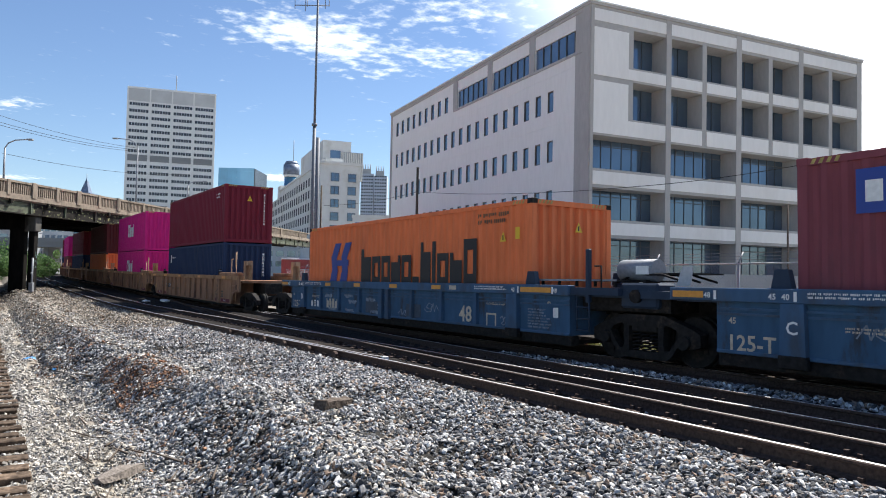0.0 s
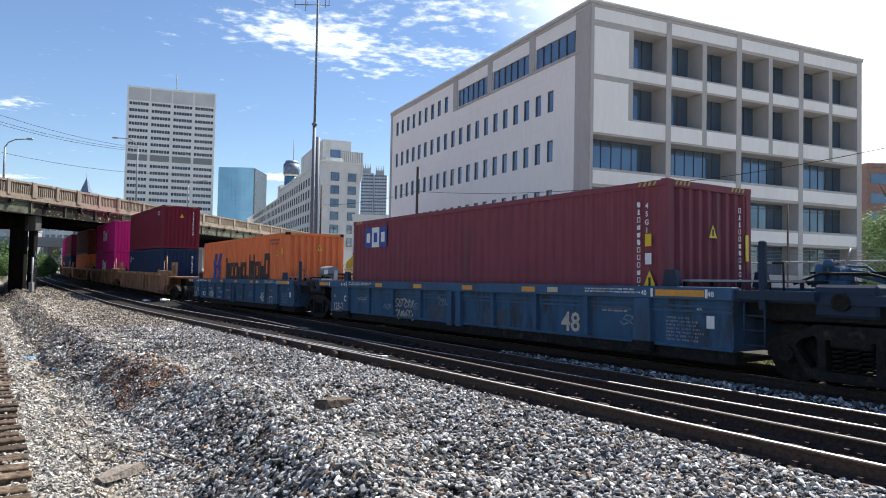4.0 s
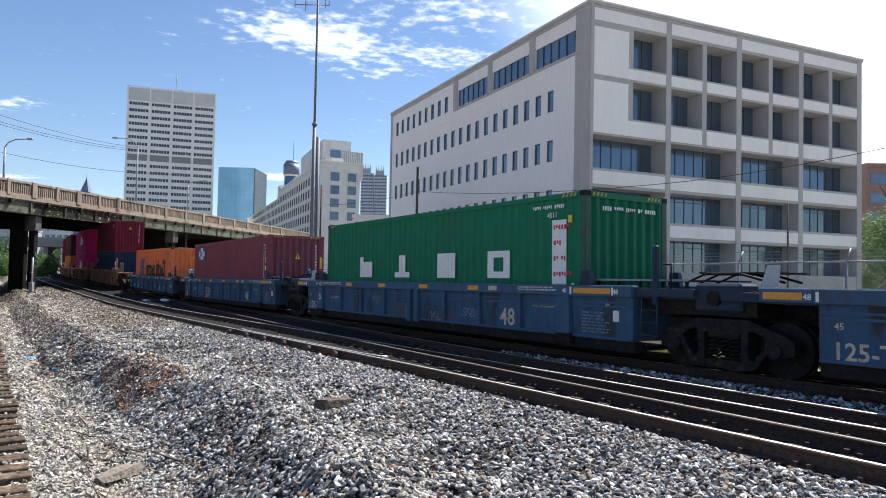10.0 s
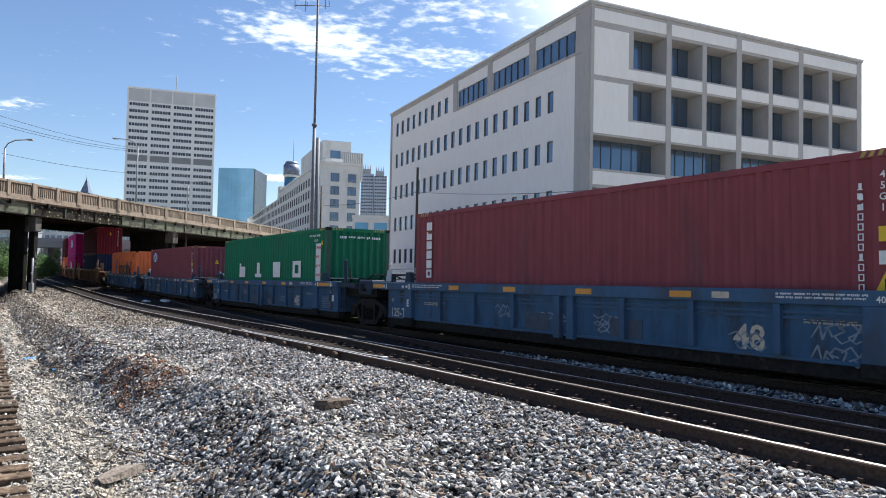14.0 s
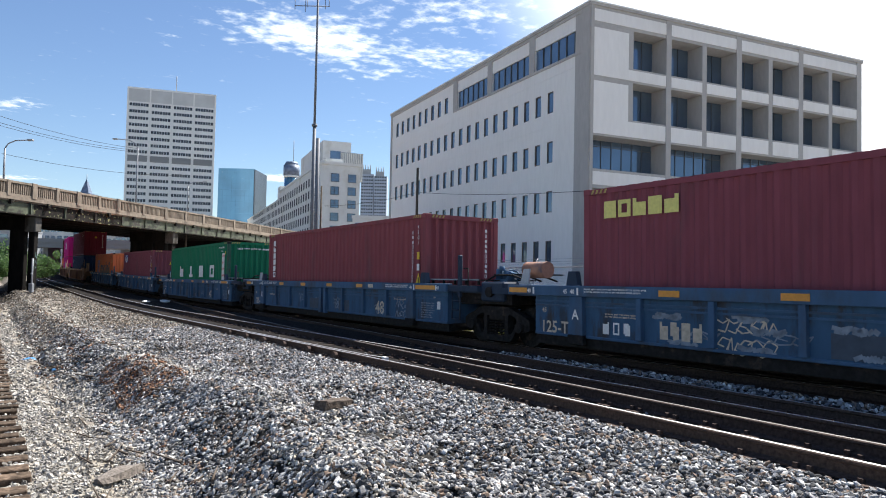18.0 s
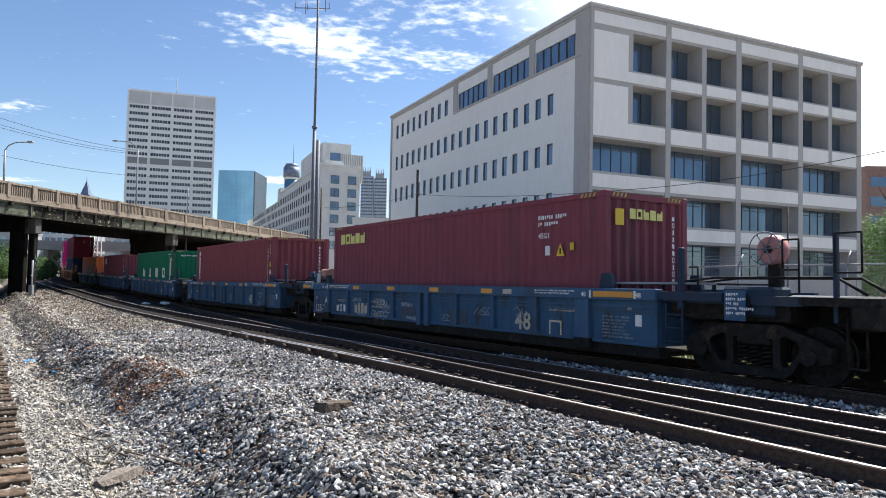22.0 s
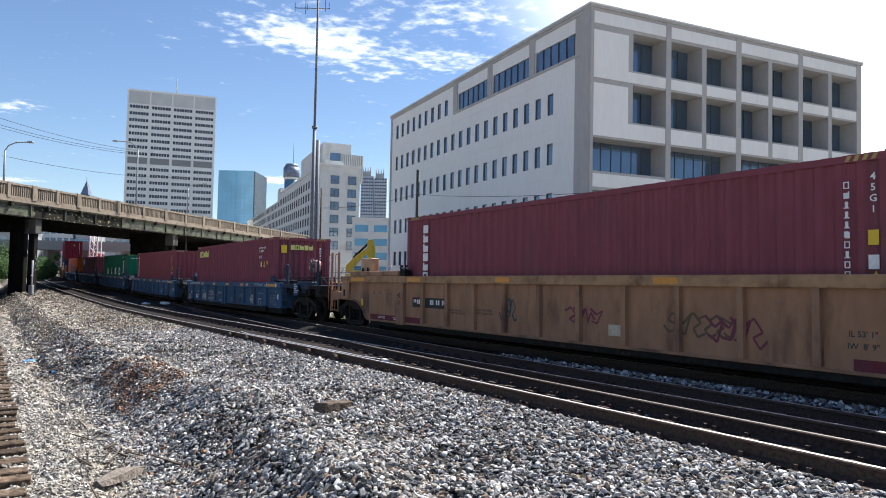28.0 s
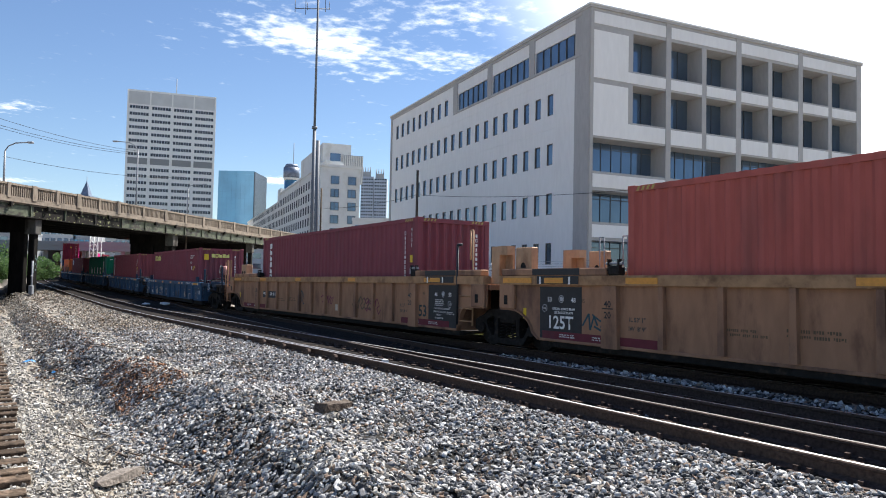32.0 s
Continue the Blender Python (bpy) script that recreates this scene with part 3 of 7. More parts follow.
def office_block():
    # body behind the bays
    bm = bmesh.new()
    box(bm, .30, REC + .3, BASE, RW - .3, LW - .3, TOP - .5)
    part("core", bm, "concrete_grey", office)
    part("roof", bm_box(-.12, -.12, TOP - .18, RW + .12, LW + .12, TOP + .02), "concrete_grey", office, "grey flat roof with a thin metal edge")
    floors = [(20.14, 17.28), (16.19, 13.35), (11.90, 9.45), (8.03, 5.72), (4.36, 1.90)]
    cols = [(-.0, .28), (7.14, 7.64), (14.58, 15.14), (21.93, 22.48), (29.55, 30.2)]
    # columns of the bayed front
    for a, b in cols:
        part("column", bm_box(a, -.06, BASE, b, REC + .3, TOP - .18), "concrete_grey", office)
    part("corner_pier", bm_box(-.06, .02, BASE, .27, 1.0, TOP - .18), "concrete_grey", office)
    # the corner panels, floor slabs, white bands
    for k, (t, b) in enumerate(floors):
        nxt = floors[k + 1][0] if k < 4 else BASE
        for (a0, a1), (b0, b1) in zip(cols, cols[1:]):
            x0, x1 = a1, b0
            mid = (x0 + x1) / 2
            split = k < 2
            spans = [(x0, mid - .23), (mid + .23, x1)] if split else [(x0, x1)]
            if split:
                part("fin", bm_box(mid - .23, -.02, (nxt - .02) if k == 0 and x0 > 1 else b, mid + .23, REC + .3, t), "concrete_grey", office)
            # slab edges above and below the opening
            part("spandrel", bm_box(x0, .0, nxt, x1, REC + .3, b), "concrete_grey", office)
            for c0, c1 in spans:
                if b - nxt > .6 and k < 4 and not (split and c0 < 1):
                    part("white_band", bm_box(c0 - (.46 if split and x0 < 1 else -.02), -.045, nxt + (.16 if split else .24), c1 - .02, .0, b - (.14 if split else .20)), "concrete_white", office)
                solid = split and c0 < 1
                if solid:
                    part("wall_panel", bm_box(c0 + .02, -.045, nxt + .16, c1, REC, t - .24), "concrete_white", office)
                    part("panel_head", bm_box(c0, -.02, t - .24, c1, REC + .3, t), "concrete_grey", office)
                    continue
                # window at the back of the bay
                w = part("window", bm_box(c0, REC, b, c1, REC + .08, t), "window", office)
                n = 3 if split else 7
                gw = (c1 - c0)
                for i in range(1, n):
                    part("mullion", bm_box(c0 + gw * i / n - .022, REC - .05, b, c0 + gw * i / n + .022, REC, t), "mullion", w)
                if not split:
                    part("transom", bm_box(c0, REC - .04, b + (t - b) * .8, c1, REC, b + (t - b) * .8 + .06), "mullion", w)
    # top fascia
    part("spandrel", bm_box(.28, .0, 20.14, RW - .65, REC + .3, TOP - .18), "concrete_grey", office)
    for (a0, a1), (b0, b1) in zip(cols, cols[1:]):
        part("white_band", bm_box(a1 + .02, -.045, 20.39, b0 - .02, .0, 21.27), "concrete_white", office)
    # the long side: white wall with rows of narrow windows, cut as piers and bands
    rows = [(20.15, 18.45), (16.22, 14.50), (12.22, 10.50), (8.26, 6.55), (4.3, 2.6)]
    wins = []
    bm = bmesh.new()
    last = TOP - .18
    for k, (t, b) in enumerate(rows):
        box(bm, .02, 1.0, t, .30, LW - .5, last)
        last = b
        y, edge = 4.80, 1.0
        if k == 0:
            y = edge = 23.3
            y = 4.80 + 1.812 * 11
        while y < LW - 1:
            box(bm, .02, edge, b, .30, y, t)
            wins.append((y, b, t))
            edge = y + .84
            y += 1.812
        box(bm, .02, edge, b, .30, LW - .5, t)
    box(bm, .02, 1.0, BASE, .30, LW - .5, last)
    part("wall_long", bm, "concrete_white", office)
    for z in (17.35, 13.4, 9.45, 5.5):
        part("wall_joint", bm_box(.005, 1.02, z, .02, LW - .52, z + .02), "concrete_white", office)
    part("roof_edge", bm_box(-.16, -.16, TOP + .02, RW + .16, -.06, TOP + .13), "tower", office, "thin pale metal roof edge")
    part("roof_edge", bm_box(-.16, -.06, TOP + .02, -.06, LW + .12, TOP + .13), "tower", office, "thin pale metal roof edge")
    rib = [(1.0, 7.58), (8.42, 14.98), (15.82, 22.33)]
    g0 = None
    for y, b, t in wins:
        if g0 is None:
            bm = bm_box(.13, 0, 0, .16, .84, 1.72)
            g0 = part("window", bm, "window", office)
            g0.matrix_basis = Matrix.Translation((0, y, b))
            w = g0
        else:
            w = clone(g0, Matrix.Translation((0, y, b)))
        if y == wins[0][0] and b == wins[0][1]:
            bm = bmesh.new()
            for q in ((0, 0, .84, .07), (0, 1.65, .84, 1.72), (0, .07, .06, 1.65), (.78, .07, .84, 1.65)):
                box(bm, .05, q[0], q[1], .13, q[2], q[3])
            f0 = part("window_frame", bm, "frame_brown", w)
        else:
            clone(f0, Matrix(), w)
    for a, b in rib:
        w = part("ribbon_window", bm_box(.14, a, 18.45, .18, b, 20.16), "window", office)
        for i in range(1, 6):
            yy = a + (b - a) * i / 6
            part("mullion", bm_box(.06, yy - .03, 18.5, .14, yy + .03, 20.12), "mullion", w)
        part("panel_behind", bm_box(.18, a, 18.45, .30, b, 20.15), "concrete_grey", office)
    for a, b in ((7.58, 8.42), (14.98, 15.82), (22.33, 23.3)):
        part("wall_pier", bm_box(.02, a, 18.45, .30, b, 20.15), "concrete_white", office)
        part("pilaster", bm_box(-.06, a, 18.42, .02, b, TOP - .18), "concrete_grey", office)
    part("frame_beam", bm_box(-.05, 1.0, 18.20, .02, 23.3, 18.42), "concrete_grey", office)
    part("frame_beam", bm_box(-.05, 1.0, 21.25, .02, LW, TOP - .18), "concrete_grey", office)
    part("corner_pier", bm_box(-.06, LW - .5, BASE, .30, LW, TOP - .18), "concrete_grey", office)
    part("wall_back", bm_box(RW - .3, REC + .3, BASE, RW, LW, TOP - .18), "concrete_grey", office)


office_block()
part("wall_rear", bm_box(.3, LW - .3, BASE, RW - .3, LW, TOP - .18), "concrete_grey", office)

# ---- the road bridge ----
P0, P1 = Vector((-36.9, 62, 0)), Vector((-28.0, 129, 0))
BDIR = (P1 - P0).normalized()
NEARER = .95
BRIDGE = Matrix.Translation(P0 * NEARER + Vector((0, 0, EYE[2] * (1 - NEARER)))) @ Matrix.Rotation(math.atan2(BDIR.y, BDIR.x), 4, "Z") @ Matrix.Scale(NEARER, 4)   # x along the bridge, y away to the left
bridge = thing("road_bridge", "old concrete road bridge with balustrade and flaking green girders", "bridge", BRIDGE)
DECK = 8.78
BX0, BX1, BWID = -60, 78, 19.0


def build_bridge():
    part("deck", bm_box(BX0, .15, DECK - 1.75, BX1, BWID, DECK - 1.35), "concrete_old", bridge)
    part("kerb_band", bm_box(BX0, 0, DECK - 1.62, BX1, .35, DECK - 1.32), "concrete_old", bridge)
    for i in range(30):
        part("stiffener", bm_box(BX0 + i * 4.6, .12, DECK - 2.75, BX0 + i * 4.6 + .1, .25, DECK - 1.62), "girder", bridge)
        part("deck_bracket", bm_box(BX0 + i * 4.6 + 2.0, -.05, DECK - 2.0, BX0 + i * 4.6 + 2.3, .25, DECK - 1.62), "girder_bare", bridge)
    for k, (xa, xb) in enumerate(zip((BX0, .3, 4.5, 9.0, 13.5, 18.0), (.3, 4.5, 9.0, 13.5, 18.0, BX1))):
        part("fascia_girder", bm_box(xa, .25, DECK - 2.75, xb, .40, DECK - 1.62), "girder_bare" if k in (1, 2, 3) else "girder", bridge)
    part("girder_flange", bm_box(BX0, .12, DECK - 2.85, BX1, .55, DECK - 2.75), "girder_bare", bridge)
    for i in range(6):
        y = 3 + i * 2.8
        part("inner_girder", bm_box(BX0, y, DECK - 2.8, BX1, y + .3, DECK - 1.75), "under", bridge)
    # balustrade: posts, rails and many slim balusters; the panels are longer past the joint
    xs = [-3.05 * i for i in range(18, 0, -1)] + [0, 3.05, 6.1, 9.4, 12.7] + [12.7 + 4.85 * i for i in range(1, 14)]
    part("top_rail", bm_box(BX0, .0, DECK - .18, BX1, .32, DECK - .0), "concrete_old", bridge)
    part("bottom_rail", bm_box(BX0, .02, DECK - 1.32, BX1, .30, DECK - 1.12), "concrete_old", bridge)
    big = part("post", bm_box(-.3, -.06, -1.36, .3, .38, .06, bevel=.03), "concrete_old", bridge)
    slim = part("post", bm_box(-.2, -.04, -1.33, .2, .36, .03, bevel=.02), "concrete_old", bridge)
    bal = part("baluster", bm_box(-.06, .07, DECK - 1.12, .06, .25, DECK - .18), "concrete_old", bridge)
    used = set()
    for k, (a, b) in enumerate(zip(xs, xs[1:])):
        ref = big if k % 2 == 0 else slim
        if ref in used:
            clone(ref, Matrix.Translation((a, 0, DECK)))
        else:
            ref.matrix_basis = Matrix.Translation((a, 0, DECK))
            used.add(ref)
        nb = round((b - a - .7) / .27)
        for i in range(nb):
            m = Matrix.Translation((a + .35 + (b - a - .7) * (i + .5) / nb, 0, 0))
            if bal in used:
                clone(bal, m)
            else:
                bal.matrix_basis = m
                used.add(bal)
    part("far_parapet", bm_box(BX0, BWID - .3, DECK - 1.4, BX1, BWID, DECK), "concrete_old", bridge)


build_bridge()


def bent(x, w=.56, rows=(1.6, 6.0, 10.0, 13.4, 16.8)):
    """A bent under the bridge: a free front column with its cap, more columns and a cross beam behind."""
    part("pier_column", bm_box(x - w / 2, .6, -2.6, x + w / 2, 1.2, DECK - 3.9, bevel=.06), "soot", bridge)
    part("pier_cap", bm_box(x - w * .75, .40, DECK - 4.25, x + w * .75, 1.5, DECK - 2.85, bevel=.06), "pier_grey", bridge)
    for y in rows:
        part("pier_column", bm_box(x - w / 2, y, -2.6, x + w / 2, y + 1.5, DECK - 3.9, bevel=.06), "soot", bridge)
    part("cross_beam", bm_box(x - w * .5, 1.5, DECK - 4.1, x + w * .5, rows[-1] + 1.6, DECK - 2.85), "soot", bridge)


bent(1.2)
bm = bmesh.new()
rg = random.Random(23)
for i in range(12):
    x, z = rg.uniform(1.0, 1.42), rg.uniform(.8, 3.0)
    a = rg.uniform(-1.2, 1.2)
    l = rg.uniform(.15, .5)
    p, q = Vector((x, .596, z)), Vector((max(.95, min(1.45, x + l * math.sin(a) * .5)), .596, z + l * math.cos(a)))
    d = (q - p).normalized() * .03
    w = Vector((-d.z, 0, d.x))
    bm.faces.new([bm.verts.new(v) for v in (p - w, q - w, q + w, p + w)])
tagged(part("spray_tag", bm, "spray_faded", bridge, "faded teal spray paint on the pier"), kind="stuff")
bent(25.6, .85, (1.6, 3.2, 4.8))
bent(50)
# added wall, out of view: it keeps low side light from under the bridge
bm = bmesh.new()
wall_line = [at(s, -6.0) for s in range(48, 141, 4)]
for p, q in zip(wall_line, wall_line[1:]):
    d = (q - p).normalized() * .6
    w = Vector((-d.y, d.x, 0))
    vs = [bm.verts.new(v + Vector((0, 0, z))) for z in (-2.6, 7.2) for v in (p, q, q + w, p + w)]
    for f in ((0, 1, 2, 3), (4, 5, 6, 7), (0, 1, 5, 4), (1, 2, 6, 5), (2, 3, 7, 6), (3, 0, 4, 7)):
        bm.faces.new([vs[i] for i in f])
bmesh.ops.recalc_face_normals(bm, faces=bm.faces[:])
tagged(part("retaining_wall", bm, "pier_grey"), "sooty grey concrete retaining wall beside the bridge", "wall", kind="structure")



# ---- the city behind ----


def tower_one():
    a, b = Vector((-172.28, 370, 0)), Vector((-129.2, 384.9, 0))
    d = b - a
    w = d.length
    t = thing("office_tower", "tall pale office tower with rows of dark windows", "building", Matrix.Translation(a) @ Matrix.Rotation(math.atan2(d.y, d.x), 4, "Z"))
    top = 98.6
    part("shaft", bm_box(0, 0, -2, w, 40, top), "tower", t)
    part("crown_panel", bm_box(.8, -.12, 90.9, w - .8, 0, top - 1.0), "crown", t, "blank grey panels under the roof")
    for i in range(5):
        x = .1 + (w - .9) * i / 4
        part("rib", bm_box(x, -.5, -2, x + .7, 0, top - .2), "tower", t)
    bay = (w - .9) / 4
    row = None
    zs = [90.0 - 3.66 * i for i in range(8)] + [56.2 - 3.66 * i for i in range(15)]
    for z in zs:
        for i in range(4):
            m = Matrix.Translation((.1 + bay * i + 1.2, 0, z))
            if row is None:
                bm = bmesh.new()
                box(bm, 0, -.08, -1.6, bay - 1.7, .0, 0)
                for k in range(1, 7):
                    box(bm, (bay - 1.7) * k / 7 - .11, -.2, -1.6, (bay - 1.7) * k / 7 + .11, -.08, 0, 1)
                row = part("window_strip", bm, ["tower_glass", "tower"], t)
                row.matrix_basis = m
            else:
                clone(row, m)
    for i in range(4):
        part("louvre_band", bm_box(.1 + bay * i + 1.0, -.1, 58.2, .1 + bay * (i + 1) - .4, 0, 61.6), "louvre", t, "grey louvred plant floor")
    part("aerial", bm_rod((24, 15, top), (24, 15, top + 12), .25, 5), "far_grey", t)


tower_one()


def glass_tower():
    t = thing("glass_tower", "blue glass office tower with a mirrored skin", "building", Matrix.Translation((-148.0, 450, 0)))
    part("glass_front", bm_box(0, 0, -2, 23.3, 30, 66.8), "blue_glass", t)
    part("glass_side", bm_box(23.3, .5, -2, 24.0, 30, 66.4), "tower_glass", t)
    for i in range(17):
        z = 2 + i * 3.9
        part("floor_line", bm_box(-.05, -.12, z, 23.4, 0, z + .28), "blue_glass", t)
    for i in range(1, 8):
        part("seam", bm_box(i * 2.9, -.10, 0, i * 2.9 + .18, 0, 66), "blue_glass", t)


glass_tower()


def stone_building():
    c, l = Vector((-36.5, 200, 0)), Vector((-114.6, 402, 0))
    d = l - c
    n = d.length
    b = thing("stone_building", "long pale stone building with many small windows", "building", Matrix.Translation(c) @ Matrix.Rotation(math.atan2(d.y, d.x), 4, "Z"))
    top = 33.0
    # x runs along the long side, y towards the left; the short front lies at x = 0
    part("wall_body", bm_box(0, -12.2, -2, 84, -.3, top), "stone_pale", b)
    part("wall_wing", bm_box(84, -12.2, -2, n, -.3, top - 3.2), "stone_pale", b)
    part("stair_tower", bm_box(84.1, -8, top - 3.2, 92, -.5, top + 2.2), "stone_pale", b)
    part("cornice", bm_box(-.4, -12.5, top - .6, 84.2, .0, top + .2), "stone_pale", b)
    part("cornice", bm_box(84.2, -12.5, top - 3.6, n, .0, top - 3.0), "stone_pale", b)
    win = None
    for r in range(6):
        for i in range(40):
            m = Matrix.Translation((3.0 + i * 4.6, -.3, 27.6 - 3.85 * r))
            if win is None:
                win = part("window", bm_box(0, -.05, 0, 2.2, .03, 2.5), "recess", b)
                win.matrix_basis = m
            else:
                clone(win, m)
    fw = fm = None
    for r in range(6):
        for y in (-4.7, -9.8):
            m = Matrix.Translation((0, y, 27.5 - 3.85 * r))
            if fw is None:
                fw = part("window", bm_box(-.06, -1.25, 0, .05, 1.25, 2.45), "window", b)
                fw.matrix_basis = m
                bm = bmesh.new()
                for q in ((-1.25, 0, 1.25, .12), (-1.25, 2.33, 1.25, 2.45), (-1.25, .12, -1.1, 2.33), (1.1, .12, 1.25, 2.33), (-.06, .12, .06, 2.33), (-1.1, 1.2, -.06, 1.3), (.06, 1.2, 1.1, 1.3)):
                    box(bm, -.16, q[0], q[1], -.06, q[2], q[3])
                fm = part("window_frame", bm, "mullion", fw)
            else:
                w = clone(fw, m)
                clone(fm, Matrix(), w)
    part("upper_storey", bm_box(22, -14.5, top, 64, -5.2, top + 10.6), "stone_pale", b)
    part("stair_head", bm_box(8, -8.8, top, 20, -3.4, top + 2.6), "stone_pale", b)
    part("dark_bay", bm_box(21.8, -11.0, top + 2.6, 22, -7.6, top + 7.4), "window", b)
    for i in range(12):
        part("fin", bm_box(21.5, -18.4 + i * .62, top - 2, 21.9, -18.1 + i * .62, top + 7), "stone_pale", b)
    part("plant_room", bm_box(21.9, -18.6, top - 2, 30, -11.2, top + 7.2), "far_grey", b)


stone_building()


def round_hotel():
    t = thing("round_tower", "round dark-glass tower with a drum top and aerial", "building", Matrix.Translation((-135, 606, 0)))
    part("shaft", bm_rod((0, 0, -2), (0, 0, 83), 6.0, 24), "blue_glass", t)
    part("drum", bm_rod((0, 0, 84), (0, 0, 93), 7.0, 24), "spire_glass", t)
    part("drum_base", bm_rod((0, 0, 82), (0, 0, 84), 6.6, 24), "tower", t)
    part("cap", bm_rod((0, 0, 93), (0, 0, 96), 6.4, 24, 5.0), "spire_glass", t)
    part("aerial", bm_rod((1.5, 0, 95), (1.5, 0, 115), .3, 5), "far_grey", t)


round_hotel()


def twin_tower():
    t = thing("twin_crown_tower", "hazy blue-grey tower with two spiky crowns", "building", Matrix.Translation((-85, 700, 0)))
    for x, h in ((0, 100), (13.5, 98)):
        part("shaft", bm_box(x, 0, -2, x + 13, 14, h), "far_haze", t)
        for i in range(26):
            part("window_strip", bm_box(x + .6, -.1, 14 + i * 3.3, x + 12.4, 0, 15.4 + i * 3.3), "tower_glass", t)
        for i in range(6):
            part("shaft_rib", bm_box(x + .1 + i * 2.42, -.3, 0, x + .8 + i * 2.42, 0, h), "far_haze", t)
        for i in range(4):
            part("pinnacle", bm_rod((x + 1.8 + i * 2.5, 2, h), (x + 1.8 + i * 2.5, 2, h + 10), .9, 5, .3), "far_grey", t)
        part("crown", bm_box(x + 2, 1, h, x + 9, 10, h + 5), "far_grey", t)


twin_tower()


def low_block(name, label, x, y, w, h, rows, cols, depth=14.0, wall="stone_pale", win="window", turn=0.0):
    b = thing(name, label, "building", Matrix.Translation((x, y, 0)) @ Matrix.Rotation(turn, 4, "Z"))
    part("wall_body", bm_box(0, 0, -2, w, depth, h), wall, b)
    part("parapet", bm_box(-.15, -.15, h - .5, w + .15, depth, h + .25), wall, b)
    ref = None
    for r in range(rows):
        for c in range(cols):
            cw = w / cols
            m = Matrix.Translation((c * cw + cw * .15, 0, h - 1.6 - 3.4 * r))
            if ref is None:
                ref = part("window", bm_box(0, -.06, -1.7, cw * .7, .05, 0), win, b)
                ref.matrix_basis = m
            else:
                clone(ref, m)
    return b


low_block("low_office", "low white block with ribbons of blue windows", -22.5, 170, 14, 15, 4, 3, win="blue_glass")
low_block("brick_block", "brown brick building behind the trees", 72.5, 118, 40, 21.5, 5, 9, wall="brick_far")
low_block("far_flats", "white flats with a grid of windows seen under the bridge", -182, 300, 22, 19, 5, 8, win="window")
low_block("far_offices", "blue-grey glass offices beyond the bridge", -161, 300, 7.4, 22, 5, 3, win="blue_glass", wall="far_grey")
low_block("far_offices", "grey office block beyond the bridge", -142.5, 300, 9, 22, 5, 4, wall="far_grey")
low_block("far_store", "low white store beyond the bridge", -149.5, 305, 6, 15, 3, 2)
low_block("far_shed", "grey block beyond the bridge", -216, 280, 45, 15, 3, 9, wall="far_grey")
low_block("far_hall", "long low pale hall behind the bridge", -75, 230, 60, 9, 2, 16)



def viaduct():
    t = thing("far_viaduct", "pale grey concrete viaduct seen under the bridge", "bridge", Matrix.Translation((-125, 150, 0)))
    part("deck", bm_box(0, 0, 5.2, 74, 9, 6.3), "louvre", t)
    part("parapet", bm_box(0, -.2, 6.3, 74, .1, 7.2), "louvre", t)
    for i in range(9):
        part("pier", bm_box(3 + i * 8.5, 2, -2, 4 + i * 8.5, 7, 5.2), "louvre", t)
    t = thing("lattice_mast", "white steel lattice mast beyond the bridge", "mast", Matrix.Translation((-67.5, 134, 0)))
    for x in (-.75, .75):
        for y in (-.75, .75):
            part("leg", bm_rod((x, y, -2), (x, y, 14), .11, 5), "tower", t)
    for k in range(9):
        z = 1 + k * 1.5
        part("brace", bm_rod((-.75, -.75, z), (.75, -.75, z + 1.5), .07, 4), "tower", t)
        part("brace", bm_rod((.75, -.75, z), (-.75, -.75, z + 1.5), .07, 4), "tower", t)


viaduct()
spire = thing("spire_tower", "stepped glass spire over the roofs", "building", Matrix.Translation((-416, 800, 0)))
part("shaft", bm_box(-9, -9, -2, 9, 9, 84), "spire_glass", spire)
bm = bmesh.new()
for k in range(5):
    r0, r1, z0, z1 = 7 - k * 1.4, 5.9 - k * 1.4, 84 + k * 3.6, 87.6 + k * 3.6
    rod(bm, (0, 0, z0), (0, 0, z1), r0, 4, max(r1, .2))
for f in bm.faces:
    f.smooth = False
part("pyramid", bm, "spire_glass", spire)
part("needle", bm_rod((0, 0, 101), (0, 0, 107), .3, 5), "far_grey", spire)


# ---- masts, poles, wires ----
def mast():
    t = thing("radio_mast", "tall grey steel radio mast with whip aerials", "mast", Matrix.Translation((-17.2, 90, -1)))
    part("lower_shaft", bm_rod((0, 0, 0), (0, 0, 21.5), .25, 12, .22), "steel_mast", t)
    part("collar", bm_rod((0, 0, 21.4), (0, 0, 21.7), .36, 12), "steel_mast", t)
    part("upper_shaft", bm_rod((0, 0, 21.7), (0, 0, 44), .165, 10, .12), "steel_mast", t)
    part("cross_arm", bm_rod((-3.0, 0, 37.4), (1.6, 0, 37.4), .06, 6), "steel_mast", t)
    for x, a, b in ((-3.0, 36.9, 38.6), (-1.6, 36.6, 39.5), (-1.4, 37.2, 38.2), (1.0, 37.0, 39.5), (1.5, 37.4, 38.4)):
        part("whip", bm_rod((x, 0, a), (x, 0, b), .045, 5), "steel_mast", t)
    p = thing("steel_post", "plain grey steel post beside the mast", "post", Matrix.Translation((-15.75, 85, -1)))
    part("shaft", bm_rod((0, 0, 0), (0, 0, 18.9), .24, 10), "steel_mast", p)


mast()


def wood_pole(x, y, top, r=.16, label="weathered wooden utility pole"):
    t = thing("utility_pole", label, "pole", Matrix.Translation((x, y, -1)))
    part("shaft", bm_rod((0, 0, 0), (0, 0, top + 1), r, 9, r * .75), "bark", t)
    return t


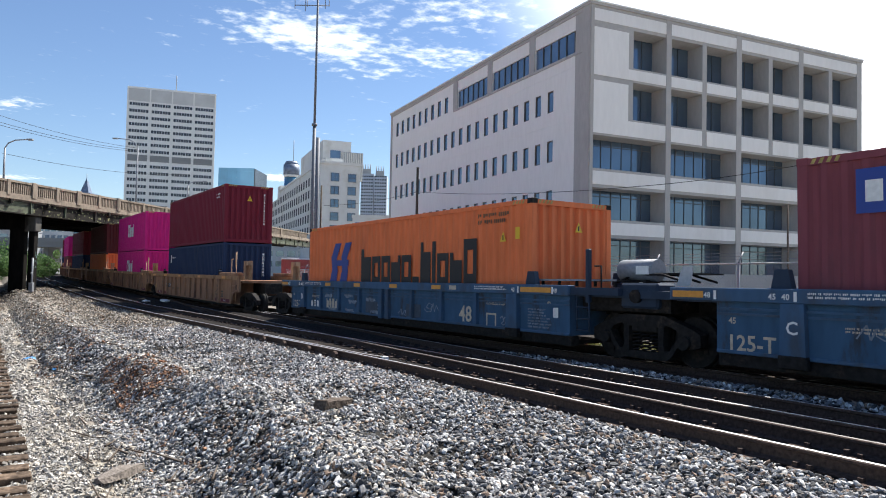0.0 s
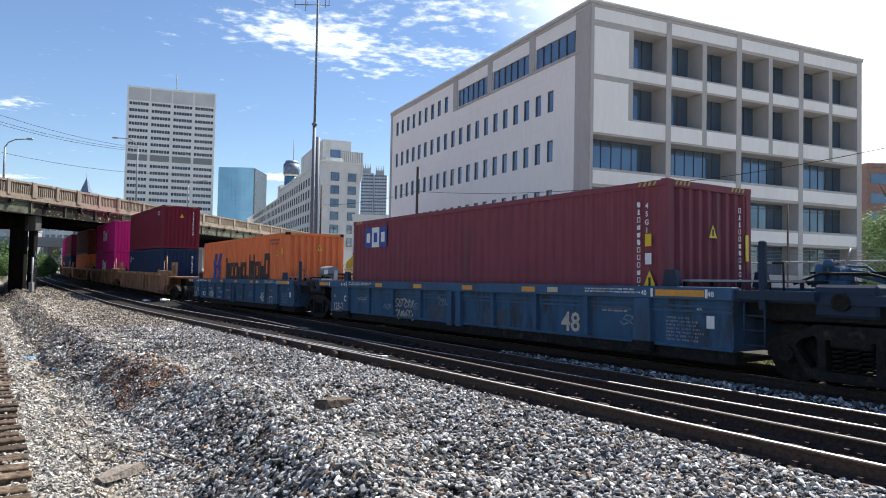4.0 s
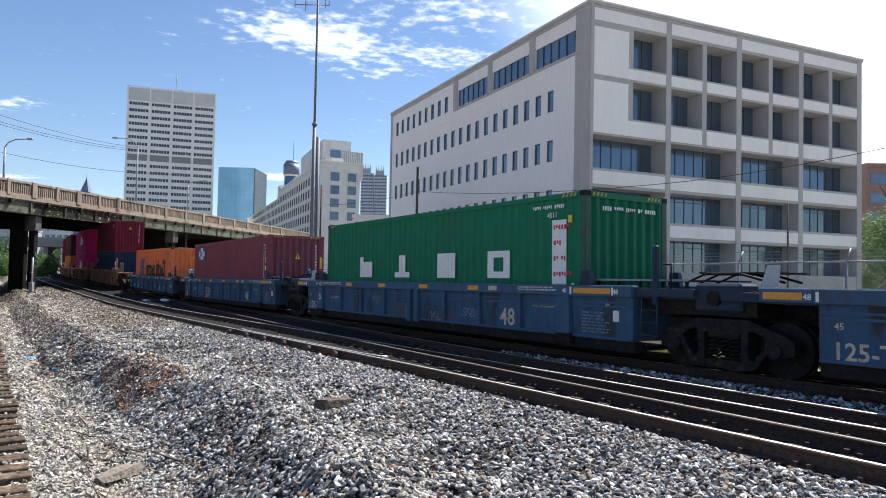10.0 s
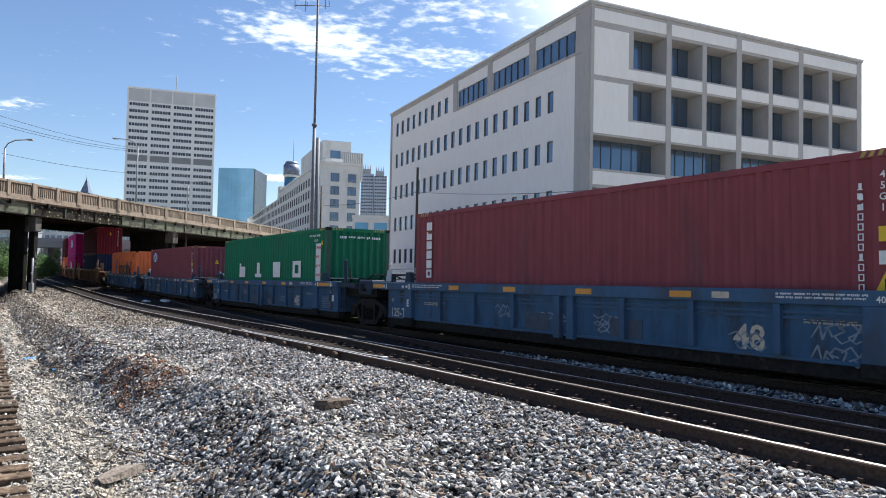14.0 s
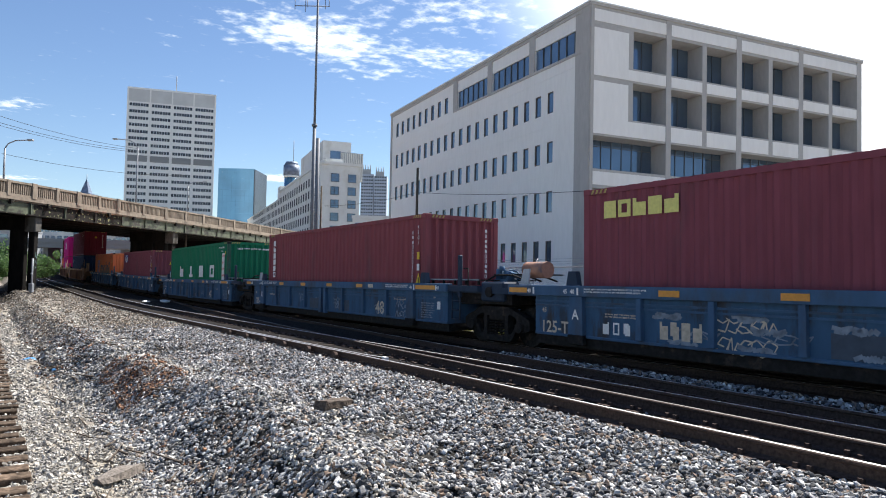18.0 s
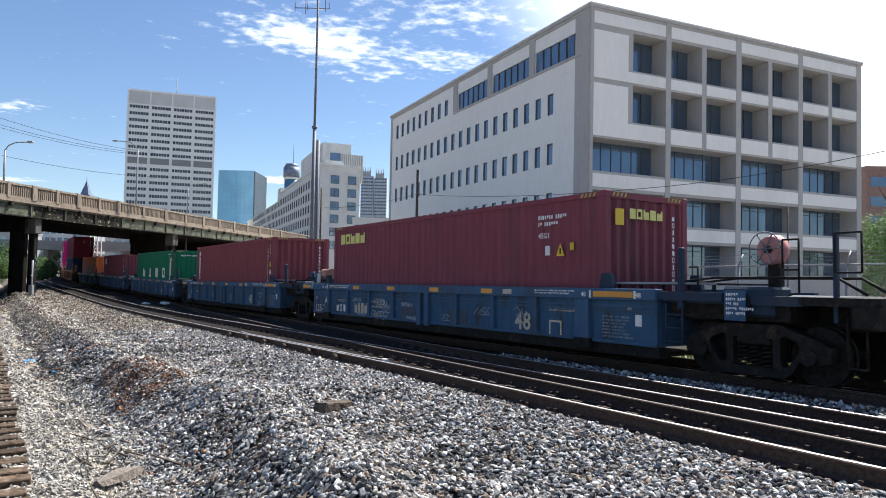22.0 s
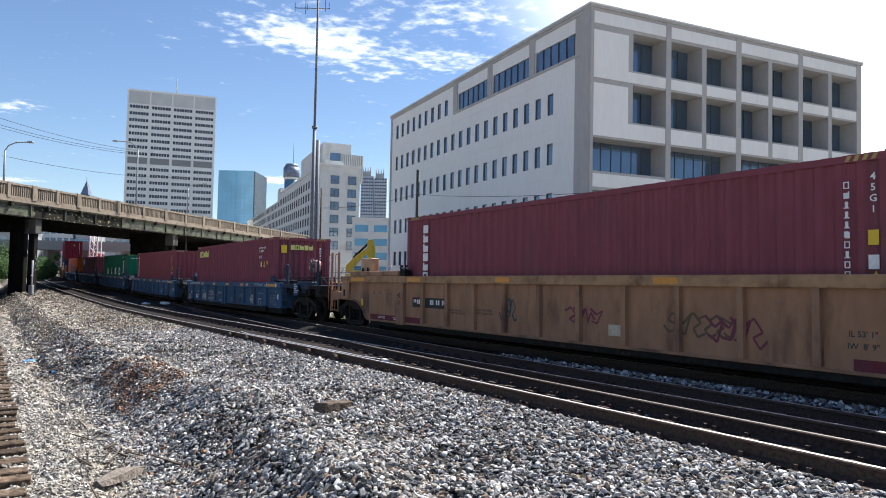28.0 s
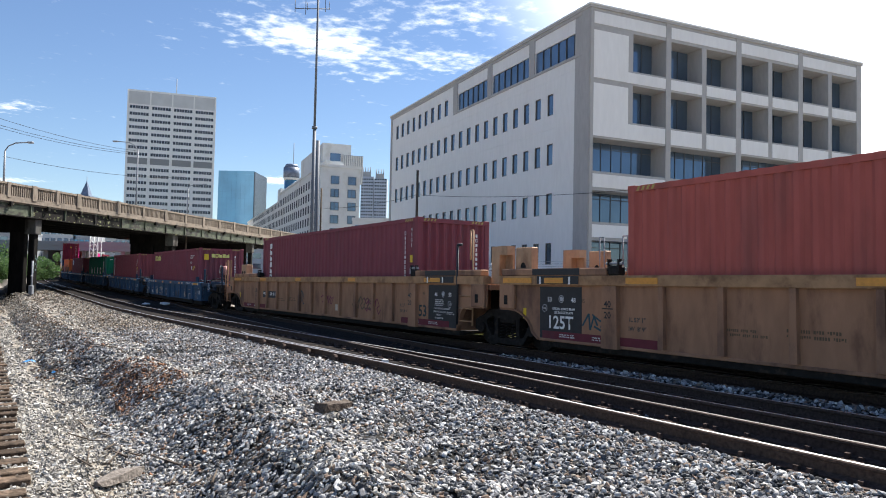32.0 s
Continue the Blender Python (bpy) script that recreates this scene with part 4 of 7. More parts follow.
wood_pole(-2.75, 70, 12.2)
wood_pole(22.0, 44, 6.4, .07, "slim dark pole behind the fence")
wood_pole(-33.0, 88.5, 6.9, .14, "short wooden pole beside the bridge")
wood_pole(-15.35, 86, 12.1, .14, "wooden pole by the mast")


def wire(pts, sag, r=.018, name="overhead_wire", label="thin sagging overhead wire"):
    bm = bmesh.new()
    line = []
    for a, b in zip(pts, pts[1:]):
        a, b = Vector(a), Vector(b)
        line += [a.lerp(b, i / 14) - Vector((0, 0, sag * 4 * (i / 14) * (1 - i / 14))) for i in range(15)]
    rings = [[bm.verts.new(q + Vector(o)) for o in ((r, 0, 0), (0, 0, r), (-r, 0, 0), (0, 0, -r))] for q in line]
    for a, b in zip(rings, rings[1:]):
        for i in range(4):
            bm.faces.new((a[i], b[i], b[(i + 1) % 4], a[(i + 1) % 4]))
    ob = part(name, bm, "steel_dark")
    return tagged(ob, label, "wire")


wire([(-39.4, 60, 14.6), (-34.95, 78, 14.95)], .35)
wire([(-39.4, 60, 14.0), (-34.95, 78, 14.75)], .35)
wire([(-39.4, 60, 13.75), (-34.95, 78, 14.55)], .35)
wire([(-40, 62, 11.5), (-33, 89, 13.5)], .6)
wire([(-15, 86, 9.6), (-2.75, 70, 9.7), (12.9, 46, 7.6), (22.9, 30, 8.3)], .35)


def street_lamp(x, y, z0, z1, arm, reach):
    t = thing("street_lamp", "grey street lamp with a curved arm on the bridge", "street lamp", Matrix.Translation((x, y, 0)))
    part("pole", bm_rod((0, 0, z0), (0, 0, z1), .10, 8, .07), "steel_grey", t)
    pts = [(0, 0, z1), (arm * .15, 0, z1 + (reach * .55)), (arm * .45, 0, z1 + reach * .9), (arm, 0, z1 + reach)]
    part("arm", bm_path(pts, .05), "steel_grey", t)
    part("lamp_head", bm_box(min(arm, arm * 1.25), -.16, z1 + reach - .08, max(arm, arm * 1.25), .16, z1 + reach + .07, bevel=.03), "steel_grey", t)


street_lamp(-37.5, 58.5, 7.4, 11.4, 1.9, .75)
street_lamp(-34.9, 78, 7.4, 15.0, -2.3, 1.0)
street_lamp(-33.9, 91, 7.4, 12.4, 2.0, .5)


# ---- fence, trees, weeds, parked machines ----
def chain_fence():
    f = thing("chain_link_fence", "galvanised chain-link fence with angled barbed-wire arms", "fence", Matrix.Translation(at(0, 18)) @ Matrix.Rotation(HEAD + math.pi / 2, 4, "Z"))
    L0, L1, z0, z1 = -18.0, 46.0, -.62, 2.05
    k = 0
    post = arm = None
    x = L0
    while x <= L1:
        m = Matrix.Translation((x, 0, rail_z(x)))
        if post is None:
            post = part("post", bm_rod((0, 0, z0 - .3), (0, 0, z1), .035, 8), "steel_grey", f)
            arm = part("arm", bm_rod((0, 0, z1), (.0, -.22, z1 + .33), .022, 6), "steel_grey", f)
            arm.matrix_basis = post.matrix_basis = m
        else:
            clone(post, m)
            clone(arm, m)
        x += 3.0
    for z in (z1 - .02,):
        bm = bmesh.new()
        xx = L0
        while xx < L1:
            rod(bm, (xx, 0, z + rail_z(xx)), (xx + 4, 0, z + rail_z(xx + 4)), .025, 6)
            xx += 4
        part("top_rail", bm, "steel_grey", f)
    for i in range(3):
        bm = bmesh.new()
        xx = L0
        while xx < L1:
            rod(bm, (xx, -.07 * i - .06, z1 + .1 + .1 * i + rail_z(xx)), (xx + 4, -.07 * i - .06, z1 + .1 + .1 * i + rail_z(xx + 4)), .007, 4)
            xx += 4
        tagged(part("barbed_wire", bm, "steel_grey", f), kind="stuff")
    bm = bmesh.new()
    h = z1 - z0
    x = L0
    while x < L1:
        for d in (1, -1):
            a = Vector((x if d > 0 else x + h, 0, z0 + rail_z(x)))
            b = Vector((x + h if d > 0 else x, 0, z1 + rail_z(x)))
            rod(bm, a, b, .0035, 3)
        x += .10
    m = part("chain_mesh", bm, "steel_grey", f)
    tagged(m, kind="stuff")


chain_fence()


def leaf_cloud(rg, centre, radii, count, size):
    """Vertices and faces of many small folded leaves spread through a lumpy crown."""
    vs, fs = [], []
    lumps = [(Vector((rg.gauss(0, .5), rg.gauss(0, .5), rg.gauss(0, .45))), rg.uniform(.28, .55)) for _ in range(16)]
    for _ in range(count):
        c, r = rg.choice(lumps)
        d = Vector((rg.gauss(0, 1), rg.gauss(0, 1), rg.gauss(0, 1))).normalized() * r * rg.random() ** .35
        p = c + d
        p = Vector((centre[0] + p.x * radii[0], centre[1] + p.y * radii[1], centre[2] + p.z * radii[2]))
        u = Vector((rg.gauss(0, 1), rg.gauss(0, 1), rg.gauss(0, 1))).normalized()
        w = u.orthogonal().normalized()
        n = u.cross(w)
        s = size * rg.uniform(.6, 1.3)
        k = len(vs)
        vs += [p - u * s, p + w * s * .5 + n * s * .12, p + u * s, p - w * s * .5 + n * s * .12]
        fs += [(k, k + 1, k + 2, k + 3)]
    return vs, fs


def tree(x, y, z, height, spread, seed, leaves=5000, size=.16, name="tree", label="leafy green broadleaf tree in full sun"):
    rg = random.Random(seed)
    t = thing(name, label, "tree" if name == "tree" else "bush", Matrix.Translation((x, y, z)))
    bm = bmesh.new()
    hh = height * .45
    rod(bm, (0, 0, 0), (.1, 0, hh), height * .028, 9, height * .018)
    for i in range(7):
        a = rg.uniform(0, 6.28)
        z0 = hh * rg.uniform(.6, 1)
        q = Vector((math.cos(a) * spread * .55, math.sin(a) * spread * .55, height * rg.uniform(.6, .85)))
        mid = Vector((.1, 0, z0)).lerp(q, .5) + Vector((0, 0, height * .05))
        rod(bm, (.1, 0, z0), mid, height * .012, 6, height * .008)
        rod(bm, mid, q, height * .008, 5, height * .003)
    part("trunk", bm, "bark", t)
    vs, fs = leaf_cloud(rg, (0, 0, height * .6), (spread, spread, height * .42), leaves, size)
    me = bpy.data.meshes.new("crown")
    me.from_pydata(vs, [], fs)
    me.materials.append(M["leaf"])
    c = new("crown", me)
    c.parent = t
    return t


tree(49.3, 74, -1, 17, 5.2, 3, 15000, .24)
tree(58, 82, -1, 13, 6, 4, 9000, .26)
tree(45.5, 58, -1, 7.5, 3.4, 8, 3500, .17)
for x, y, h, sp, sd in ((-64.8, 112, 5.6, 1.9, 11), (-70.6, 113, 4.8, 2.2, 12), (-74, 114, 5.6, 2.8, 13), (-81, 118, 6, 3.4, 14)):
    tree(x, y, -2.3, h, sp, sd, 2400, .2, "bush", "bright green bush growing beyond the bridge pier")
for x, y, h, sp, sd in ((-84, 130, 6, 4, 21), (-76, 125, 5, 3, 22), (-96, 150, 8, 5, 23)):
    tree(x, y, -2, h, sp, sd, 1500, .35, "bush", "green scrub beyond the bridge")


def far_woods():
    rg = random.Random(31)
    vs, fs = [], []
    for x in range(-420, 330, 14):
        y = 330 + rg.uniform(-20, 20) + abs(x) * .05
        v, f = leaf_cloud(rg, (x, y, 3), (11, 8, rg.uniform(3, 6)), 260, .9)
        fs += [tuple(i + len(vs) for i in q) for q in f]
        vs += v
    me = bpy.data.meshes.new("far_woods")
    me.from_pydata(vs, [], fs)
    me.materials.append(M["leaf"])
    tagged(new("far_woods", me), "distant belt of green trees behind the city blocks", "trees", kind="stuff")


far_woods()


def weeds():
    rg = random.Random(5)
    vs, fs = [], []
    for _ in range(9000):
        s, n = rg.uniform(-8, 32), rg.uniform(13.6, 17.6)
        p = at(s, n, ground_z(s, n))
        h, a = rg.uniform(.12, .5), rg.uniform(0, 6.28)
        w = Vector((math.cos(a), math.sin(a), 0)) * .018
        lean = Vector((rg.gauss(0, .1), rg.gauss(0, .1), h))
        k = len(vs)
        vs += [p - w, p + w, p + lean]
        fs.append((k, k + 1, k + 2))
    me = bpy.data.meshes.new("weeds")
    me.from_pydata(vs, [], fs)
    me.materials.append(M["grass"])
    tagged(new("weeds", me), "sunlit dry weeds beyond the tracks", "grass", kind="stuff")


weeds()


def excavator():
    t = thing("excavator", "yellow crawler excavator parked behind the tracks", "excavator", Matrix.Translation((-7.4, 55.5, -1.1)) @ Matrix.Rotation(radians(12), 4, "Z"))
    for y in (-1.0, 1.0):
        bm = bmesh.new()
        prism(bm, [(-1.7, .1), (-1.4, 0), (1.4, 0), (1.7, .1), (1.8, .4), (1.5, .75), (-1.5, .75), (-1.8, .4)], y - .28, y + .28, "y")
        bmesh.ops.recalc_face_normals(bm, faces=bm.faces[:])
        part("crawler", bm, "steel_dark", t)
    part("house", bm_box(-1.9, -1.2, .9, .9, 1.2, 2.0, bevel=.1), "machine", t)
    part("cab", bm_box(.0, -1.2, 1.6, 1.2, -.3, 2.9, bevel=.08), "machine", t)
    part("cab_window", bm_box(.1, -1.22, 2.0, 1.1, -1.2, 2.75), "window", t)
    bm = bmesh.new()
    prism(bm, [(-.5, 1.6), (-.35, 3.3), (.5, 4.15), (1.35, 4.75), (1.65, 5.0), (1.75, 4.6), (.8, 3.8), (.2, 3.0), (.15, 1.7)], -.2, .2, "y")
    bmesh.ops.recalc_face_normals(bm, faces=bm.faces[:])
    part("boom", bm, "machine", t)
    bm = bmesh.new()
    prism(bm, [(1.3, 5.35), (1.75, 5.45), (1.95, 4.6), (1.85, 2.2), (1.55, 2.2), (1.35, 4.4)], -.16, .16, "y")
    bmesh.ops.recalc_face_normals(bm, faces=bm.faces[:])
    part("stick", bm, "machine", t)
    part("cylinder", bm_rod((.2, .25, 3.9), (1.5, .25, 5.2), .09, 8), "steel_dark", t)
    part("bucket", bm_box(1.2, -.45, 1.5, 2.0, .45, 2.25, bevel=.12), "steel_dark", t)


M["machine"] = paint("yellow_machine_paint", (.62, .42, .05), .4)
excavator()


def box_truck():
    t = thing("box_truck", "parked red and white box truck", "truck", Matrix.Translation((-15.8, 75, -1.0)) @ Matrix.Rotation(radians(8), 4, "Z"))
    part("box_body", bm_box(-1.6, -1.1, .9, 2.6, 1.1, 3.6, bevel=.05), "faded_red", t)
    part("box_roof", bm_box(-1.62, -1.12, 3.6, 2.62, 1.12, 3.75, bevel=.03), "white", t)
    part("cab", bm_box(2.7, -1.0, .6, 4.2, 1.0, 2.6, bevel=.15), "white", t)
    part("windscreen", bm_box(4.05, -.85, 1.6, 4.22, .85, 2.4), "window", t)
    for x in (-.6, 3.3):
        for y in (-1.0, .75):
            part("wheel", bm_rod((x, y, .45), (x, y + .25, .45), .45, 14), "steel_dark", t)


box_truck()


def parked_car(x, y, turn, colour, label):
    t = thing("parked_car", label, "car", Matrix.Translation((x, y, -.75)) @ Matrix.Rotation(turn, 4, "Z"))
    bm = bmesh.new()
    prism(bm, [(-2.3, .35), (-2.3, .95), (-1.9, 1.05), (-1.3, 1.65), (.6, 1.68), (1.3, 1.1), (2.2, .95), (2.35, .6), (2.3, .35)], -.88, .88, "y")
    bmesh.ops.recalc_face_normals(bm, faces=bm.faces[:])
    bmesh.ops.bevel(bm, geom=bm.edges[:], offset=.05, segments=1, affect="EDGES")
    part("body", bm, colour, t)
    for y in (-.885, .87):
        part("side_window", bm_box(-1.25, y, 1.1, .7, y + .015, 1.55), "window", t)
    for x in (-1.4, 1.4):
        for y in (-.9, .7):
            w = part("wheel", bm_rod((x, y, .33), (x, y + .2, .33), .33, 16), "steel_dark", t)
            part("rim", bm_rod((x, y - .01, .33), (x, y + .21, .33), .2, 12), "steel_grey", w)


parked_car(21.5, 27.5, radians(38), "navy", "dark blue estate car parked behind the fence")
parked_car(27.5, 31, radians(38), "white", "white car parked behind the fence")


# ---- ballast and litter ----
STONE = [(0, 0, 1)] + [(.894 * math.cos(k * math.pi * .4), .894 * math.sin(k * math.pi * .4), .447) for k in range(5)] \
    + [(.894 * math.cos((k + .5) * math.pi * .4), .894 * math.sin((k + .5) * math.pi * .4), -.447) for k in range(5)] + [(0, 0, -1)]
STONE_TRI = [t for k in range(5) for t in ((0, 1 + k, 1 + (k + 1) % 5), (1 + k, 6 + k, 1 + (k + 1) % 5), (6 + k, 6 + (k + 1) % 5, 1 + (k + 1) % 5), (11, 6 + (k + 1) % 5, 6 + k))]
CHIP = [(x, y, z) for x in (-1, 1) for y in (-1, 1) for z in (-1, 1)]
CHIP_TRI = [(0, 1, 3), (0, 3, 2), (4, 6, 7), (4, 7, 5), (0, 4, 5), (0, 5, 1), (2, 3, 7), (2, 7, 6), (0, 2, 6), (0, 6, 4), (1, 5, 7), (1, 7, 3)]


def stones(name, label, mat, regions, seed, fine=False):
    """Loose stones over stretches of the plan: (s0, s1, n0, n1, count, least, most radius); they lie on their flat sides."""
    rng = np.random.default_rng(seed)
    base, tri = (np.array(STONE), np.array(STONE_TRI)) if fine else (np.array(CHIP, float) * .8, np.array(CHIP_TRI))
    nv = len(base)
    V, F, k = [], [], 0
    for s0, s1, n0, n1, count, r0, r1 in regions:
        # more of them near the camera, where they are seen singly
        s = s0 + (s1 - s0) * rng.random(count) ** 1.25
        n = n0 + (n1 - n0) * rng.random(count)
        r = r0 + (r1 - r0) * rng.random(count) ** 2
        v = base[None] * (1 + .24 * rng.normal(size=(count, nv, 3))).clip(.45, 1.5)
        v *= (np.array([1.25, .86, .60]) * (1 + .16 * rng.normal(size=(count, 3))).clip(.6, 1.4))[:, None, :]
        # tilt about a level axis, then turn about the upright
        for axis, angle in ((0, rng.normal(size=count) * .48), (1, rng.normal(size=count) * .48), (2, rng.random(count) * 6.2832)):
            a, b = [q for q in range(3) if q != axis]
            c, d = np.cos(angle)[:, None], np.sin(angle)[:, None]
            va, vb = v[..., a] * c - v[..., b] * d, v[..., a] * d + v[..., b] * c
            v[..., a], v[..., b] = va, vb
        place = np.array([(*at(x, y).xy, ground_z(x, y)) for x, y in zip(s.tolist(), n.tolist())])
        # they lie along the slope
        slope = np.array([(ground_z(x, y + .06) - ground_z(x, y - .06)) / .12 for x, y in zip(s.tolist(), n.tolist())])
        v[..., 2] += .5 * slope.clip(-.7, .7)[:, None] * (v[..., 0] * CA + v[..., 1] * SA)
        place[:, 2] += r * rng.uniform(-.15, 1.25, count)
        V.append((v * r[:, None, None] + place[:, None, :]).reshape(-1, 3))
        F.append((tri[None] + nv * (k + np.arange(count))[:, None, None]).reshape(-1, 3))
        k += count
    V, F = np.concatenate(V), np.concatenate(F)
    me = bpy.data.meshes.new(name)
    me.vertices.add(len(V))
    me.vertices.foreach_set("co", V.ravel())
    me.loops.add(F.size)
    me.loops.foreach_set("vertex_index", F.ravel())
    me.polygons.add(len(F))
    me.polygons.foreach_set("loop_start", np.arange(0, F.size, 3))
    me.update(calc_edges=True)
    me.shade_flat()
    me.materials.append(M[mat])
    return tagged(new(name, me), label, "ballast", kind="stuff")


stones("ballast", "crushed grey ballast stones heaped beside the rails", "ballast",
       [(2.0, 12, 1.45, 5.85, 54000, .012, .033)], 1, True)
stones("ballast", "grey ballast stones further along the heap", "ballast",
       [(10, 26, 1.5, 5.8, 50000, .012, .029), (-9, 2.2, 1.3, 5.85, 11000, .022, .05), (-4, 9, 8.70, 9.40, 4200, .016, .036), (9, 11.5, 8.8, 9.3, 350, .016, .03), (-9, -4, 8.68, 9.42, 900, .02, .04), (1, 20, 5.75, 6.9, 160, .015, .025)], 8)
stones("dirty_ballast", "brown dirty ballast near the bridge", "clod", [(24, 62, 1.2, 5.6, 20000, .018, .042), (36, 78, -3, 2.5, 5000, .025, .06), (55, 78, 2.5, 5, 2000, .04, .08)], 6)
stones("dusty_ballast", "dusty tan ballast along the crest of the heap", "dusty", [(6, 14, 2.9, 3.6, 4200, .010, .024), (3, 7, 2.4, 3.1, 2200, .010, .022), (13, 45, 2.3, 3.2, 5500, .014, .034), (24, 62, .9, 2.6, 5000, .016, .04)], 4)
stones("gravel", "pale dusty gravel beside the low track", "gravel", [(4, 16, .2, 1.7, 20000, .009, .026), (6, 17, 1.6, 2.15, 2600, .010, .026), (14, 48, .2, 1.6, 9000, .018, .04), (3, 30, -2.2, .4, 4000, .012, .03), (-9, 4.2, -2.6, 1.7, 3000, .014, .032)], 2)
stones("litter", "brown bark and leaf litter on the gravel", "litter", [(12.3, 15.8, 1.9, 2.9, 4000, .013, .030), (18, 44, 1.0, 2.6, 2800, .014, .034), (7, 12, 1.6, 2.8, 200, .012, .03)], 3)


def log(s, n, length, r, turn, lift, mat, label, taper=0.0):
    rg = random.Random(int(s * 100))
    bm = bmesh.new()
    prism(bm, [(-r, -r * .5), (r * .9, -r * .6), (r, r * .3), (r * .4, r * .6), (-r * .8, r * .5)], -length / 2, length / 2, "x")
    bmesh.ops.subdivide_edges(bm, edges=[e for e in bm.edges if abs(e.verts[0].co.x - e.verts[1].co.x) > .1], cuts=4)
    for v in bm.verts:
        v.co += Vector((rg.uniform(-.05, .05) if abs(v.co.x) > length * .49 else 0, rg.uniform(-.16, .16) * r, rg.uniform(-.16, .16) * r))
        k = 1 - taper * (abs(v.co.x) / (length / 2)) ** 2
        v.co.y *= k
        v.co.z *= k
    bmesh.ops.recalc_face_normals(bm, faces=bm.faces[:])
    ob = part("driftwood", bm, mat)
    p = at(s, n, ground_z(s, n) + lift)
    ob.matrix_basis = Matrix.Translation(p) @ Euler((0, radians(3), turn)).to_matrix().to_4x4()
    return tagged(ob, label, "wood")


log(7.88, 3.58, .48, .09, radians(55), .10, "old_wood", "broken brown piece of wood lying on the ballast")
log(8.8, 1.33, .86, .10, radians(80), .06, "driftwood", "weathered grey log among the gravel", .6)
rg = random.Random(17)
for i in range(110):
    s, n = 7 + 27 * rg.random() ** (1.4 if i < 70 else .8), rg.uniform(.95, 2.6)
    p = at(s, n, ground_z(s, n) + .04)
    a = rg.gauss(2.3, .5)
    l = rg.uniform(.25, 1.1)
    d = Vector((math.cos(a), math.sin(a), 0)) * l / 2
    ob = part("stick", bm_rod(p - d, p + d + Vector((0, 0, rg.uniform(0, .05))), rg.uniform(.008, .02), 5, .006), "bark")
    tagged(ob, "dry brown stick lying on the gravel", "stick", "sticks")
for i, (s, n, k) in enumerate(((22.1, 1.0, .17), (18.5, 1.35, .08), (20.5, 1.6, .08), (46, 8.3, .25), (44, 9.0, .3))):
    bm = bmesh.new()
    bmesh.ops.create_icosphere(bm, subdivisions=2, radius=k)
    for v in bm.verts:
        v.co *= rg.uniform(.6, 1.2)
        v.co.z *= .35
    ob = part("plastic_scrap", bm, "blue_scrap" if i < 2 else "white")
    ob.location = at(s, n, ground_z(s, n) + .05)
    tagged(ob, "crumpled blue plastic scrap on the gravel" if i < 2 else "crumpled white plastic scrap on the gravel", "litter")


def signal_post():
    t = thing("signal_post", "grey pipe post with a small relay box by the tracks", "post", Matrix.Translation(at(63.2, 3.0, -1.35)))
    part("pipe", bm_rod((0, 0, 0), (0, 0, 3.4), .07, 8), "steel_grey", t)
    part("relay_box", bm_box(-.02, -.40, .75, .26, -.08, 1.45, bevel=.02), "steel_grey", t)
    part("bracket", bm_rod((0, 0, 2.2), (.2, -.5, 2.2), .05, 6), "steel_grey", t)


signal_post()

# ---- the train ----
CL, CW, CH = 12.192, 2.438, 2.896
FLOOR_Z = .36
NEARY = CW / 2 + .002


def corrugated(length, height, pitch, depth):
    """A standing corrugated sheet in the xz plane, its outer crests at y = 0, from 0 to length."""
    bm = bmesh.new()
    xs = []
    n = max(1, round(length / pitch))
    p = length / n
    for i in range(n):
        for f, d in ((0, 0), (.30, 0), (.50, 1), (.80, 1)):
            xs.append((p * (i + f), -depth * d))
    xs.append((length, 0))
    A = [bm.verts.new((x, y, 0)) for x, y in xs]
    B = [bm.verts.new((x, y, height)) for x, y in xs]
    for i in range(len(xs) - 1):
        bm.faces.new((A[i + 1], A[i], B[i], B[i + 1]))
    return bm


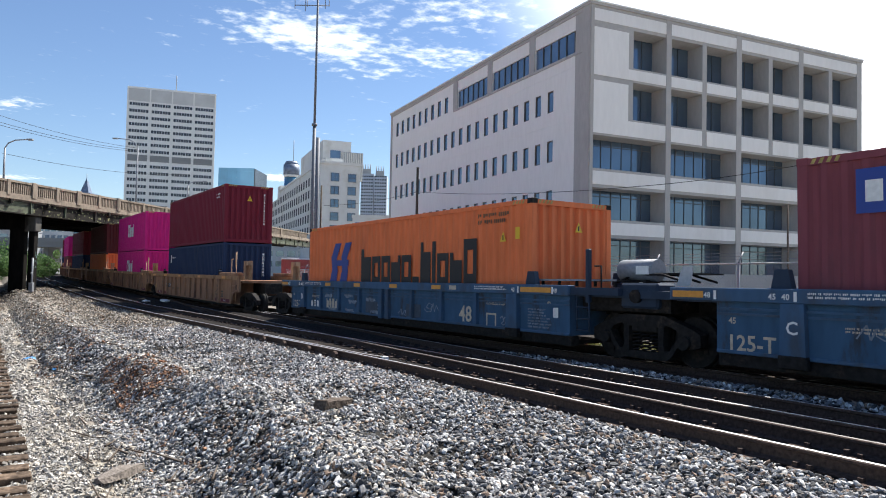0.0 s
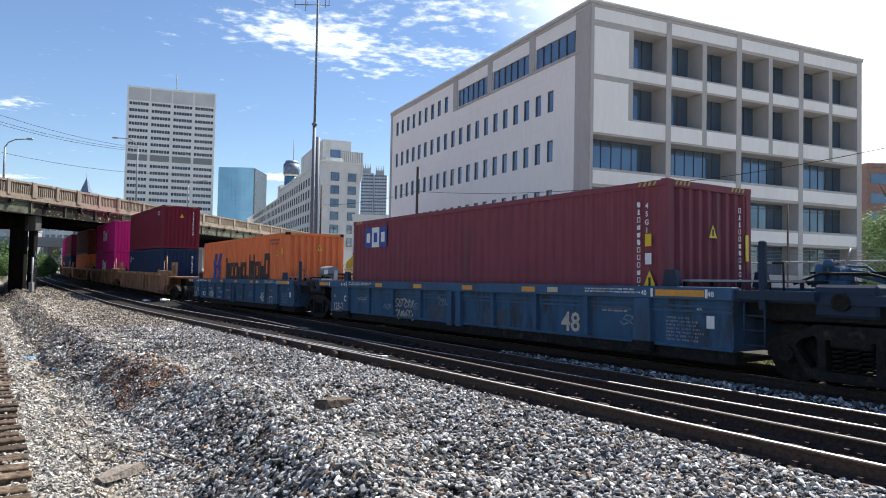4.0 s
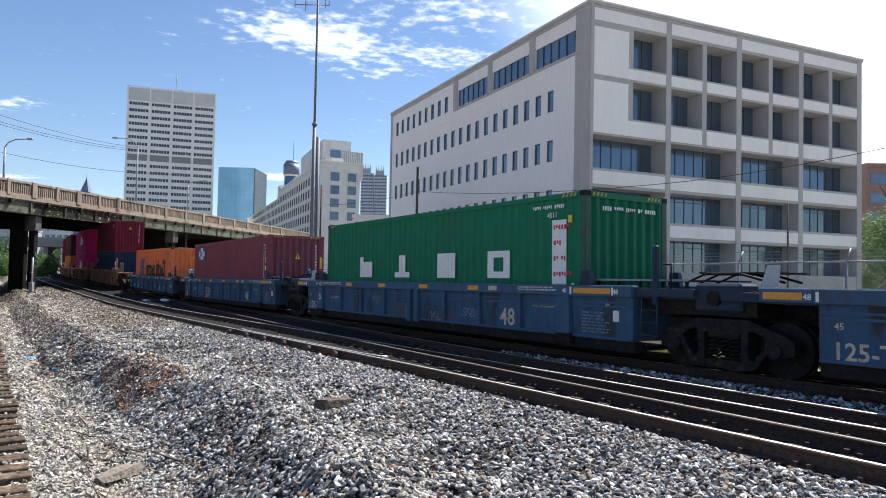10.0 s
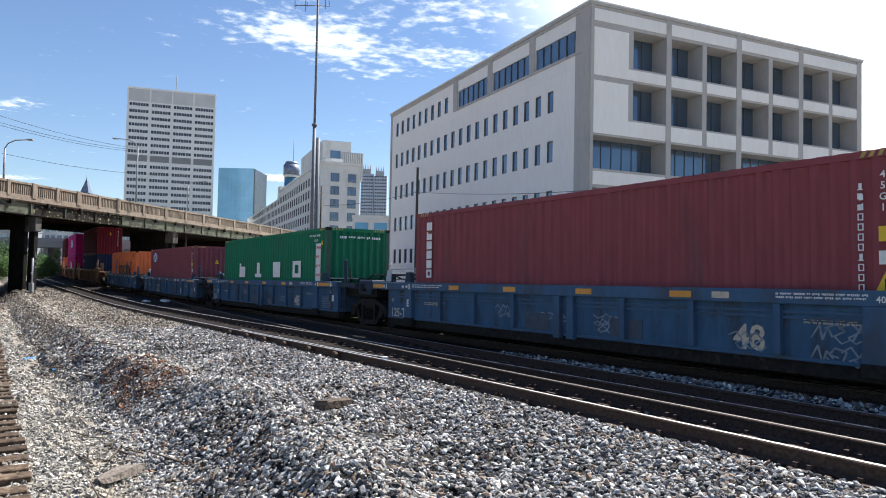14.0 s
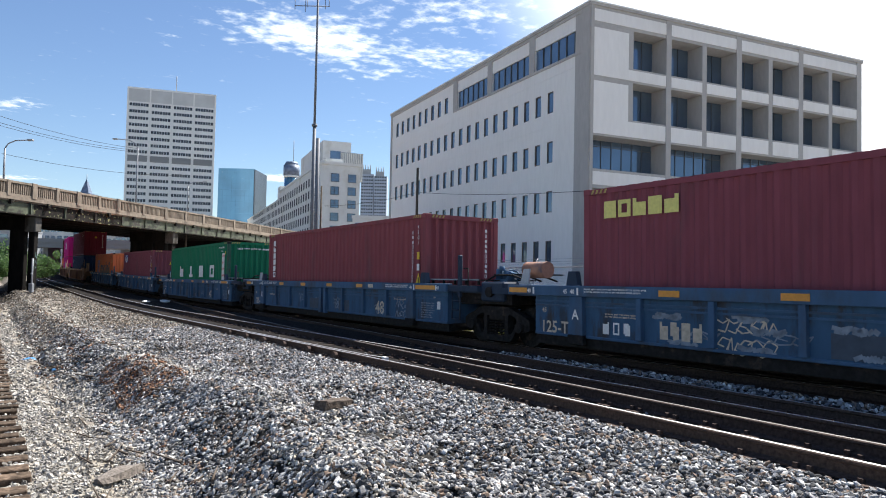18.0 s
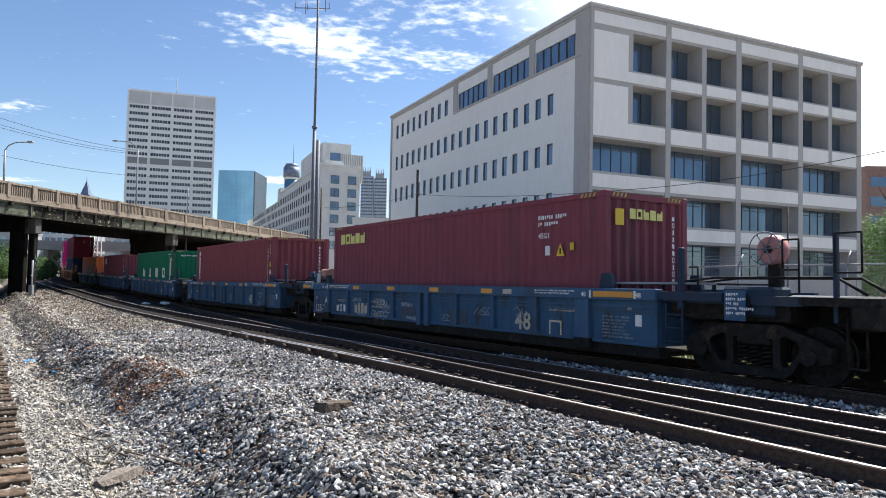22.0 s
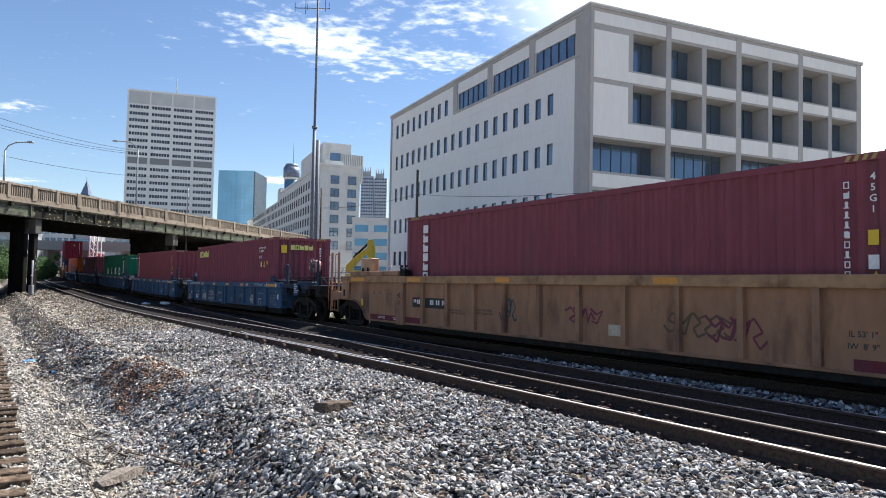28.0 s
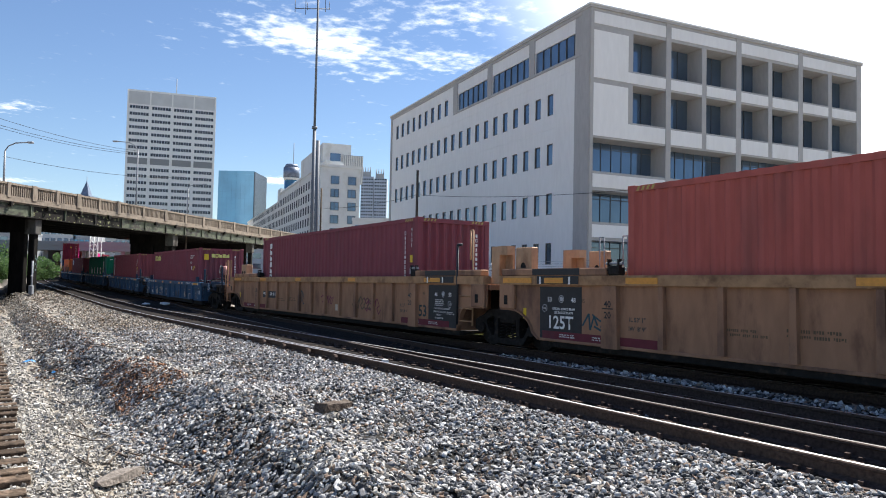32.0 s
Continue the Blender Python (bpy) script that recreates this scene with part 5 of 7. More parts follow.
def container(colour, label):
    """A 40 ft high-cube box: corrugated sides and ends, posts, rails, castings; its base centre at the origin."""
    c = thing("shipping_container", label, "shipping container", group="containers on the train")
    h, hw = CL / 2, CW / 2
    turn = Matrix.Rotation(math.pi, 4, "Z")
    sp = part("side_panel", corrugated(CL - .30, CH - .28, .278, .036), colour, c)
    sp.matrix_basis = Matrix.Translation((-(h - .15), hw - .012, .16))
    clone(sp, turn @ sp.matrix_basis)
    ep = part("end_panel", corrugated(CW - .30, CH - .30, .27, .06), colour, c)
    ep.matrix_basis = Matrix.Translation((h - .02, hw - .15, .16)) @ Matrix.Rotation(-math.pi / 2, 4, "Z")
    clone(ep, turn @ ep.matrix_basis)
    for nm, b in (("top_rail", bm_box(-h + .16, hw - .07, CH - .12, h - .16, hw, CH - .02)), ("bottom_rail", bm_box(-h + .16, hw - .06, .02, h - .16, hw, .16)),
                  ("top_rail", bm_box(h - .12, -hw + .16, CH - .14, h, hw - .16, CH - .02)), ("bottom_rail", bm_box(h - .12, -hw + .16, .02, h, hw - .16, .18))):
        clone(part(nm, b, colour, c), turn)
    bm = bm_box(-h + .1, -hw + .05, CH - .09, h - .1, hw - .05, CH - .03)
    for i in range(42):
        x = -h + .35 + i * (CL - .7) / 41
        box(bm, x - .07, -hw + .03, CH - .03, x + .07, hw - .03, CH - .010)
    part("roof", bm, colour, c)
    part("floor", bm_box(-h + .1, -hw + .05, .05, h - .1, hw - .05, .15), "steel_dark", c)
    post = cast = None
    for sx in (1, -1):
        for sy in (1, -1):
            m = Matrix.Translation(((h - .08) * sx, (hw - .08) * sy, 0))
            if post is None:
                post = part("corner_post", bm_box(-.08, -.08, .1, .08, .08, CH - .1, bevel=.012), "post_dark" if colour == "green" else colour, c)
                post.matrix_basis = m
                cast = part("corner_casting", bm_box(-.085, -.085, -.06, .085, .085, .06, bevel=.01), "steel_dark" if colour in ("green", "orange") else colour, c)
                cast.matrix_basis = m @ Matrix.Translation((0, 0, .06))
            else:
                clone(post, m)
                clone(cast, m @ Matrix.Translation((0, 0, .06)))
            clone(cast, m @ Matrix.Translation((0, 0, CH - .06)))
    return c


def patch(parent, x, z, w, h, mat, end=False, name="marking", label="", corners=0.0):
    """A flat marking, its top left corner (as one reads it) at x, z on the near side, or at y = x on the rear end."""
    bm = bm_box(0, -h, 0, w, 0, .004)
    ob = part(name, bm, mat, parent, label)
    ob.matrix_basis = end_face(-CL / 2 - .003, x, z) if end else near_face(x, NEARY, z)
    return ob


def stripes(c):
    """Dull yellow warning hatching at the top corners."""
    for i in range(8):
        u, near = (i % 4) * .11, i < 4
        for far in (0, 1):
            bm = bmesh.new()
            bm.faces.new([bm.verts.new(q) for q in ((u, -.075, .003), (u + .055, -.075, .003), (u + .095, 0, .003), (u + .04, 0, .003))])
            o = part("warning_stripe", bm, "hatch", c)
            if near:
                o.matrix_basis = near_face(-CL / 2 + .66 if far else CL / 2 - .20, NEARY, CH - .03)
            else:
                o.matrix_basis = end_face(-CL / 2 - .004, CW / 2 - .18 if far else -CW / 2 + .64, CH - .03)


def serial(c, x, z, w=1.0, h=.30, rows=2, mat="white", seed=1):
    bars(c, near_face(x, NEARY, z), rows, w, h, mat, "serial_print", seed)


MASKS = {"ring": ("###", "#.#", "###"), "block": ("###", "###", "###"), "comb": ("#..", "###", "###"), "peak": (".#.", ".#.", "###"), "notch": ("..#", "###", "###"),
         "bar": ("#",), "slab": ("###", "###"), "hook": ("##.", "###", ".##")}


def block_mesh(mask, w, h):
    """A flat plain shape of joined cells, w wide and h high, from its lower left corner."""
    rows = MASKS[mask]
    bm = bmesh.new()
    nr, nc = len(rows), len(rows[0])
    u, v = (.28, .24) if w > .15 else (.22, .15)
    cut = [0, u, 1 - u, 1] if nc == 3 else [0, 1]
    vcut = {1: [0, 1], 2: [0, .5, 1], 3: [0, v, 1 - v, 1]}[nr]
    grid = {}
    for r in range(nr + 1):
        for k in range(nc + 1):
            grid[r, k] = bm.verts.new((cut[k] * w, h * (1 - vcut[r]), .004))
    for r in range(nr):
        for k in range(nc):
            if rows[r][k] == "#":
                bm.faces.new((grid[r + 1, k], grid[r + 1, k + 1], grid[r, k + 1], grid[r, k]))
    bmesh.ops.delete(bm, geom=[v for v in bm.verts if not v.link_faces], context="VERTS")
    return bm


def upright(c, x, z, n, w, h, mat="white", end=False, seed=3, name="lettering_bar"):
    """A column of n plain blocks, the shape of an upright line of writing."""
    rg = random.Random(seed)
    tall = .84 if w > .15 else .70
    for i in range(n):
        ob = part(name, block_mesh(rg.choice(("block", "ring", "slab", "comb") if w > .15 else ("ring", "hook", "peak", "notch", "ring")), w, h / n * tall), mat, c)
        zz = z - h * (i + tall) / n
        ob.matrix_basis = end_face(-CL / 2 - .003, x, zz) if end else near_face(x, NEARY, zz)


def stacked(c, text, x, z, h, end=False):
    """A short code read downwards, one upright character over the next."""
    for i, ch in enumerate(text):
        words(ch, h / len(text) * .92, "white", c, near_face(x, NEARY + .002, z - h * (i + .85) / len(text)), align="CENTER")


def blocks(c, x, z, shapes, h, mat, gap, name, label, end=False):
    """A row of plain blocks for a name that is not lettered: (width, shape[, height])."""
    u = 0
    for w, mask, *tall in shapes:
        ob = part(name, block_mesh(mask, w, h * (tall[0] if tall else 1)), mat, c, label)
        ob.matrix_basis = end_face(-CL / 2 - .003, x - u, z) if end else near_face(x - u, NEARY, z)
        u += w + gap


def triangle(c, x, z, size, end=False):
    bm = bmesh.new()
    bm.faces.new([bm.verts.new(v) for v in ((0, 0, .004), (size, 0, .004), (size / 2, size * 1.05, .004))])
    o = part("warning_sign", bm, "yellow_mark", c, "yellow triangular warning sign")
    o.matrix_basis = end_face(-CL / 2 - .004, x, z) if end else near_face(x, NEARY, z)
    bm = bm_box(size * .42, size * .15, .005, size * .58, size * .65, .007)
    q = part("sign_mark", bm, "black", o)


# ---- cars ----
SETS = []


def wheelset(parent, x):
    bm = bmesh.new()
    for s in (1, -1):
        rod(bm, (0, s * .70, 0), (0, s * .83, 0), .43, 28)
        rod(bm, (0, s * .66, 0), (0, s * .70, 0), .455, 28)
        for k in range(5):
            a = k * 2 * math.pi / 5
            rod(bm, (.26 * math.cos(a), s * .82, .26 * math.sin(a)), (.26 * math.cos(a), s * .845, .26 * math.sin(a)), .05, 6)
    rod(bm, (0, -1.05, 0), (0, 1.05, 0), .075, 10)
    w = part("wheelset", bm, "steel_dark", parent)
    w.matrix_basis = Matrix.Translation((x, 0, .43))
    SETS.append((w, x))
    return w


def coil(x, y, z0, z1, r=.07, turns=5):
    """A coil spring as one bent rod."""
    bm = bmesh.new()
    n = turns * 8
    pts = [Vector((x + r * math.cos(i * math.pi / 4), y + r * math.sin(i * math.pi / 4), z0 + (z1 - z0) * i / n)) for i in range(n + 1)]
    rings = []
    for p in pts:
        d = Vector((p.x - x, p.y - y, 0)).normalized()
        rings.append([bm.verts.new(p + d * a + Vector((0, 0, b))) for a, b in ((.016, 0), (0, .016), (-.016, 0), (0, -.016))])
    for a, b in zip(rings, rings[1:]):
        for i in range(4):
            bm.faces.new((a[i], b[i], b[(i + 1) % 4], a[(i + 1) % 4]))
    return bm


def cast_frame(x, hb, y0, y1):
    """One cast side frame: a bow between the axle boxes with two rounded windows and an opening for the springs."""
    half = [(hb + .30, .38), (hb + .30, .58), (hb + .16, .66), (hb - .26, .80), (.46, .87)]
    foot = [(.50, .09), (.60, .15), (hb - .10, .42), (hb + .02, .35), (hb + .16, .33)]
    outer = [(u, v) for u, v in half] + [(-u, v) for u, v in half[::-1]] + [(-u, v) for u, v in foot[::-1]] + foot
    window = [(.45, .67), (.50, .71), (.70, .64), (.76, .56), (.70, .44), (.55, .25), (.47, .26), (.44, .34)]
    loops = [outer, window, [(-u, v) for u, v in window], [(-.33, .22), (.33, .22), (.33, .66), (-.33, .66)]]
    bm = bmesh.new()
    edges = []
    for lp in loops:
        vs = [bm.verts.new((x + u, y0, v)) for u, v in lp]
        edges += [bm.edges.new((vs[i], vs[(i + 1) % len(vs)])) for i in range(len(vs))]
    bmesh.ops.triangle_fill(bm, use_beauty=True, edges=edges)
    out = bmesh.ops.extrude_face_region(bm, geom=bm.faces[:])
    bmesh.ops.translate(bm, vec=(0, y1 - y0, 0), verts=[v for v in out["geom"] if isinstance(v, bmesh.types.BMVert)])
    bmesh.ops.recalc_face_normals(bm, faces=bm.faces[:])
    return bm


def truck(car, x, base=1.78):
    """A two-axle freight truck under a car at x."""
    t = part("truck", bm_box(x - .29, -1.10, .55, x + .29, 1.10, .74, bevel=.03), "steel_dark", car, "grimy two-axle freight truck")
    hb = base / 2
    for s in (1, -1):
        y0, y1 = (.93, 1.12) if s > 0 else (-1.12, -.93)
        bm = cast_frame(x, hb, y0, y1)
        part("side_frame", bm, "steel_dark", t)
        for k in range(3):
            xx = x - .20 + k * .20
            part("spring", coil(xx, s * 1.02, .23, .56, .085), "steel_dark", t)
        for e in (-1, 1):
            part("bearing_cap", bm_rod((x + e * hb, s * 1.08, .43), (x + e * hb, s * 1.19, .43), .12, 12), "steel_dark", t)
            part("brake_shoe", bm_box(x + e * (hb - .52), s * .76 - .05, .30, x + e * (hb - .46), s * .76 + .05, .62), "steel_dark", t)
    part("brake_beam", bm_rod((x - hb + .5, -.8, .38), (x - hb + .5, .8, .38), .035, 6), "steel_dark", t)
    for e in (-1, 1):
        wheelset(t, x + e * hb)
    return t


def sided(s, y0, y1):
    return (y0, y1) if s > 0 else (-y1, -y0)


def car_shell(name, colour, label, x0, x1, chord, side_top, ribs, bottom=.39, wide=(), stout=()):
    """The well of a car between x0 and x1 with ribbed sides and a top chord; its base at rail height."""
    c = thing(name, label, "rail car", group="well cars of the train")
    for s in (1, -1):
        ya, yb = sided(s, 1.36, 1.40)
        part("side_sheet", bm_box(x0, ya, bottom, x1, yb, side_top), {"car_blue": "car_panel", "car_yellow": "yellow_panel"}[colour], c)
        ya, yb = sided(s, 1.28, 1.49)
        part("top_chord", bm_box(x0 - .03, ya, side_top, x1 + .03, yb, chord, bevel=.012), "chord_yellow" if colour == "car_yellow" else colour, c)
        ya, yb = sided(s, 1.30, 1.425)
        part("sheet_edge", bm_box(x0, ya, bottom - .01, x1, yb, bottom + .045, bevel=.01), colour, c)
        ya, yb = sided(s, 1.16, 1.36)
        part("bottom_chord", bm_box(x0, ya, .19, x1, yb, bottom - .01), "steel_dark", c, "grimy black bottom chord")
        ya, yb = sided(s, 1.40, 1.43)
        for z in (.09, .17) if colour == "car_blue" else ():
            part("stiffener", bm_box(x0 + .02, ya, side_top - z - .035, x1 - .02, yb, side_top - z), colour, c)
        for r in ribs:
            w = .17 if r in wide else .085 if r in stout else .05
            ya, yb = sided(s, 1.40, 1.488 if r not in wide + stout else 1.50)
            bm = bmesh.new()
            prism(bm, [(r - w * 1.15, bottom - (.02 if r in wide else .05 if r in stout else -.06)), (r + w * 1.15, bottom - (.02 if r in wide else .05 if r in stout else -.06)), (r + w, side_top), (r - w, side_top)], ya, yb, "y")
            bmesh.ops.recalc_face_normals(bm, faces=bm.faces[:])
            part("rib", bm, colour, c)
    part("well_floor", bm_box(x0 + .1, -1.16, .20, x1 - .1, 1.16, .28), "steel_dark", c)
    for x in (x0, x1 - .06):
        part("bulkhead", bm_box(x, -1.36, bottom, x + .06, 1.36, side_top), colour, c)
    return c


def chord_mark(c, x, z, w, h, mat="amber", y=1.4945, name="reflector", label="amber reflector strip"):
    ob = part(name, bm_box(0, -h, 0, w, 0, .006), mat, c, label)
    ob.matrix_basis = near_face(x, y, z)
    return ob


def side_text(c, text, x, z, size, mat="white", y=1.403, bold=0.0, wide=1.0, align="CENTER"):
    return words(text, size, mat, c, near_face(x, y, z), align=align, wide=wide, bold=bold)


def grab(c, pts, r=.016, mat="steel_dark", name="grab_iron"):
    return part(name, bm_path(pts, r), mat, c)


SWIRLS = [[(-.3, .2), (.3, .95), (.5, .1), (.9, .8), (1.3, .3)], [(-.2, .7), (.5, 1), (1.1, .55), (.4, .3), (.9, 0), (1.4, .2)],
          [(-.3, .4), (.2, .1), (.9, .25), (1.2, .8), (.5, .95), (.1, .6), (.7, .45)], [(-.2, .95), (.6, .6), (1.2, .9), (.7, .1), (0, .25)]]


def strokes(rg, rows, per, w, h, fat=1.0):
    """Scrawled spray paint: rows of loose bent strokes, from the lower left corner."""
    bm = bmesh.new()
    cw, ch = w / per, h / rows
    for r in range(rows):
        for k in range(per):
            pts = [Vector((cw * (k + u + rg.uniform(-.08, .08)), ch * (r + v * .85 + rg.uniform(-.06, .06)), 0)) for u, v in rg.choice(SWIRLS)]
            for a, b in zip(pts, pts[1:]):
                d = (b - a).normalized() * rg.uniform(.009, .015) * fat
                q = Vector((-d.y, d.x, 0))
                z = Vector((0, 0, .0002 * rg.randrange(12)))
                bm.faces.new([bm.verts.new(v + z) for v in (a - q, b - q, b + q, a + q)])
    return bm


def blue_car(letter, gear, front_truck=False, rear_end=False, scrawl=0, marks=False):
    """A unit of the blue car set. Origin under the container's middle; the well runs 1.35 m past its rear and 1.2 m past its front."""
    x0, x1 = -7.45, 7.29
    ribs = [-5.75, -4.4, -2.95, -1.5, -.19, .19, 1.6, 3.05, 4.5, 6.03]
    c = car_shell("blue_well_car", "car_blue", "weathered blue articulated well car with marked ribbed sides", x0, x1, 1.38, 1.17, ribs, wide=(-5.75, 6.03), stout=(-.19, .19))
    for s in (1, -1):
        ya, yb = sided(s, 1.28, 1.49)
        part("top_chord", bm_box(x1 + .03, ya, 1.18, 8.12, yb, 1.38, bevel=.012), "car_blue", c)
    # marks on the chord
    for x, w in ((8.05, .58), (-4.9, .95), (4.05, .42), (1.9, .42), (-.35, .42), (-2.55, .42)):
        if x < -4:
            x, w = -6.05, .95
        chord_mark(c, x, 1.325, w, .105)
    for x, t in ((7.4, "48"), (6.32, "45"), (6.12, "40"), (-5.80, "40"), (-7.12, "48")):
        side_text(c, t, x, 1.225, .12, y=1.497)
    for x in (7.28, 6.0, -5.95, -7.02):
        chord_mark(c, x, 1.34, .045, .14, "white", name="limit_mark", label="white limit mark")
    bars(c, near_face(5.8, 1.497, 1.33), 2, 1.6, .10, "white", seed=int(7 * len(letter)) + scrawl)
    bars(c, near_face(-4.4, 1.497, 1.33), 2, 1.3, .10, "white", seed=4 + scrawl)
    chord_mark(c, -3.35, 1.325, .30, .10, "cream", name="notice", label="pale printed notice")
    # marks on the side
    side_text(c, "125-T", 6.72, .44, .33, "cream", bold=.006)
    side_text(c, "45", 7.02, .84, .13, "cream")
    side_text(c, letter, 6.03, .74, .26, "white", y=1.503, bold=.008)
    side_text(c, "48", -3.92, .48, .52, "cream", bold=.012)
    bars(c, near_face(-6.2, 1.403, .88), 7, .62, .42, "spray_dim", seed=11 + scrawl)
    side_text(c, "45", -6.85, .98, .11, "cream")
    chord_mark(c, -6.98, .92, .14, .20, "white", 1.402, "placard", "white paper placard")
    bars(c, near_face(-4.75, 1.403, .98), 2, .75, .09, "cream", seed=21 + scrawl)
    bars(c, near_face(5.35, 1.403, .88), 2, .95, .09, "cream", seed=31 + scrawl)
    for x in (-1.15, 1.25):
        chord_mark(c, x - .0, .80, .75, .34, "car_patch", 1.402, "paint_patch", "dull repainted patch")
    if marks:
        # marks and number are plain bars
        for k, (x, w, h, s, m) in enumerate(((5.40, .15, .22, "notch", "white"), (5.15, .15, .22, "ring", "white"), (4.90, .15, .22, "hook", "white"),
                                             (4.10, .17, .30, "comb", "cream"), (3.88, .17, .30, "hook", "cream"), (3.66, .17, .30, "block", "cream"), (3.44, .17, .30, "notch", "cream"))):
            part("lettering_bar", block_mesh(s, w, h), m, c).matrix_basis = near_face(x, 1.404, .50)
        for k in range(7):
            o = tagged(part("scuff", strokes(random.Random(60 + k), 1, 3, .5, .10, 2.6), "spray_dim", c), kind="stuff")
            o.matrix_basis = near_face((4.2, 3.9, 2.7, 2.4, 2.6, 1.2, .9)[k], 1.4055 + .0005 * k, (.85, .42, .88, .70, .42, .80, .45)[k])
        bm = bmesh.new()
        for q in ((0, -.34, .36, -.30), (0, -.04, .36, 0), (0, -.30, .04, -.04), (.32, -.30, .36, -.04)):
            box(bm, q[0], q[1], 0, q[2], q[3], .003)
        o = part("stencil_frame", bm, "cream", c)
        o.matrix_basis = near_face(-4.75, 1.403, .72)
    if scrawl:
        # faded spray paint: loose strokes
        bm = strokes(random.Random(scrawl), 2, 5, .95, .62)
        o = tagged(part("spray_paint", bm, "cream" if scrawl % 2 else "spray_dim", c, "loose strokes of faded spray paint"), kind="stuff")
        o.matrix_basis = near_face(3.0 if scrawl % 2 else -4.9, 1.405, .36)
    # older tags and scuffs, half worn away
    rg = random.Random(90 + ord(letter))
    for k in range(5):
        x = rg.choice((5.2, 3.8, 2.4, .9, -.7, -2.1, -3.6, -5.2)) - rg.uniform(0, .15)
        o = tagged(part("worn_tag", strokes(rg, 1, rg.randint(2, 4), rg.uniform(.4, .8), rg.uniform(.18, .34), .9), "spray_dim", c), kind="stuff")
        o.matrix_basis = near_face(x, 1.4045 + .0004 * k, rg.uniform(.38, .75))
    for x in (-5.75, 6.03):
        part("jacking_pad", bm_box(x - .21, 1.40, .25, x + .21, 1.515, .44, bevel=.015), "steel_dark", c, "rusty dark jacking pad")
    # corner brackets that hold the box
    for x in (-6.25, 6.25):
        for y in (1.28, -1.34):
            bm = bmesh.new()
            prism(bm, [(x - .16, 1.38), (x + .16, 1.38), (x + .10, 1.66), (x - .10, 1.66)], y - .02, y + .10, "y")
            bmesh.ops.recalc_face_normals(bm, faces=bm.faces[:])
            part("corner_guide", bm, "car_blue_dark", c)
    # rear platform, post, ladder, walkway grating
    part("end_platform", bm_box(x0 - 2.45, -1.30, 1.16, x0 - .03, 1.30, 1.30), "car_blue_dark", c)
    j = part("joint_housing", bm_box(x0 - 2.0, .75, .98, x0 - 1.15, 1.25, 1.44, bevel=.04), "car_blue_dark", c, "grimy housing of the articulated joint")
    part("joint_pin", bm_rod((x0 - 1.55, 1.25, 1.2), (x0 - 1.55, 1.33, 1.2), .12, 14), "steel_dark", j)
    for s in (1, -1):
        ya, yb = sided(s, 1.30, 1.42)
        part("platform_edge", bm_box(x0 - 1.25, ya, 1.20, x0 - .03, yb, 1.34), "car_blue_dark", c)
    part("end_beam", bm_box(x0 - 2.9, -.38, .80, x0, .38, 1.16), "steel_dark", c)
    part("side_beam", bm_box(x0 - 2.2, -1.15, .92, x0 - .1, 1.15, 1.16), "steel_dark", c)
    part("grab_post", bm_box(-7.96, 1.31, 1.05, -7.86, 1.41, 2.08, bevel=.02), "car_blue_dark", c)
    grab(c, [(-8.05, 1.34, 1.75), (-8.22, 1.34, 1.75), (-8.22, 1.34, 1.2)])
    for x in (-7.62, -7.95):
        grab(c, [(x, 1.38, 1.15), (x, 1.38, .50)], .018, "car_blue_dark", "ladder_rail")
    for z in (.52, .74, .96):
        grab(c, [(-7.62, 1.38, z), (-7.95, 1.38, z)], .016, "car_blue_dark", "rung")
    w = part("walkway", bm_box(x0 - 1.0, -.6, 1.46, x0 + 1.28, 1.18, 1.49), "steel_dark", c, "dark steel grating walkway")
    part("walkway_edge", bm_box(x0 - 1.0, 1.18, 1.465, x0 + 1.28, 1.21, 1.50), "steel_grey", w)
    for k in range(5):
        part("walkway_bracket", bm_box(x0 - .95 + k * .5, 1.12, 1.36, x0 - .91 + k * .5, 1.17, 1.46), "steel_dark", w)
    # front platform
    part("end_platform", bm_box(x1 + .03, -1.15, 1.14, x1 + .95, 1.15, 1.28), "car_blue_dark", c)
    part("end_beam", bm_box(x1, -.34, .80, x1 + 1.5, .34, 1.14), "steel_dark", c)
    for k in range(3):
        grab(c, [(x0 - 2.2 + k * .2, 1.05, 1.34 - k * .07), (x0 - 1.2, 1.15 - k * .05, 1.02 - .05 * k), (x0 - .2, 1.12, .98 - .04 * k)], .014, "steel_dark", "brake_pipe")
    gear(c, x0)
    truck(c, -9.02)
    if front_truck:
        truck(c, 9.02)
    return c


def gear_tank(c, x0):
    x = x0 - .95
    part("air_tank", bm_rod((x - .42, .45, 1.68), (x + .42, .45, 1.68), .21, 18), "steel_grey", c, "grey cylindrical air tank")
    part("tank_plate", bm_box(x - .36, .655, 1.60, x - .06, .667, 1.76), "white", c)
    for e in (-.25, .25):
        part("tank_saddle", bm_box(x + e - .04, .25, 1.38, x + e + .04, .65, 1.50), "steel_dark", c)
    gear_rack(c, x0)


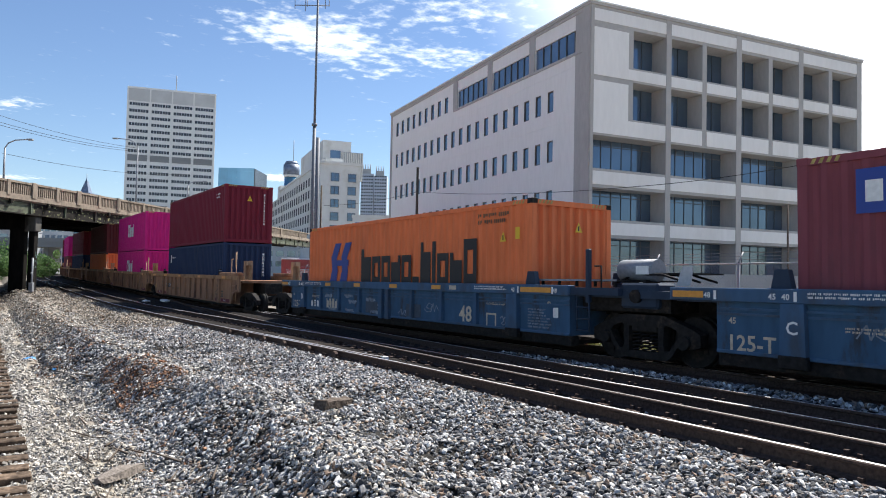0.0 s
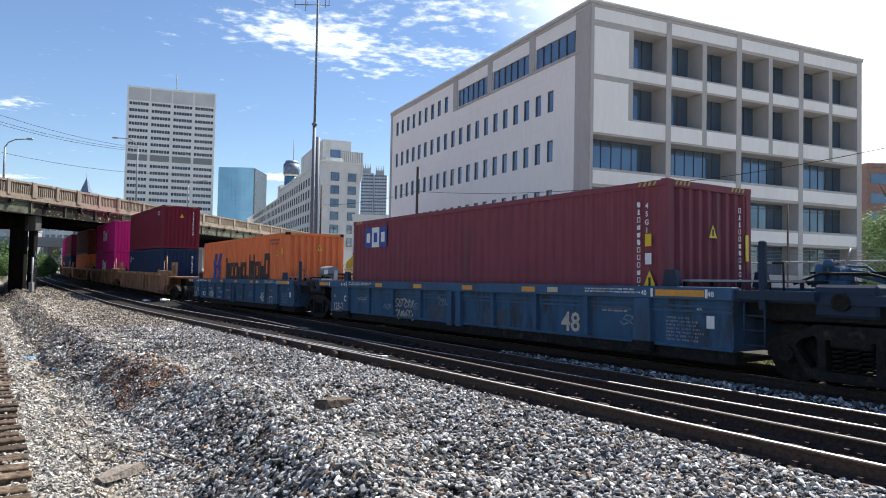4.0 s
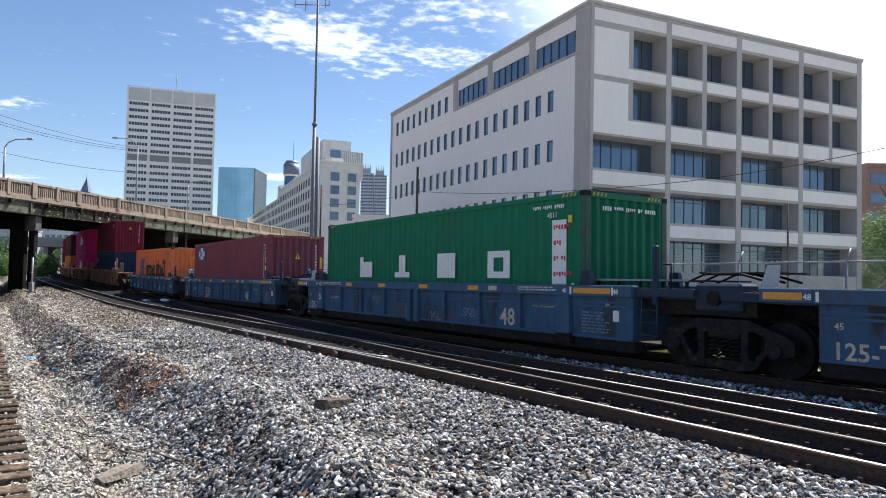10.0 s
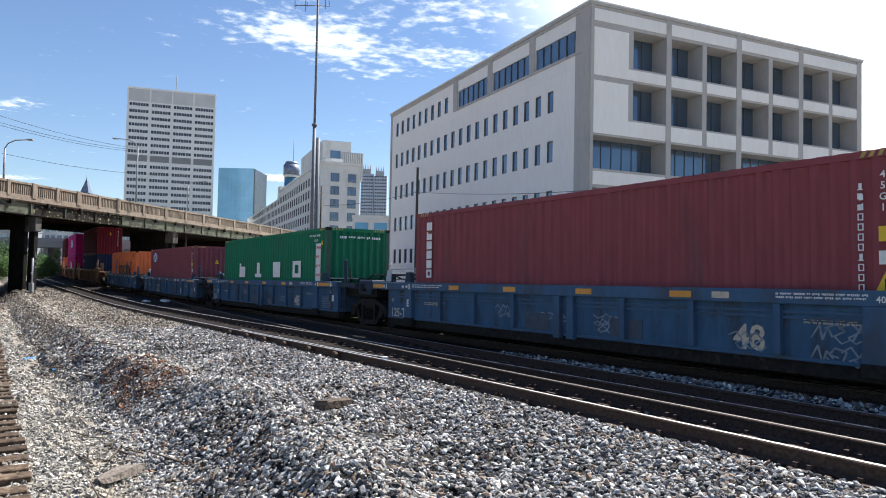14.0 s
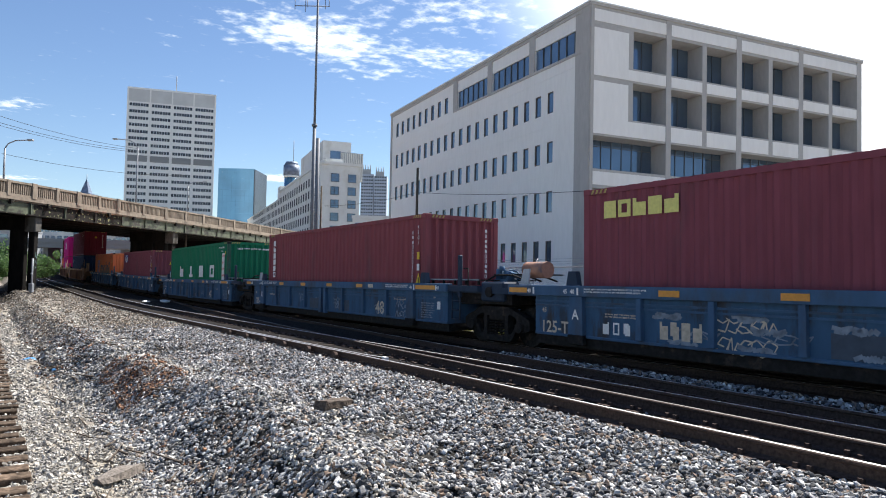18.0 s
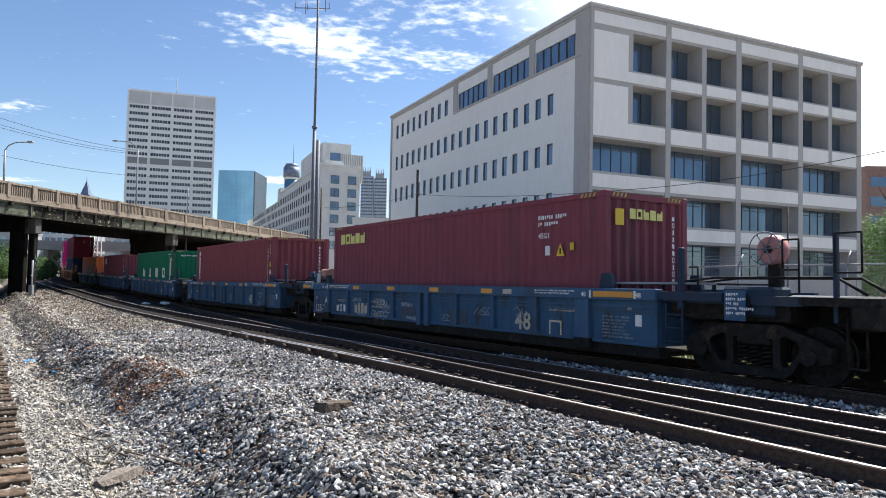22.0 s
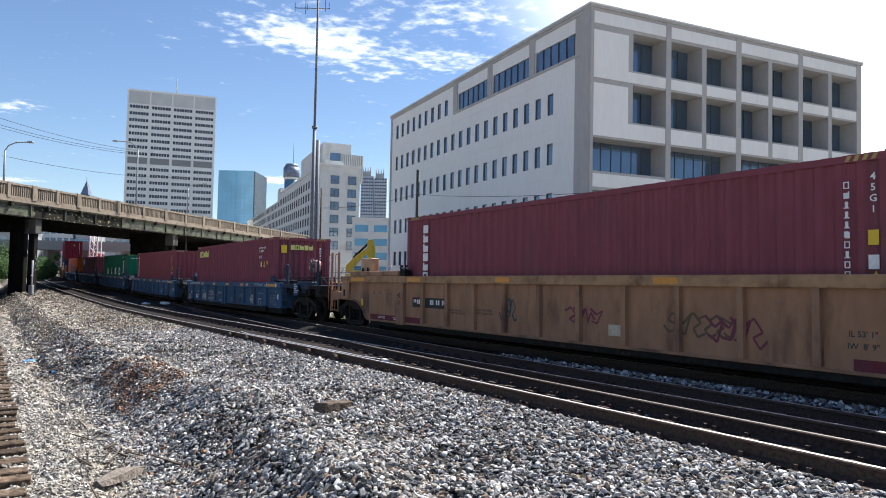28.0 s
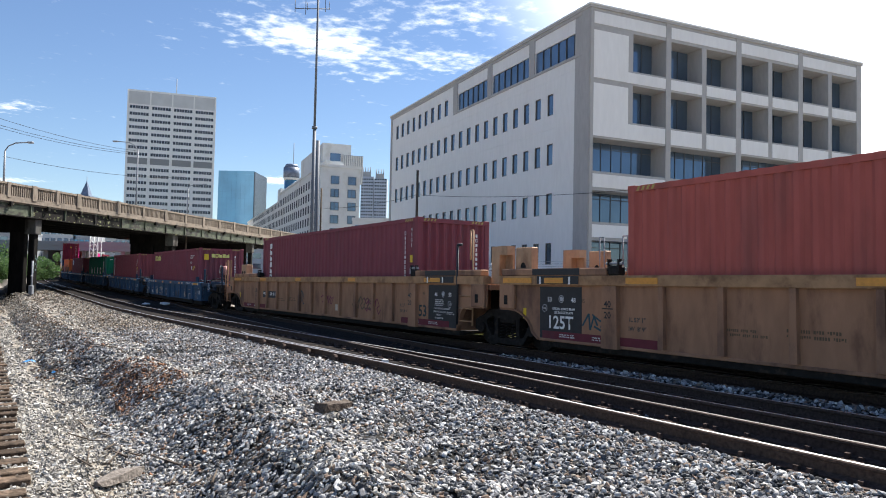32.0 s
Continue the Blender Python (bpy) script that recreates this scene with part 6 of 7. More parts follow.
def gear_rack(c, x0):
    for y in (-.3, .2, .6):
        grab(c, [(x0 - 2.1, y, 1.46), (x0 - 1.6, y + .05, 1.60), (x0 - .9, y, 1.60), (x0 - .5, y, 1.44)], .022, "steel_dark", "pipe")
    part("rack", bm_box(x0 - 2.1, -.5, 1.60, x0 - .7, .5, 1.63), "steel_dark", c)
    bm = bmesh.new()
    prism(bm, [(0, 0), (.28, 0), (.16, .34), (-.04, .34)], -.02, .02, "y")
    bmesh.ops.recalc_face_normals(bm, faces=bm.faces[:])
    o = part("guard_plate", bm, "steel_pale", c, "pale grey slanting guard plate")
    o.matrix_basis = Matrix.Translation((x0 - 2.3, .75, 1.40))


def gear_valve(c, x0, tank=False):
    x = x0 - 1.0
    bm = bmesh.new()
    for dx, dy, dz, r, h in ((0, .3, 1.42, .14, .30), (.18, .42, 1.5, .10, .26), (-.18, .38, 1.46, .11, .22), (.05, .45, 1.70, .08, .12)):
        rod(bm, (x + dx, dy, dz), (x + dx, dy, dz + h), r, 10, r * .8)
    box(bm, x - .26, .2, 1.40, x + .26, .55, 1.50)
    part("control_valve", bm, "car_blue", c, "blue brake control valve")
    for k in range(3):
        grab(c, [(x - .2, .4, 1.72 - k * .06), (x - .5, .45, 1.70 - k * .08), (x - .75, .4, 1.46)], .02, "car_blue", "pipe")
    gear_rack(c, x0)
    if tank:
        part("air_tank", bm_rod((x0 - 2.55, .4, 1.72), (x0 - 1.85, .4, 1.72), .19, 16), "rust_tank", c, "rusty cylindrical air tank")


def gear_valve_tank(c, x0):
    gear_valve(c, x0, True)


def gear_brake(c, x0):
    """The end of the set: hand brake with a spoked wheel, grab irons, coupler."""
    x = -9.1
    part("brake_stand", bm_box(x - .10, .50, 1.3, x + .10, .66, 1.9, bevel=.02), "steel_dark", c)
    h = part("brake_housing", bm_rod((x, .60, 2.02), (x, .78, 2.02), .25, 11, .21), "pink_rust", c, "faded pinkish round hand-brake housing")
    part("hub", bm_rod((x, .78, 2.02), (x, .84, 2.02), .06, 10), "steel_dark", h)
    bm = bmesh.new()
    for i in range(20):
        a, b = 2 * math.pi * i / 20, 2 * math.pi * (i + 1) / 20
        rod(bm, (.30 * math.cos(a), 0, .30 * math.sin(a)), (.30 * math.cos(b), 0, .30 * math.sin(b)), .011, 5)
    for i in range(6):
        a = 2 * math.pi * i / 6
        rod(bm, (0, -.03, 0), (.30 * math.cos(a), 0, .30 * math.sin(a)), .014, 5)
    w = part("brake_wheel", bm, "steel_mast", h, "spoked hand-brake wheel")
    w.matrix_basis = Matrix.Translation((x + .02, .86, 2.04)) @ Matrix.Scale(.86, 4)
    grab(c, [(-9.7, 1.0, 1.35), (-9.7, 1.0, 2.15), (-9.45, 1.0, 2.15), (-9.45, 1.0, 1.70), (-9.7, 1.0, 1.70)])
    grab(c, [(-10.65, 1.15, 1.65), (-10.65, 1.15, 2.2), (-10.30, 1.15, 2.2), (-10.30, 1.15, 1.65), (-10.65, 1.15, 1.65)])
    part("grab_post", bm_box(-10.33, 1.10, .95, -10.27, 1.16, 2.2), "car_blue_dark", c)
    part("end_sill", bm_box(-10.95, -1.35, .90, -10.60, 1.35, 1.18), "steel_dark", c)
    part("platform", bm_box(-10.95, -1.3, 1.18, -9.85, 1.3, 1.30), "steel_dark", c)
    part("notice_board", bm_box(-9.1, 1.40, .92, -8.75, 1.42, 1.38), "car_blue", c)
    bars(c, near_face(-8.78, 1.422, 1.34), 5, .28, .36, "white", seed=71)
    part("coupler", bm_box(-11.75, -.15, .70, -10.95, .15, .98, bevel=.04), "steel_dark", c)
    grab(c, [(-11.0, .35, .8), (-11.3, .4, .45), (-11.7, .35, .55)], .025, "steel_dark", "air_hose")
    grab(c, [(-10.75, 1.25, 1.0), (-10.75, 1.25, .35), (-10.5, 1.25, .35), (-10.5, 1.25, 1.0)], .018, "steel_dark", "sill_step")
    for y in (.2, .9):
        grab(c, [(x0 + .4, y, 1.46), (-8.2, y, 1.58), (-10.2, y, 1.58), (-10.6, y, 1.34)], .022, "steel_dark", "pipe")


def ring_mark(c, x, z, r, filled=False):
    """A round stencil on a black panel: a thin ring, with a disc inside it."""
    bm = bmesh.new()
    for a, b in ([(1, .86), (.62, 0)] if filled else [(1, .86)]):
        for i in range(20):
            u, v = 2 * math.pi * i / 20, 2 * math.pi * (i + 1) / 20
            q = [(a * r * math.cos(u), a * r * math.sin(u), 0), (a * r * math.cos(v), a * r * math.sin(v), 0)]
            q += [(b * r * math.cos(v), b * r * math.sin(v), 0), (b * r * math.cos(u), b * r * math.sin(u), 0)] if b else [(0, 0, 0)]
            bm.faces.new([bm.verts.new(w) for w in q])
    part("round_stencil", bm, "spray", c, "pale round stencil").matrix_basis = near_face(x, 1.4125, z)


def corner_latch(c, x):
    """The hinged lock that holds the box at the end of the curb."""
    o = part("corner_latch", bm_box(x - .13, 1.24, 1.62, x + .13, 1.46, 1.80, bevel=.03), "steel_dark", c, "grimy hinged corner latch")
    part("latch_pin", bm_rod((x - .2, 1.40, 1.84), (x + .2, 1.40, 1.84), .03, 8), "steel_grey", o)
    for e in (-.12, .12):
        part("latch_arm", bm_box(x + e - .02, 1.36, 1.70, x + e + .02, 1.44, 1.92), "steel_dark", o)


def arch_plate(c, xa, xb, xc, s, colour, bottom=.31, z0=.88, top=1.43):
    """The side sheet that rises over a truck in a quarter round: full depth at xa, clear of the wheels at xb, ending at xc."""
    ya, yb = sided(s, 1.36, 1.40)
    out = [(xa, bottom), (xa, top), (xc, top), (xc, z0), (xb, z0)]
    for i in range(1, 7):
        a = math.pi / 2 * i / 7
        # from the platform's edge down to the sill
        out.append((xb + (xa - xb) * math.sin(a) * .82, bottom + (z0 - bottom) * math.cos(a)))
    bm = bmesh.new()
    prism(bm, out, ya, yb, "y")
    bmesh.ops.recalc_face_normals(bm, faces=bm.faces[:])
    part("arch_sheet", bm, colour, c)
    bm = bmesh.new()
    pts = [(xc, z0)] + out[4:] + [(xa, bottom)]
    ya, yb = sided(s, 1.34, 1.47)
    prism(bm, pts + [(u, v + .03) for u, v in pts[::-1]], ya, yb, "y")
    bmesh.ops.recalc_face_normals(bm, faces=bm.faces[:])
    part("arch_flange", bm, colour, c)


def guide_ear(c, x, y, colour="car_tan", niche=False):
    """An upright box-shaped guide for the upper container: a box with an arched foot, or a post with an open niche under a lintel."""
    bm = bmesh.new()
    if niche:
        box(bm, x - .02, y - .12, 1.45, x + .27, y + .12, 2.30)
        box(bm, x - .29, y - .12, 2.10, x - .02, y + .12, 2.30)
        box(bm, x - .29, y - .12, 1.45, x - .02, y - .06, 2.10)
        part("guide_ear", bm, colour, c, "tan container guide with an open niche")
        return
    box(bm, x - .27, y - .10, 1.62, x + .27, y + .10, 2.25)
    bmesh.ops.bevel(bm, geom=bm.edges[:], offset=.02, segments=1, affect="EDGES")
    o = part("guide_ear", bm, colour, c, "tan box-shaped container guide")
    bm = bmesh.new()
    for i in range(10):
        a, b = math.pi * i / 10, math.pi * (i + 1) / 10
        bm.faces.new([bm.verts.new(q) for q in ((x, y + .104, 1.80), (x + .09 * math.cos(a), y + .104, 1.80 + .12 * math.sin(a)), (x + .09 * math.cos(b), y + .104, 1.80 + .12 * math.sin(b)))])
    bmesh.ops.recalc_face_normals(bm, faces=bm.faces[:])
    part("arch_opening", bm, "steel_dark", o)


def yellow_car(black_front=False, black_rear=False, ears_front=True, ears_rear=True, posts=False, marks=True, rear_truck=True, front_truck=False, tags=(), front_end=(9.45, 10.15, 9.85), rear_end=(-9.15, -9.5, -9.25)):
    x0, x1 = -8.33, 8.30
    n = 11
    ribs = [-6.3 + i * 12.6 / n for i in range(n + 1)]
    c = car_shell("yellow_well_car", "car_yellow", "weathered yellow well car with tall ribbed sides", x0, x1, 1.62, 1.43, ribs, .31, wide=(-6.3, ribs[-1]))
    for s in (1, -1):
        arch_plate(c, x1, front_end[0], front_end[1], s, "car_yellow")
        arch_plate(c, x0, rear_end[0], rear_end[1], s, "car_yellow")
        for xa, xb in ((x1 + .03, front_end[1]), (rear_end[1], x0 - .03)):
            ya, yb = sided(s, 1.28, 1.49)
            part("top_chord", bm_box(xa, ya, 1.43, xb, yb, 1.62), "chord_yellow", c)
        for xa, xb in ((6.4, min(9.5, front_end[1] - .05)), (max(-9.3, rear_end[1] + .05), -6.4)):
            ya, yb = sided(s, 1.22, 1.47)
            part("raised_curb", bm_box(xa, ya, 1.62, xb, yb, 1.77, bevel=.02), "car_yellow", c)
        for x in (front_end[2], rear_end[2]):
            if x is None:
                continue
            ya, yb = sided(s, 1.40, 1.50)
            part("jacking_block", bm_box(x - .25, ya, .90, x + .25, yb, 1.45, bevel=.03), "car_yellow", c)
            ya, yb = sided(s, 1.50, 1.505)
            part("jacking_slot", bm_box(x - .06, ya, 1.0, x + .06, yb, 1.2), "steel_dark", c)
    for x, w in ((min(9.4, front_end[1] - .05), .95), (5.9, .7), (-6.9, .6), (2.0, .5), (-2.4, .5)):
        chord_mark(c, x, 1.58, w, .11)
    for xa, xb in ((x1, front_end[1] - .05), (rear_end[1], x0)):
        part("end_deck", bm_box(xa, -1.3, 1.30, xb, 1.3, 1.42), "car_yellow", c)
        part("end_beam", bm_box(xa if xa > 0 else xa - .5, -.4, .82, xb + (.6 if xa > 0 else 0), .4, 1.30), "steel_dark", c)
    # maroon jacking strip along the sill
    for xa, xb in ((8.2, 5.2), (-5.6, -7.95)):
        chord_mark(c, xa, .51, xa - xb, .19, "sill_red", 1.4058, "sill_strip", "faded maroon sill strip")
        for dx in (.5, 1.4):
            bars(c, near_face(xa - dx, 1.4125, .465), 2, .42, .08, "white", seed=5)
    side_text(c, "40", 6.33, 1.04, .17, "black", y=1.503)
    side_text(c, "20", 6.33, .84, .17, "black", y=1.503)
    chord_mark(c, 6.46, 1.025, .26, .02, "black", 1.502, "rule", "")
    side_text(c, "45", 7.05, 1.10, .11, "stencil")
    if not black_front:
        side_text(c, "53", 8.0, 1.10, .13, "stencil")
        side_text(c, "48", 7.6, 1.10, .12, "stencil")
    side_text(c, "40", -6.2, 1.06, .17, "stencil_dark", y=1.503)
    side_text(c, "20", -6.2, .86, .17, "stencil_dark", y=1.503)
    if black_front:
        chord_mark(c, 8.28, 1.40, 1.20, 1.08, "black_panel", 1.402, "black_panel", "black stencil panel")
        chord_mark(c, 8.28, 1.615, 1.20, .16, "black_panel", 1.4945, "black_panel", "")
        chord_mark(c, 8.45, 1.765, 1.37, .13, "black_panel", 1.4715, "black_panel", "")
        chord_mark(c, 8.05, 1.58, .55, .11, "amber", 1.501)
        ring_mark(c, 8.13, .965, .075)
        ring_mark(c, 7.64, 1.16, .075, True)
        for x in (7.1, 6.5):
            grab(c, [(x, .9, 1.6), (x, .9, 2.38), (x - .12, .9, 2.38), (x - .12, .9, 1.6)], .014, "steel_grey")
        for x in (8.2, 7.35):
            chord_mark(c, x, 1.60, .05, .15, "white", 1.501, "limit_mark", "white limit mark")
        side_text(c, "53", 7.98, 1.10, .13, y=1.412)
        side_text(c, "48", 7.30, 1.10, .13, y=1.412)
        side_text(c, "110", 8.13, .945, .06, y=1.412)
        side_text(c, "SPECIAL BRAKE BEAM", 7.58, .94, .066, y=1.412)
        side_text(c, "SEE BADGE PLATE", 7.58, .865, .066, y=1.412)
        side_text(c, "125T", 7.68, .57, .36, y=1.412, bold=.008)
    if black_rear:
        chord_mark(c, -6.99, 1.40, 1.27, 1.08, "black_panel", 1.402, "black_panel", "black stencil panel")
        chord_mark(c, -6.99, 1.615, 1.27, .16, "black_panel", 1.4945, "black_panel", "")
        chord_mark(c, -6.90, 1.765, 1.40, .13, "black_panel", 1.4715, "black_panel", "")
        chord_mark(c, -7.2, 1.58, .45, .11, "amber", 1.501)
        ring_mark(c, -7.97, .925, .085)
        ring_mark(c, -7.68, 1.17, .075, True)
        for x in (-7.05, -7.75):
            chord_mark(c, x, 1.60, .05, .15, "white", 1.501, "limit_mark", "white limit mark")
        side_text(c, "48", -7.35, 1.12, .13, y=1.412)
        side_text(c, "53", -7.98, 1.12, .13, y=1.412)
        side_text(c, "110", -7.97, .90, .07, y=1.412)
        side_text(c, "2 INCH TREAD COND. SHOES", -7.62, .79, .055, y=1.412)
        side_text(c, "SPRG-7 OC D5 7 IC D6", -7.52, .71, .055, y=1.412)
        side_text(c, "5 IC D6-A", -7.48, .63, .055, y=1.412)
        side_text(c, "2 B-353  2 B-354", -7.5, .55, .055, y=1.412)
        bars(c, near_face(-7.3, 1.410, 1.04), 4, .42, .19, "white", seed=8)
        bars(c, near_face(-7.85, 1.410, .74), 2, .3, .08, "white", seed=9)
    side_text(c, "53", -6.70, .58, .42, "stencil_dark", bold=.01)
    side_text(c, "45", -6.75, 1.14, .11, "stencil")
    if marks:
        chord_mark(c, 5.75, 1.05, 1.75, .26, "black_panel", 1.402, "number_panel", "black number panel")
        bars(c, near_face(5.68, 1.410, 1.0), 1, .6, .20, "white", "reporting_print", 3)
        bars(c, near_face(4.85, 1.410, 1.0), 1, .8, .20, "white", "number_print", 4)
    for x in (-5.72,) if marks else (5.72, -5.72):
        side_text(c, "IL 53' 1\"", x, .80, .11, "stencil_dark")
        side_text(c, "IW  8' 9\"", x, .64, .11, "stencil_dark")
    bars(c, near_face(4.0, 1.403, .80), 2, .7, .14, "stencil", seed=14)
    bars(c, near_face(3.0, 1.403, .85), 2, .8, .16, "stencil", seed=15)
    chord_mark(c, -1.3, .72, .42, .20, "cream", 1.402, "notice", "pale stencil notice")
    part("tag_plate", bm_box(x1 + .42, 1.402, .72, x1 + .51, 1.41, .94), "yellow_mark", c)
    rg = random.Random(len(tags) + 40)
    for k, (tx, tz, tw, th, mat) in enumerate(tags):
        bm = strokes(rg, 1, max(3, round(tw / .22)), tw, th, 1.6)
        o = tagged(part("spray_tag", bm, mat, c, "scrawled spray-paint tag"), kind="stuff")
        o.matrix_basis = near_face(tx, 1.405 + .001 * k, tz)
    # ladders and posts at the ends
    if posts:
        for x in (11.4, 10.87):
            part("end_post", bm_box(x - .03, 1.20, .45, x + .03, 1.27, 2.43, bevel=.012), "car_yellow", c)
            grab(c, [(x + .12, 1.3, .5), (x + .12, 1.3, 2.35), (x, 1.25, 2.35)], .016, "car_yellow")
        for z in (.5, .85, 1.15, 1.4):
            grab(c, [(11.4, 1.27, z), (10.87, 1.27, z)], .018, "car_yellow", "rung")
        part("equipment_box", bm_box(9.5, -.95, 1.42, 10.8, .25, 1.78, bevel=.02), "steel_mast_dark", c, "dark grey equipment box on the end deck")
        part("end_sill", bm_box(10.15, -1.3, .88, 11.3, 1.3, 1.12), "car_yellow", c)
        part("coupler", bm_box(11.3, -.15, .70, 12.0, .15, .98, bevel=.04), "steel_dark", c)
        part("end_tank", bm_rod((11.25, .5, 1.33), (11.75, .5, 1.33), .14, 12), "rust_tank", c)
    grab(c, [(-8.38, 1.47, .45), (-8.38, 1.47, 2.38), (-8.5, 1.42, 2.38)], .032 if black_rear else .022, "black_panel" if black_rear else "car_tan", "ladder_rail")
    grab(c, [(-8.95, 1.42, .45), (-8.95, 1.42, 2.70), (-8.85, 1.42, 2.70), (-8.85, 1.42, 2.0)], .022, "car_tan", "ladder_rail")
    for z in (.55, .85, 1.15, 1.45):
        grab(c, [(-8.38, 1.43, z), (-8.95, 1.43, z)], .016, "car_tan", "rung")
    for x in (-6.25, 6.25):
        corner_latch(c, x)
    if ears_front:
        for y in (1.12, -1.12):
            guide_ear(c, 9.05 if not posts else 8.65, y)
    if posts:
        o = part("guide_box", bm_box(8.56, .95, 1.70, 9.20, 1.25, 2.18, bevel=.02), "car_tan", c, "tan box with two arched openings")
        for xx in (8.72, 9.04):
            bm = bmesh.new()
            bm.faces.new([bm.verts.new((xx + .10 * math.cos(a * math.pi / 8), 1.254, 1.77 + .13 * math.sin(a * math.pi / 8))) for a in range(9)])
            bmesh.ops.recalc_face_normals(bm, faces=bm.faces[:])
            part("arch_opening", bm, "steel_dark", o)
    if ears_rear:
        for y in (1.12, -1.12):
            guide_ear(c, -9.7, y, niche=True)
    if rear_truck:
        truck(c, -9.85 if rear_end[2] else -10.05)
    if front_truck:
        truck(c, 9.85)
    return c


M["car_patch"] = material("dull_blue_patch", (.05, .07, .10), .7, grain=.2, grain_scale=6)
M["spray_dim"] = material("worn_pale_spray", (.20, .24, .29), .8, grain=.4, grain_scale=7)
M["spray"] = material("white_spray_paint", (.50, .52, .55), .8, grain=.3, grain_scale=9)
M["spray_red"] = material("maroon_spray_paint", (.18, .04, .07), .8)
M["spray_teal"] = material("teal_spray_paint", (.03, .075, .09), .8)
M["steel_pale"] = material("pale_steel_plate", (.45, .46, .47), .6, grain=.1)
M["rust_tank"] = material("rusty_tank_paint", (.34, .17, .11), .7, grain=.2, grain_scale=8, stain=(.10, .11, .15), stain_scale=3)
M["pink_rust"] = material("faded_pink_paint", (.45, .20, .19), .7, grain=.2, grain_scale=9)
M["car_tan"] = material("tan_car_paint", (.46, .285, .165), .7, 0, grain=.15, grain_scale=6, stain=(.27, .145, .08), stain_scale=1.8, stain_low=.45, stain_high=.68, streak=2)
# worn car yellow in a lighter copy: sun on the chord is in the colour
M["chord_yellow"] = material("worn_yellow_chord_paint", (.40, .235, .125), .8, 0, spec=.25, grain=.15, grain_scale=6, stain=(.20, .11, .06), stain_scale=1.8, stain_low=.46, stain_high=.68)
M["sill_red"] = paint("maroon_sill_paint", (.16, .035, .045), .4)
M["stencil"] = material("faint_dark_stencil", (.13, .09, .05), .8)
M["stencil_dark"] = material("dark_teal_stencil", (.03, .05, .05), .8)
M["black_panel"] = material("black_panel_paint", (.016, .018, .022), .6, grain=.2, grain_scale=8)

# Where each thing rides in the train: metres from the rear of the orange box, and its height.
TRAIN = []


def on_train(ob, u, z=0.0):
    TRAIN.append((ob, u + CL / 2, z))
    return ob


# the orange box
c = on_train(container("orange", "orange corrugated container with a blue emblem and dark bars"), 0, FLOOR_Z)
bm = bmesh.new()
for dx in (0, .62):
    prism(bm, [(dx, .0), (dx + .42, .0), (dx + .50, .35), (dx + .42, .70), (dx + .70, 1.15), (dx + .34, 1.15), (dx + .10, .75), (dx + .16, .40)], 0, .004, "z")
box(bm, .45, .50, .004, 1.15, .66, .006)
bmesh.ops.recalc_face_normals(bm, faces=bm.faces[:])
o = part("emblem", bm, "blue_mark", c, "dark blue slanting emblem")
o.matrix_basis = near_face(4.3, NEARY, .95) @ Matrix.Diagonal((1.25, 1.15, 1, 1))
blocks(c, 1.95, .98, [(.64, "comb", 1.3), (.52, "ring"), (.52, "ring"), (.52, "notch"), (.52, "ring"), (.34, "bar", .25), (.50, "comb", 1.4), (.17, "bar", 1.4), (.52, "ring"), (.52, "comb"), (.54, "ring", 1.4)],
       .80, "black", .075, "name_bar", "dark lettering bar")
serial(c, -4.15, 2.66, .95, .30, 2, "stencil", 2)
triangle(c, -5.0, 1.98, .22)
patch(c, -5.55, 2.28, .14, .26, "yellow_mark", label="yellow height sign")
triangle(c, -.05, 2.2, .22, True)
stripes(c)
on_train(blue_car("B", gear_tank, front_truck=True, scrawl=0, marks=True), 0)

# the maroon box with the blue sign
c = on_train(container("maroon", "maroon corrugated container with a blue and white square sign"), -18.04, FLOOR_Z)
for x, m, g in ((5.28, "blue_mark", "white"), (4.82, "white", "blue_mark"), (4.36, "blue_mark", "white")):
    q = patch(c, x, 2.64, .46, .60, m, label="blue and white sign panel")
    bm = bmesh.new()
    for a in ((.12, -.45, .34, -.16),):
        box(bm, a[0], a[1], .005, a[2], a[3], .007)
    part("sign_mark", bm, g, q)
upright(c, -5.42, 2.52, 12, .075, 1.62, seed=4)
stacked(c, "45G1", -5.64, 2.52, .58)
patch(c, -5.60, 1.94, .14, .22, "yellow_mark")
patch(c, -5.60, 1.60, .14, .20, "white")
triangle(c, -5.54, .96, .32)
triangle(c, .1, 1.9, .24, True)
upright(c, -.80, 2.50, 12, .075, 1.6, end=True, seed=5)
patch(c, -1.02, 2.0, .10, .5, "yellow_mark", True)
stripes(c)
on_train(blue_car("C", gear_valve, scrawl=3), -18.04)

# the green box
c = on_train(container("green", "green corrugated container with four big white blocks of lettering"), -36.08, FLOOR_Z)
for x, sh in ((3.62, "comb"), (1.42, "peak"), (-.80, "slab"), (-2.95, "ring")):
    blocks(c, x, 1.14, [(.82, sh)], .62, "white", 0, "name_block", "big white lettering block")
q = patch(c, -5.15, 2.34, .42, 1.32, "white", name="notice_panel", label="white panel with lines of red script")
for i in range(4):
    bars(q, Matrix.Translation((.05, -.10 - i * .32, .005)), 1, .30, .16, "red_mark", "script_bars", 40 + i)
serial(c, -4.55, 2.66, 1.1, .13, 1, "white", 8)
words("4511", .15, "white", c, near_face(-5.0, NEARY + .002, 2.40))
patch(c, -5.62, 2.42, .11, .15, "yellow_mark")
upright(c, -5.72, 1.05, 4, .08, .3)
bars(c, end_face(-CL / 2 - .004, .75, 2.60), 1, 1.5, .14, "white", "serial_print", 9)
stripes(c)
on_train(blue_car("D", gear_rack, scrawl=0), -36.08)

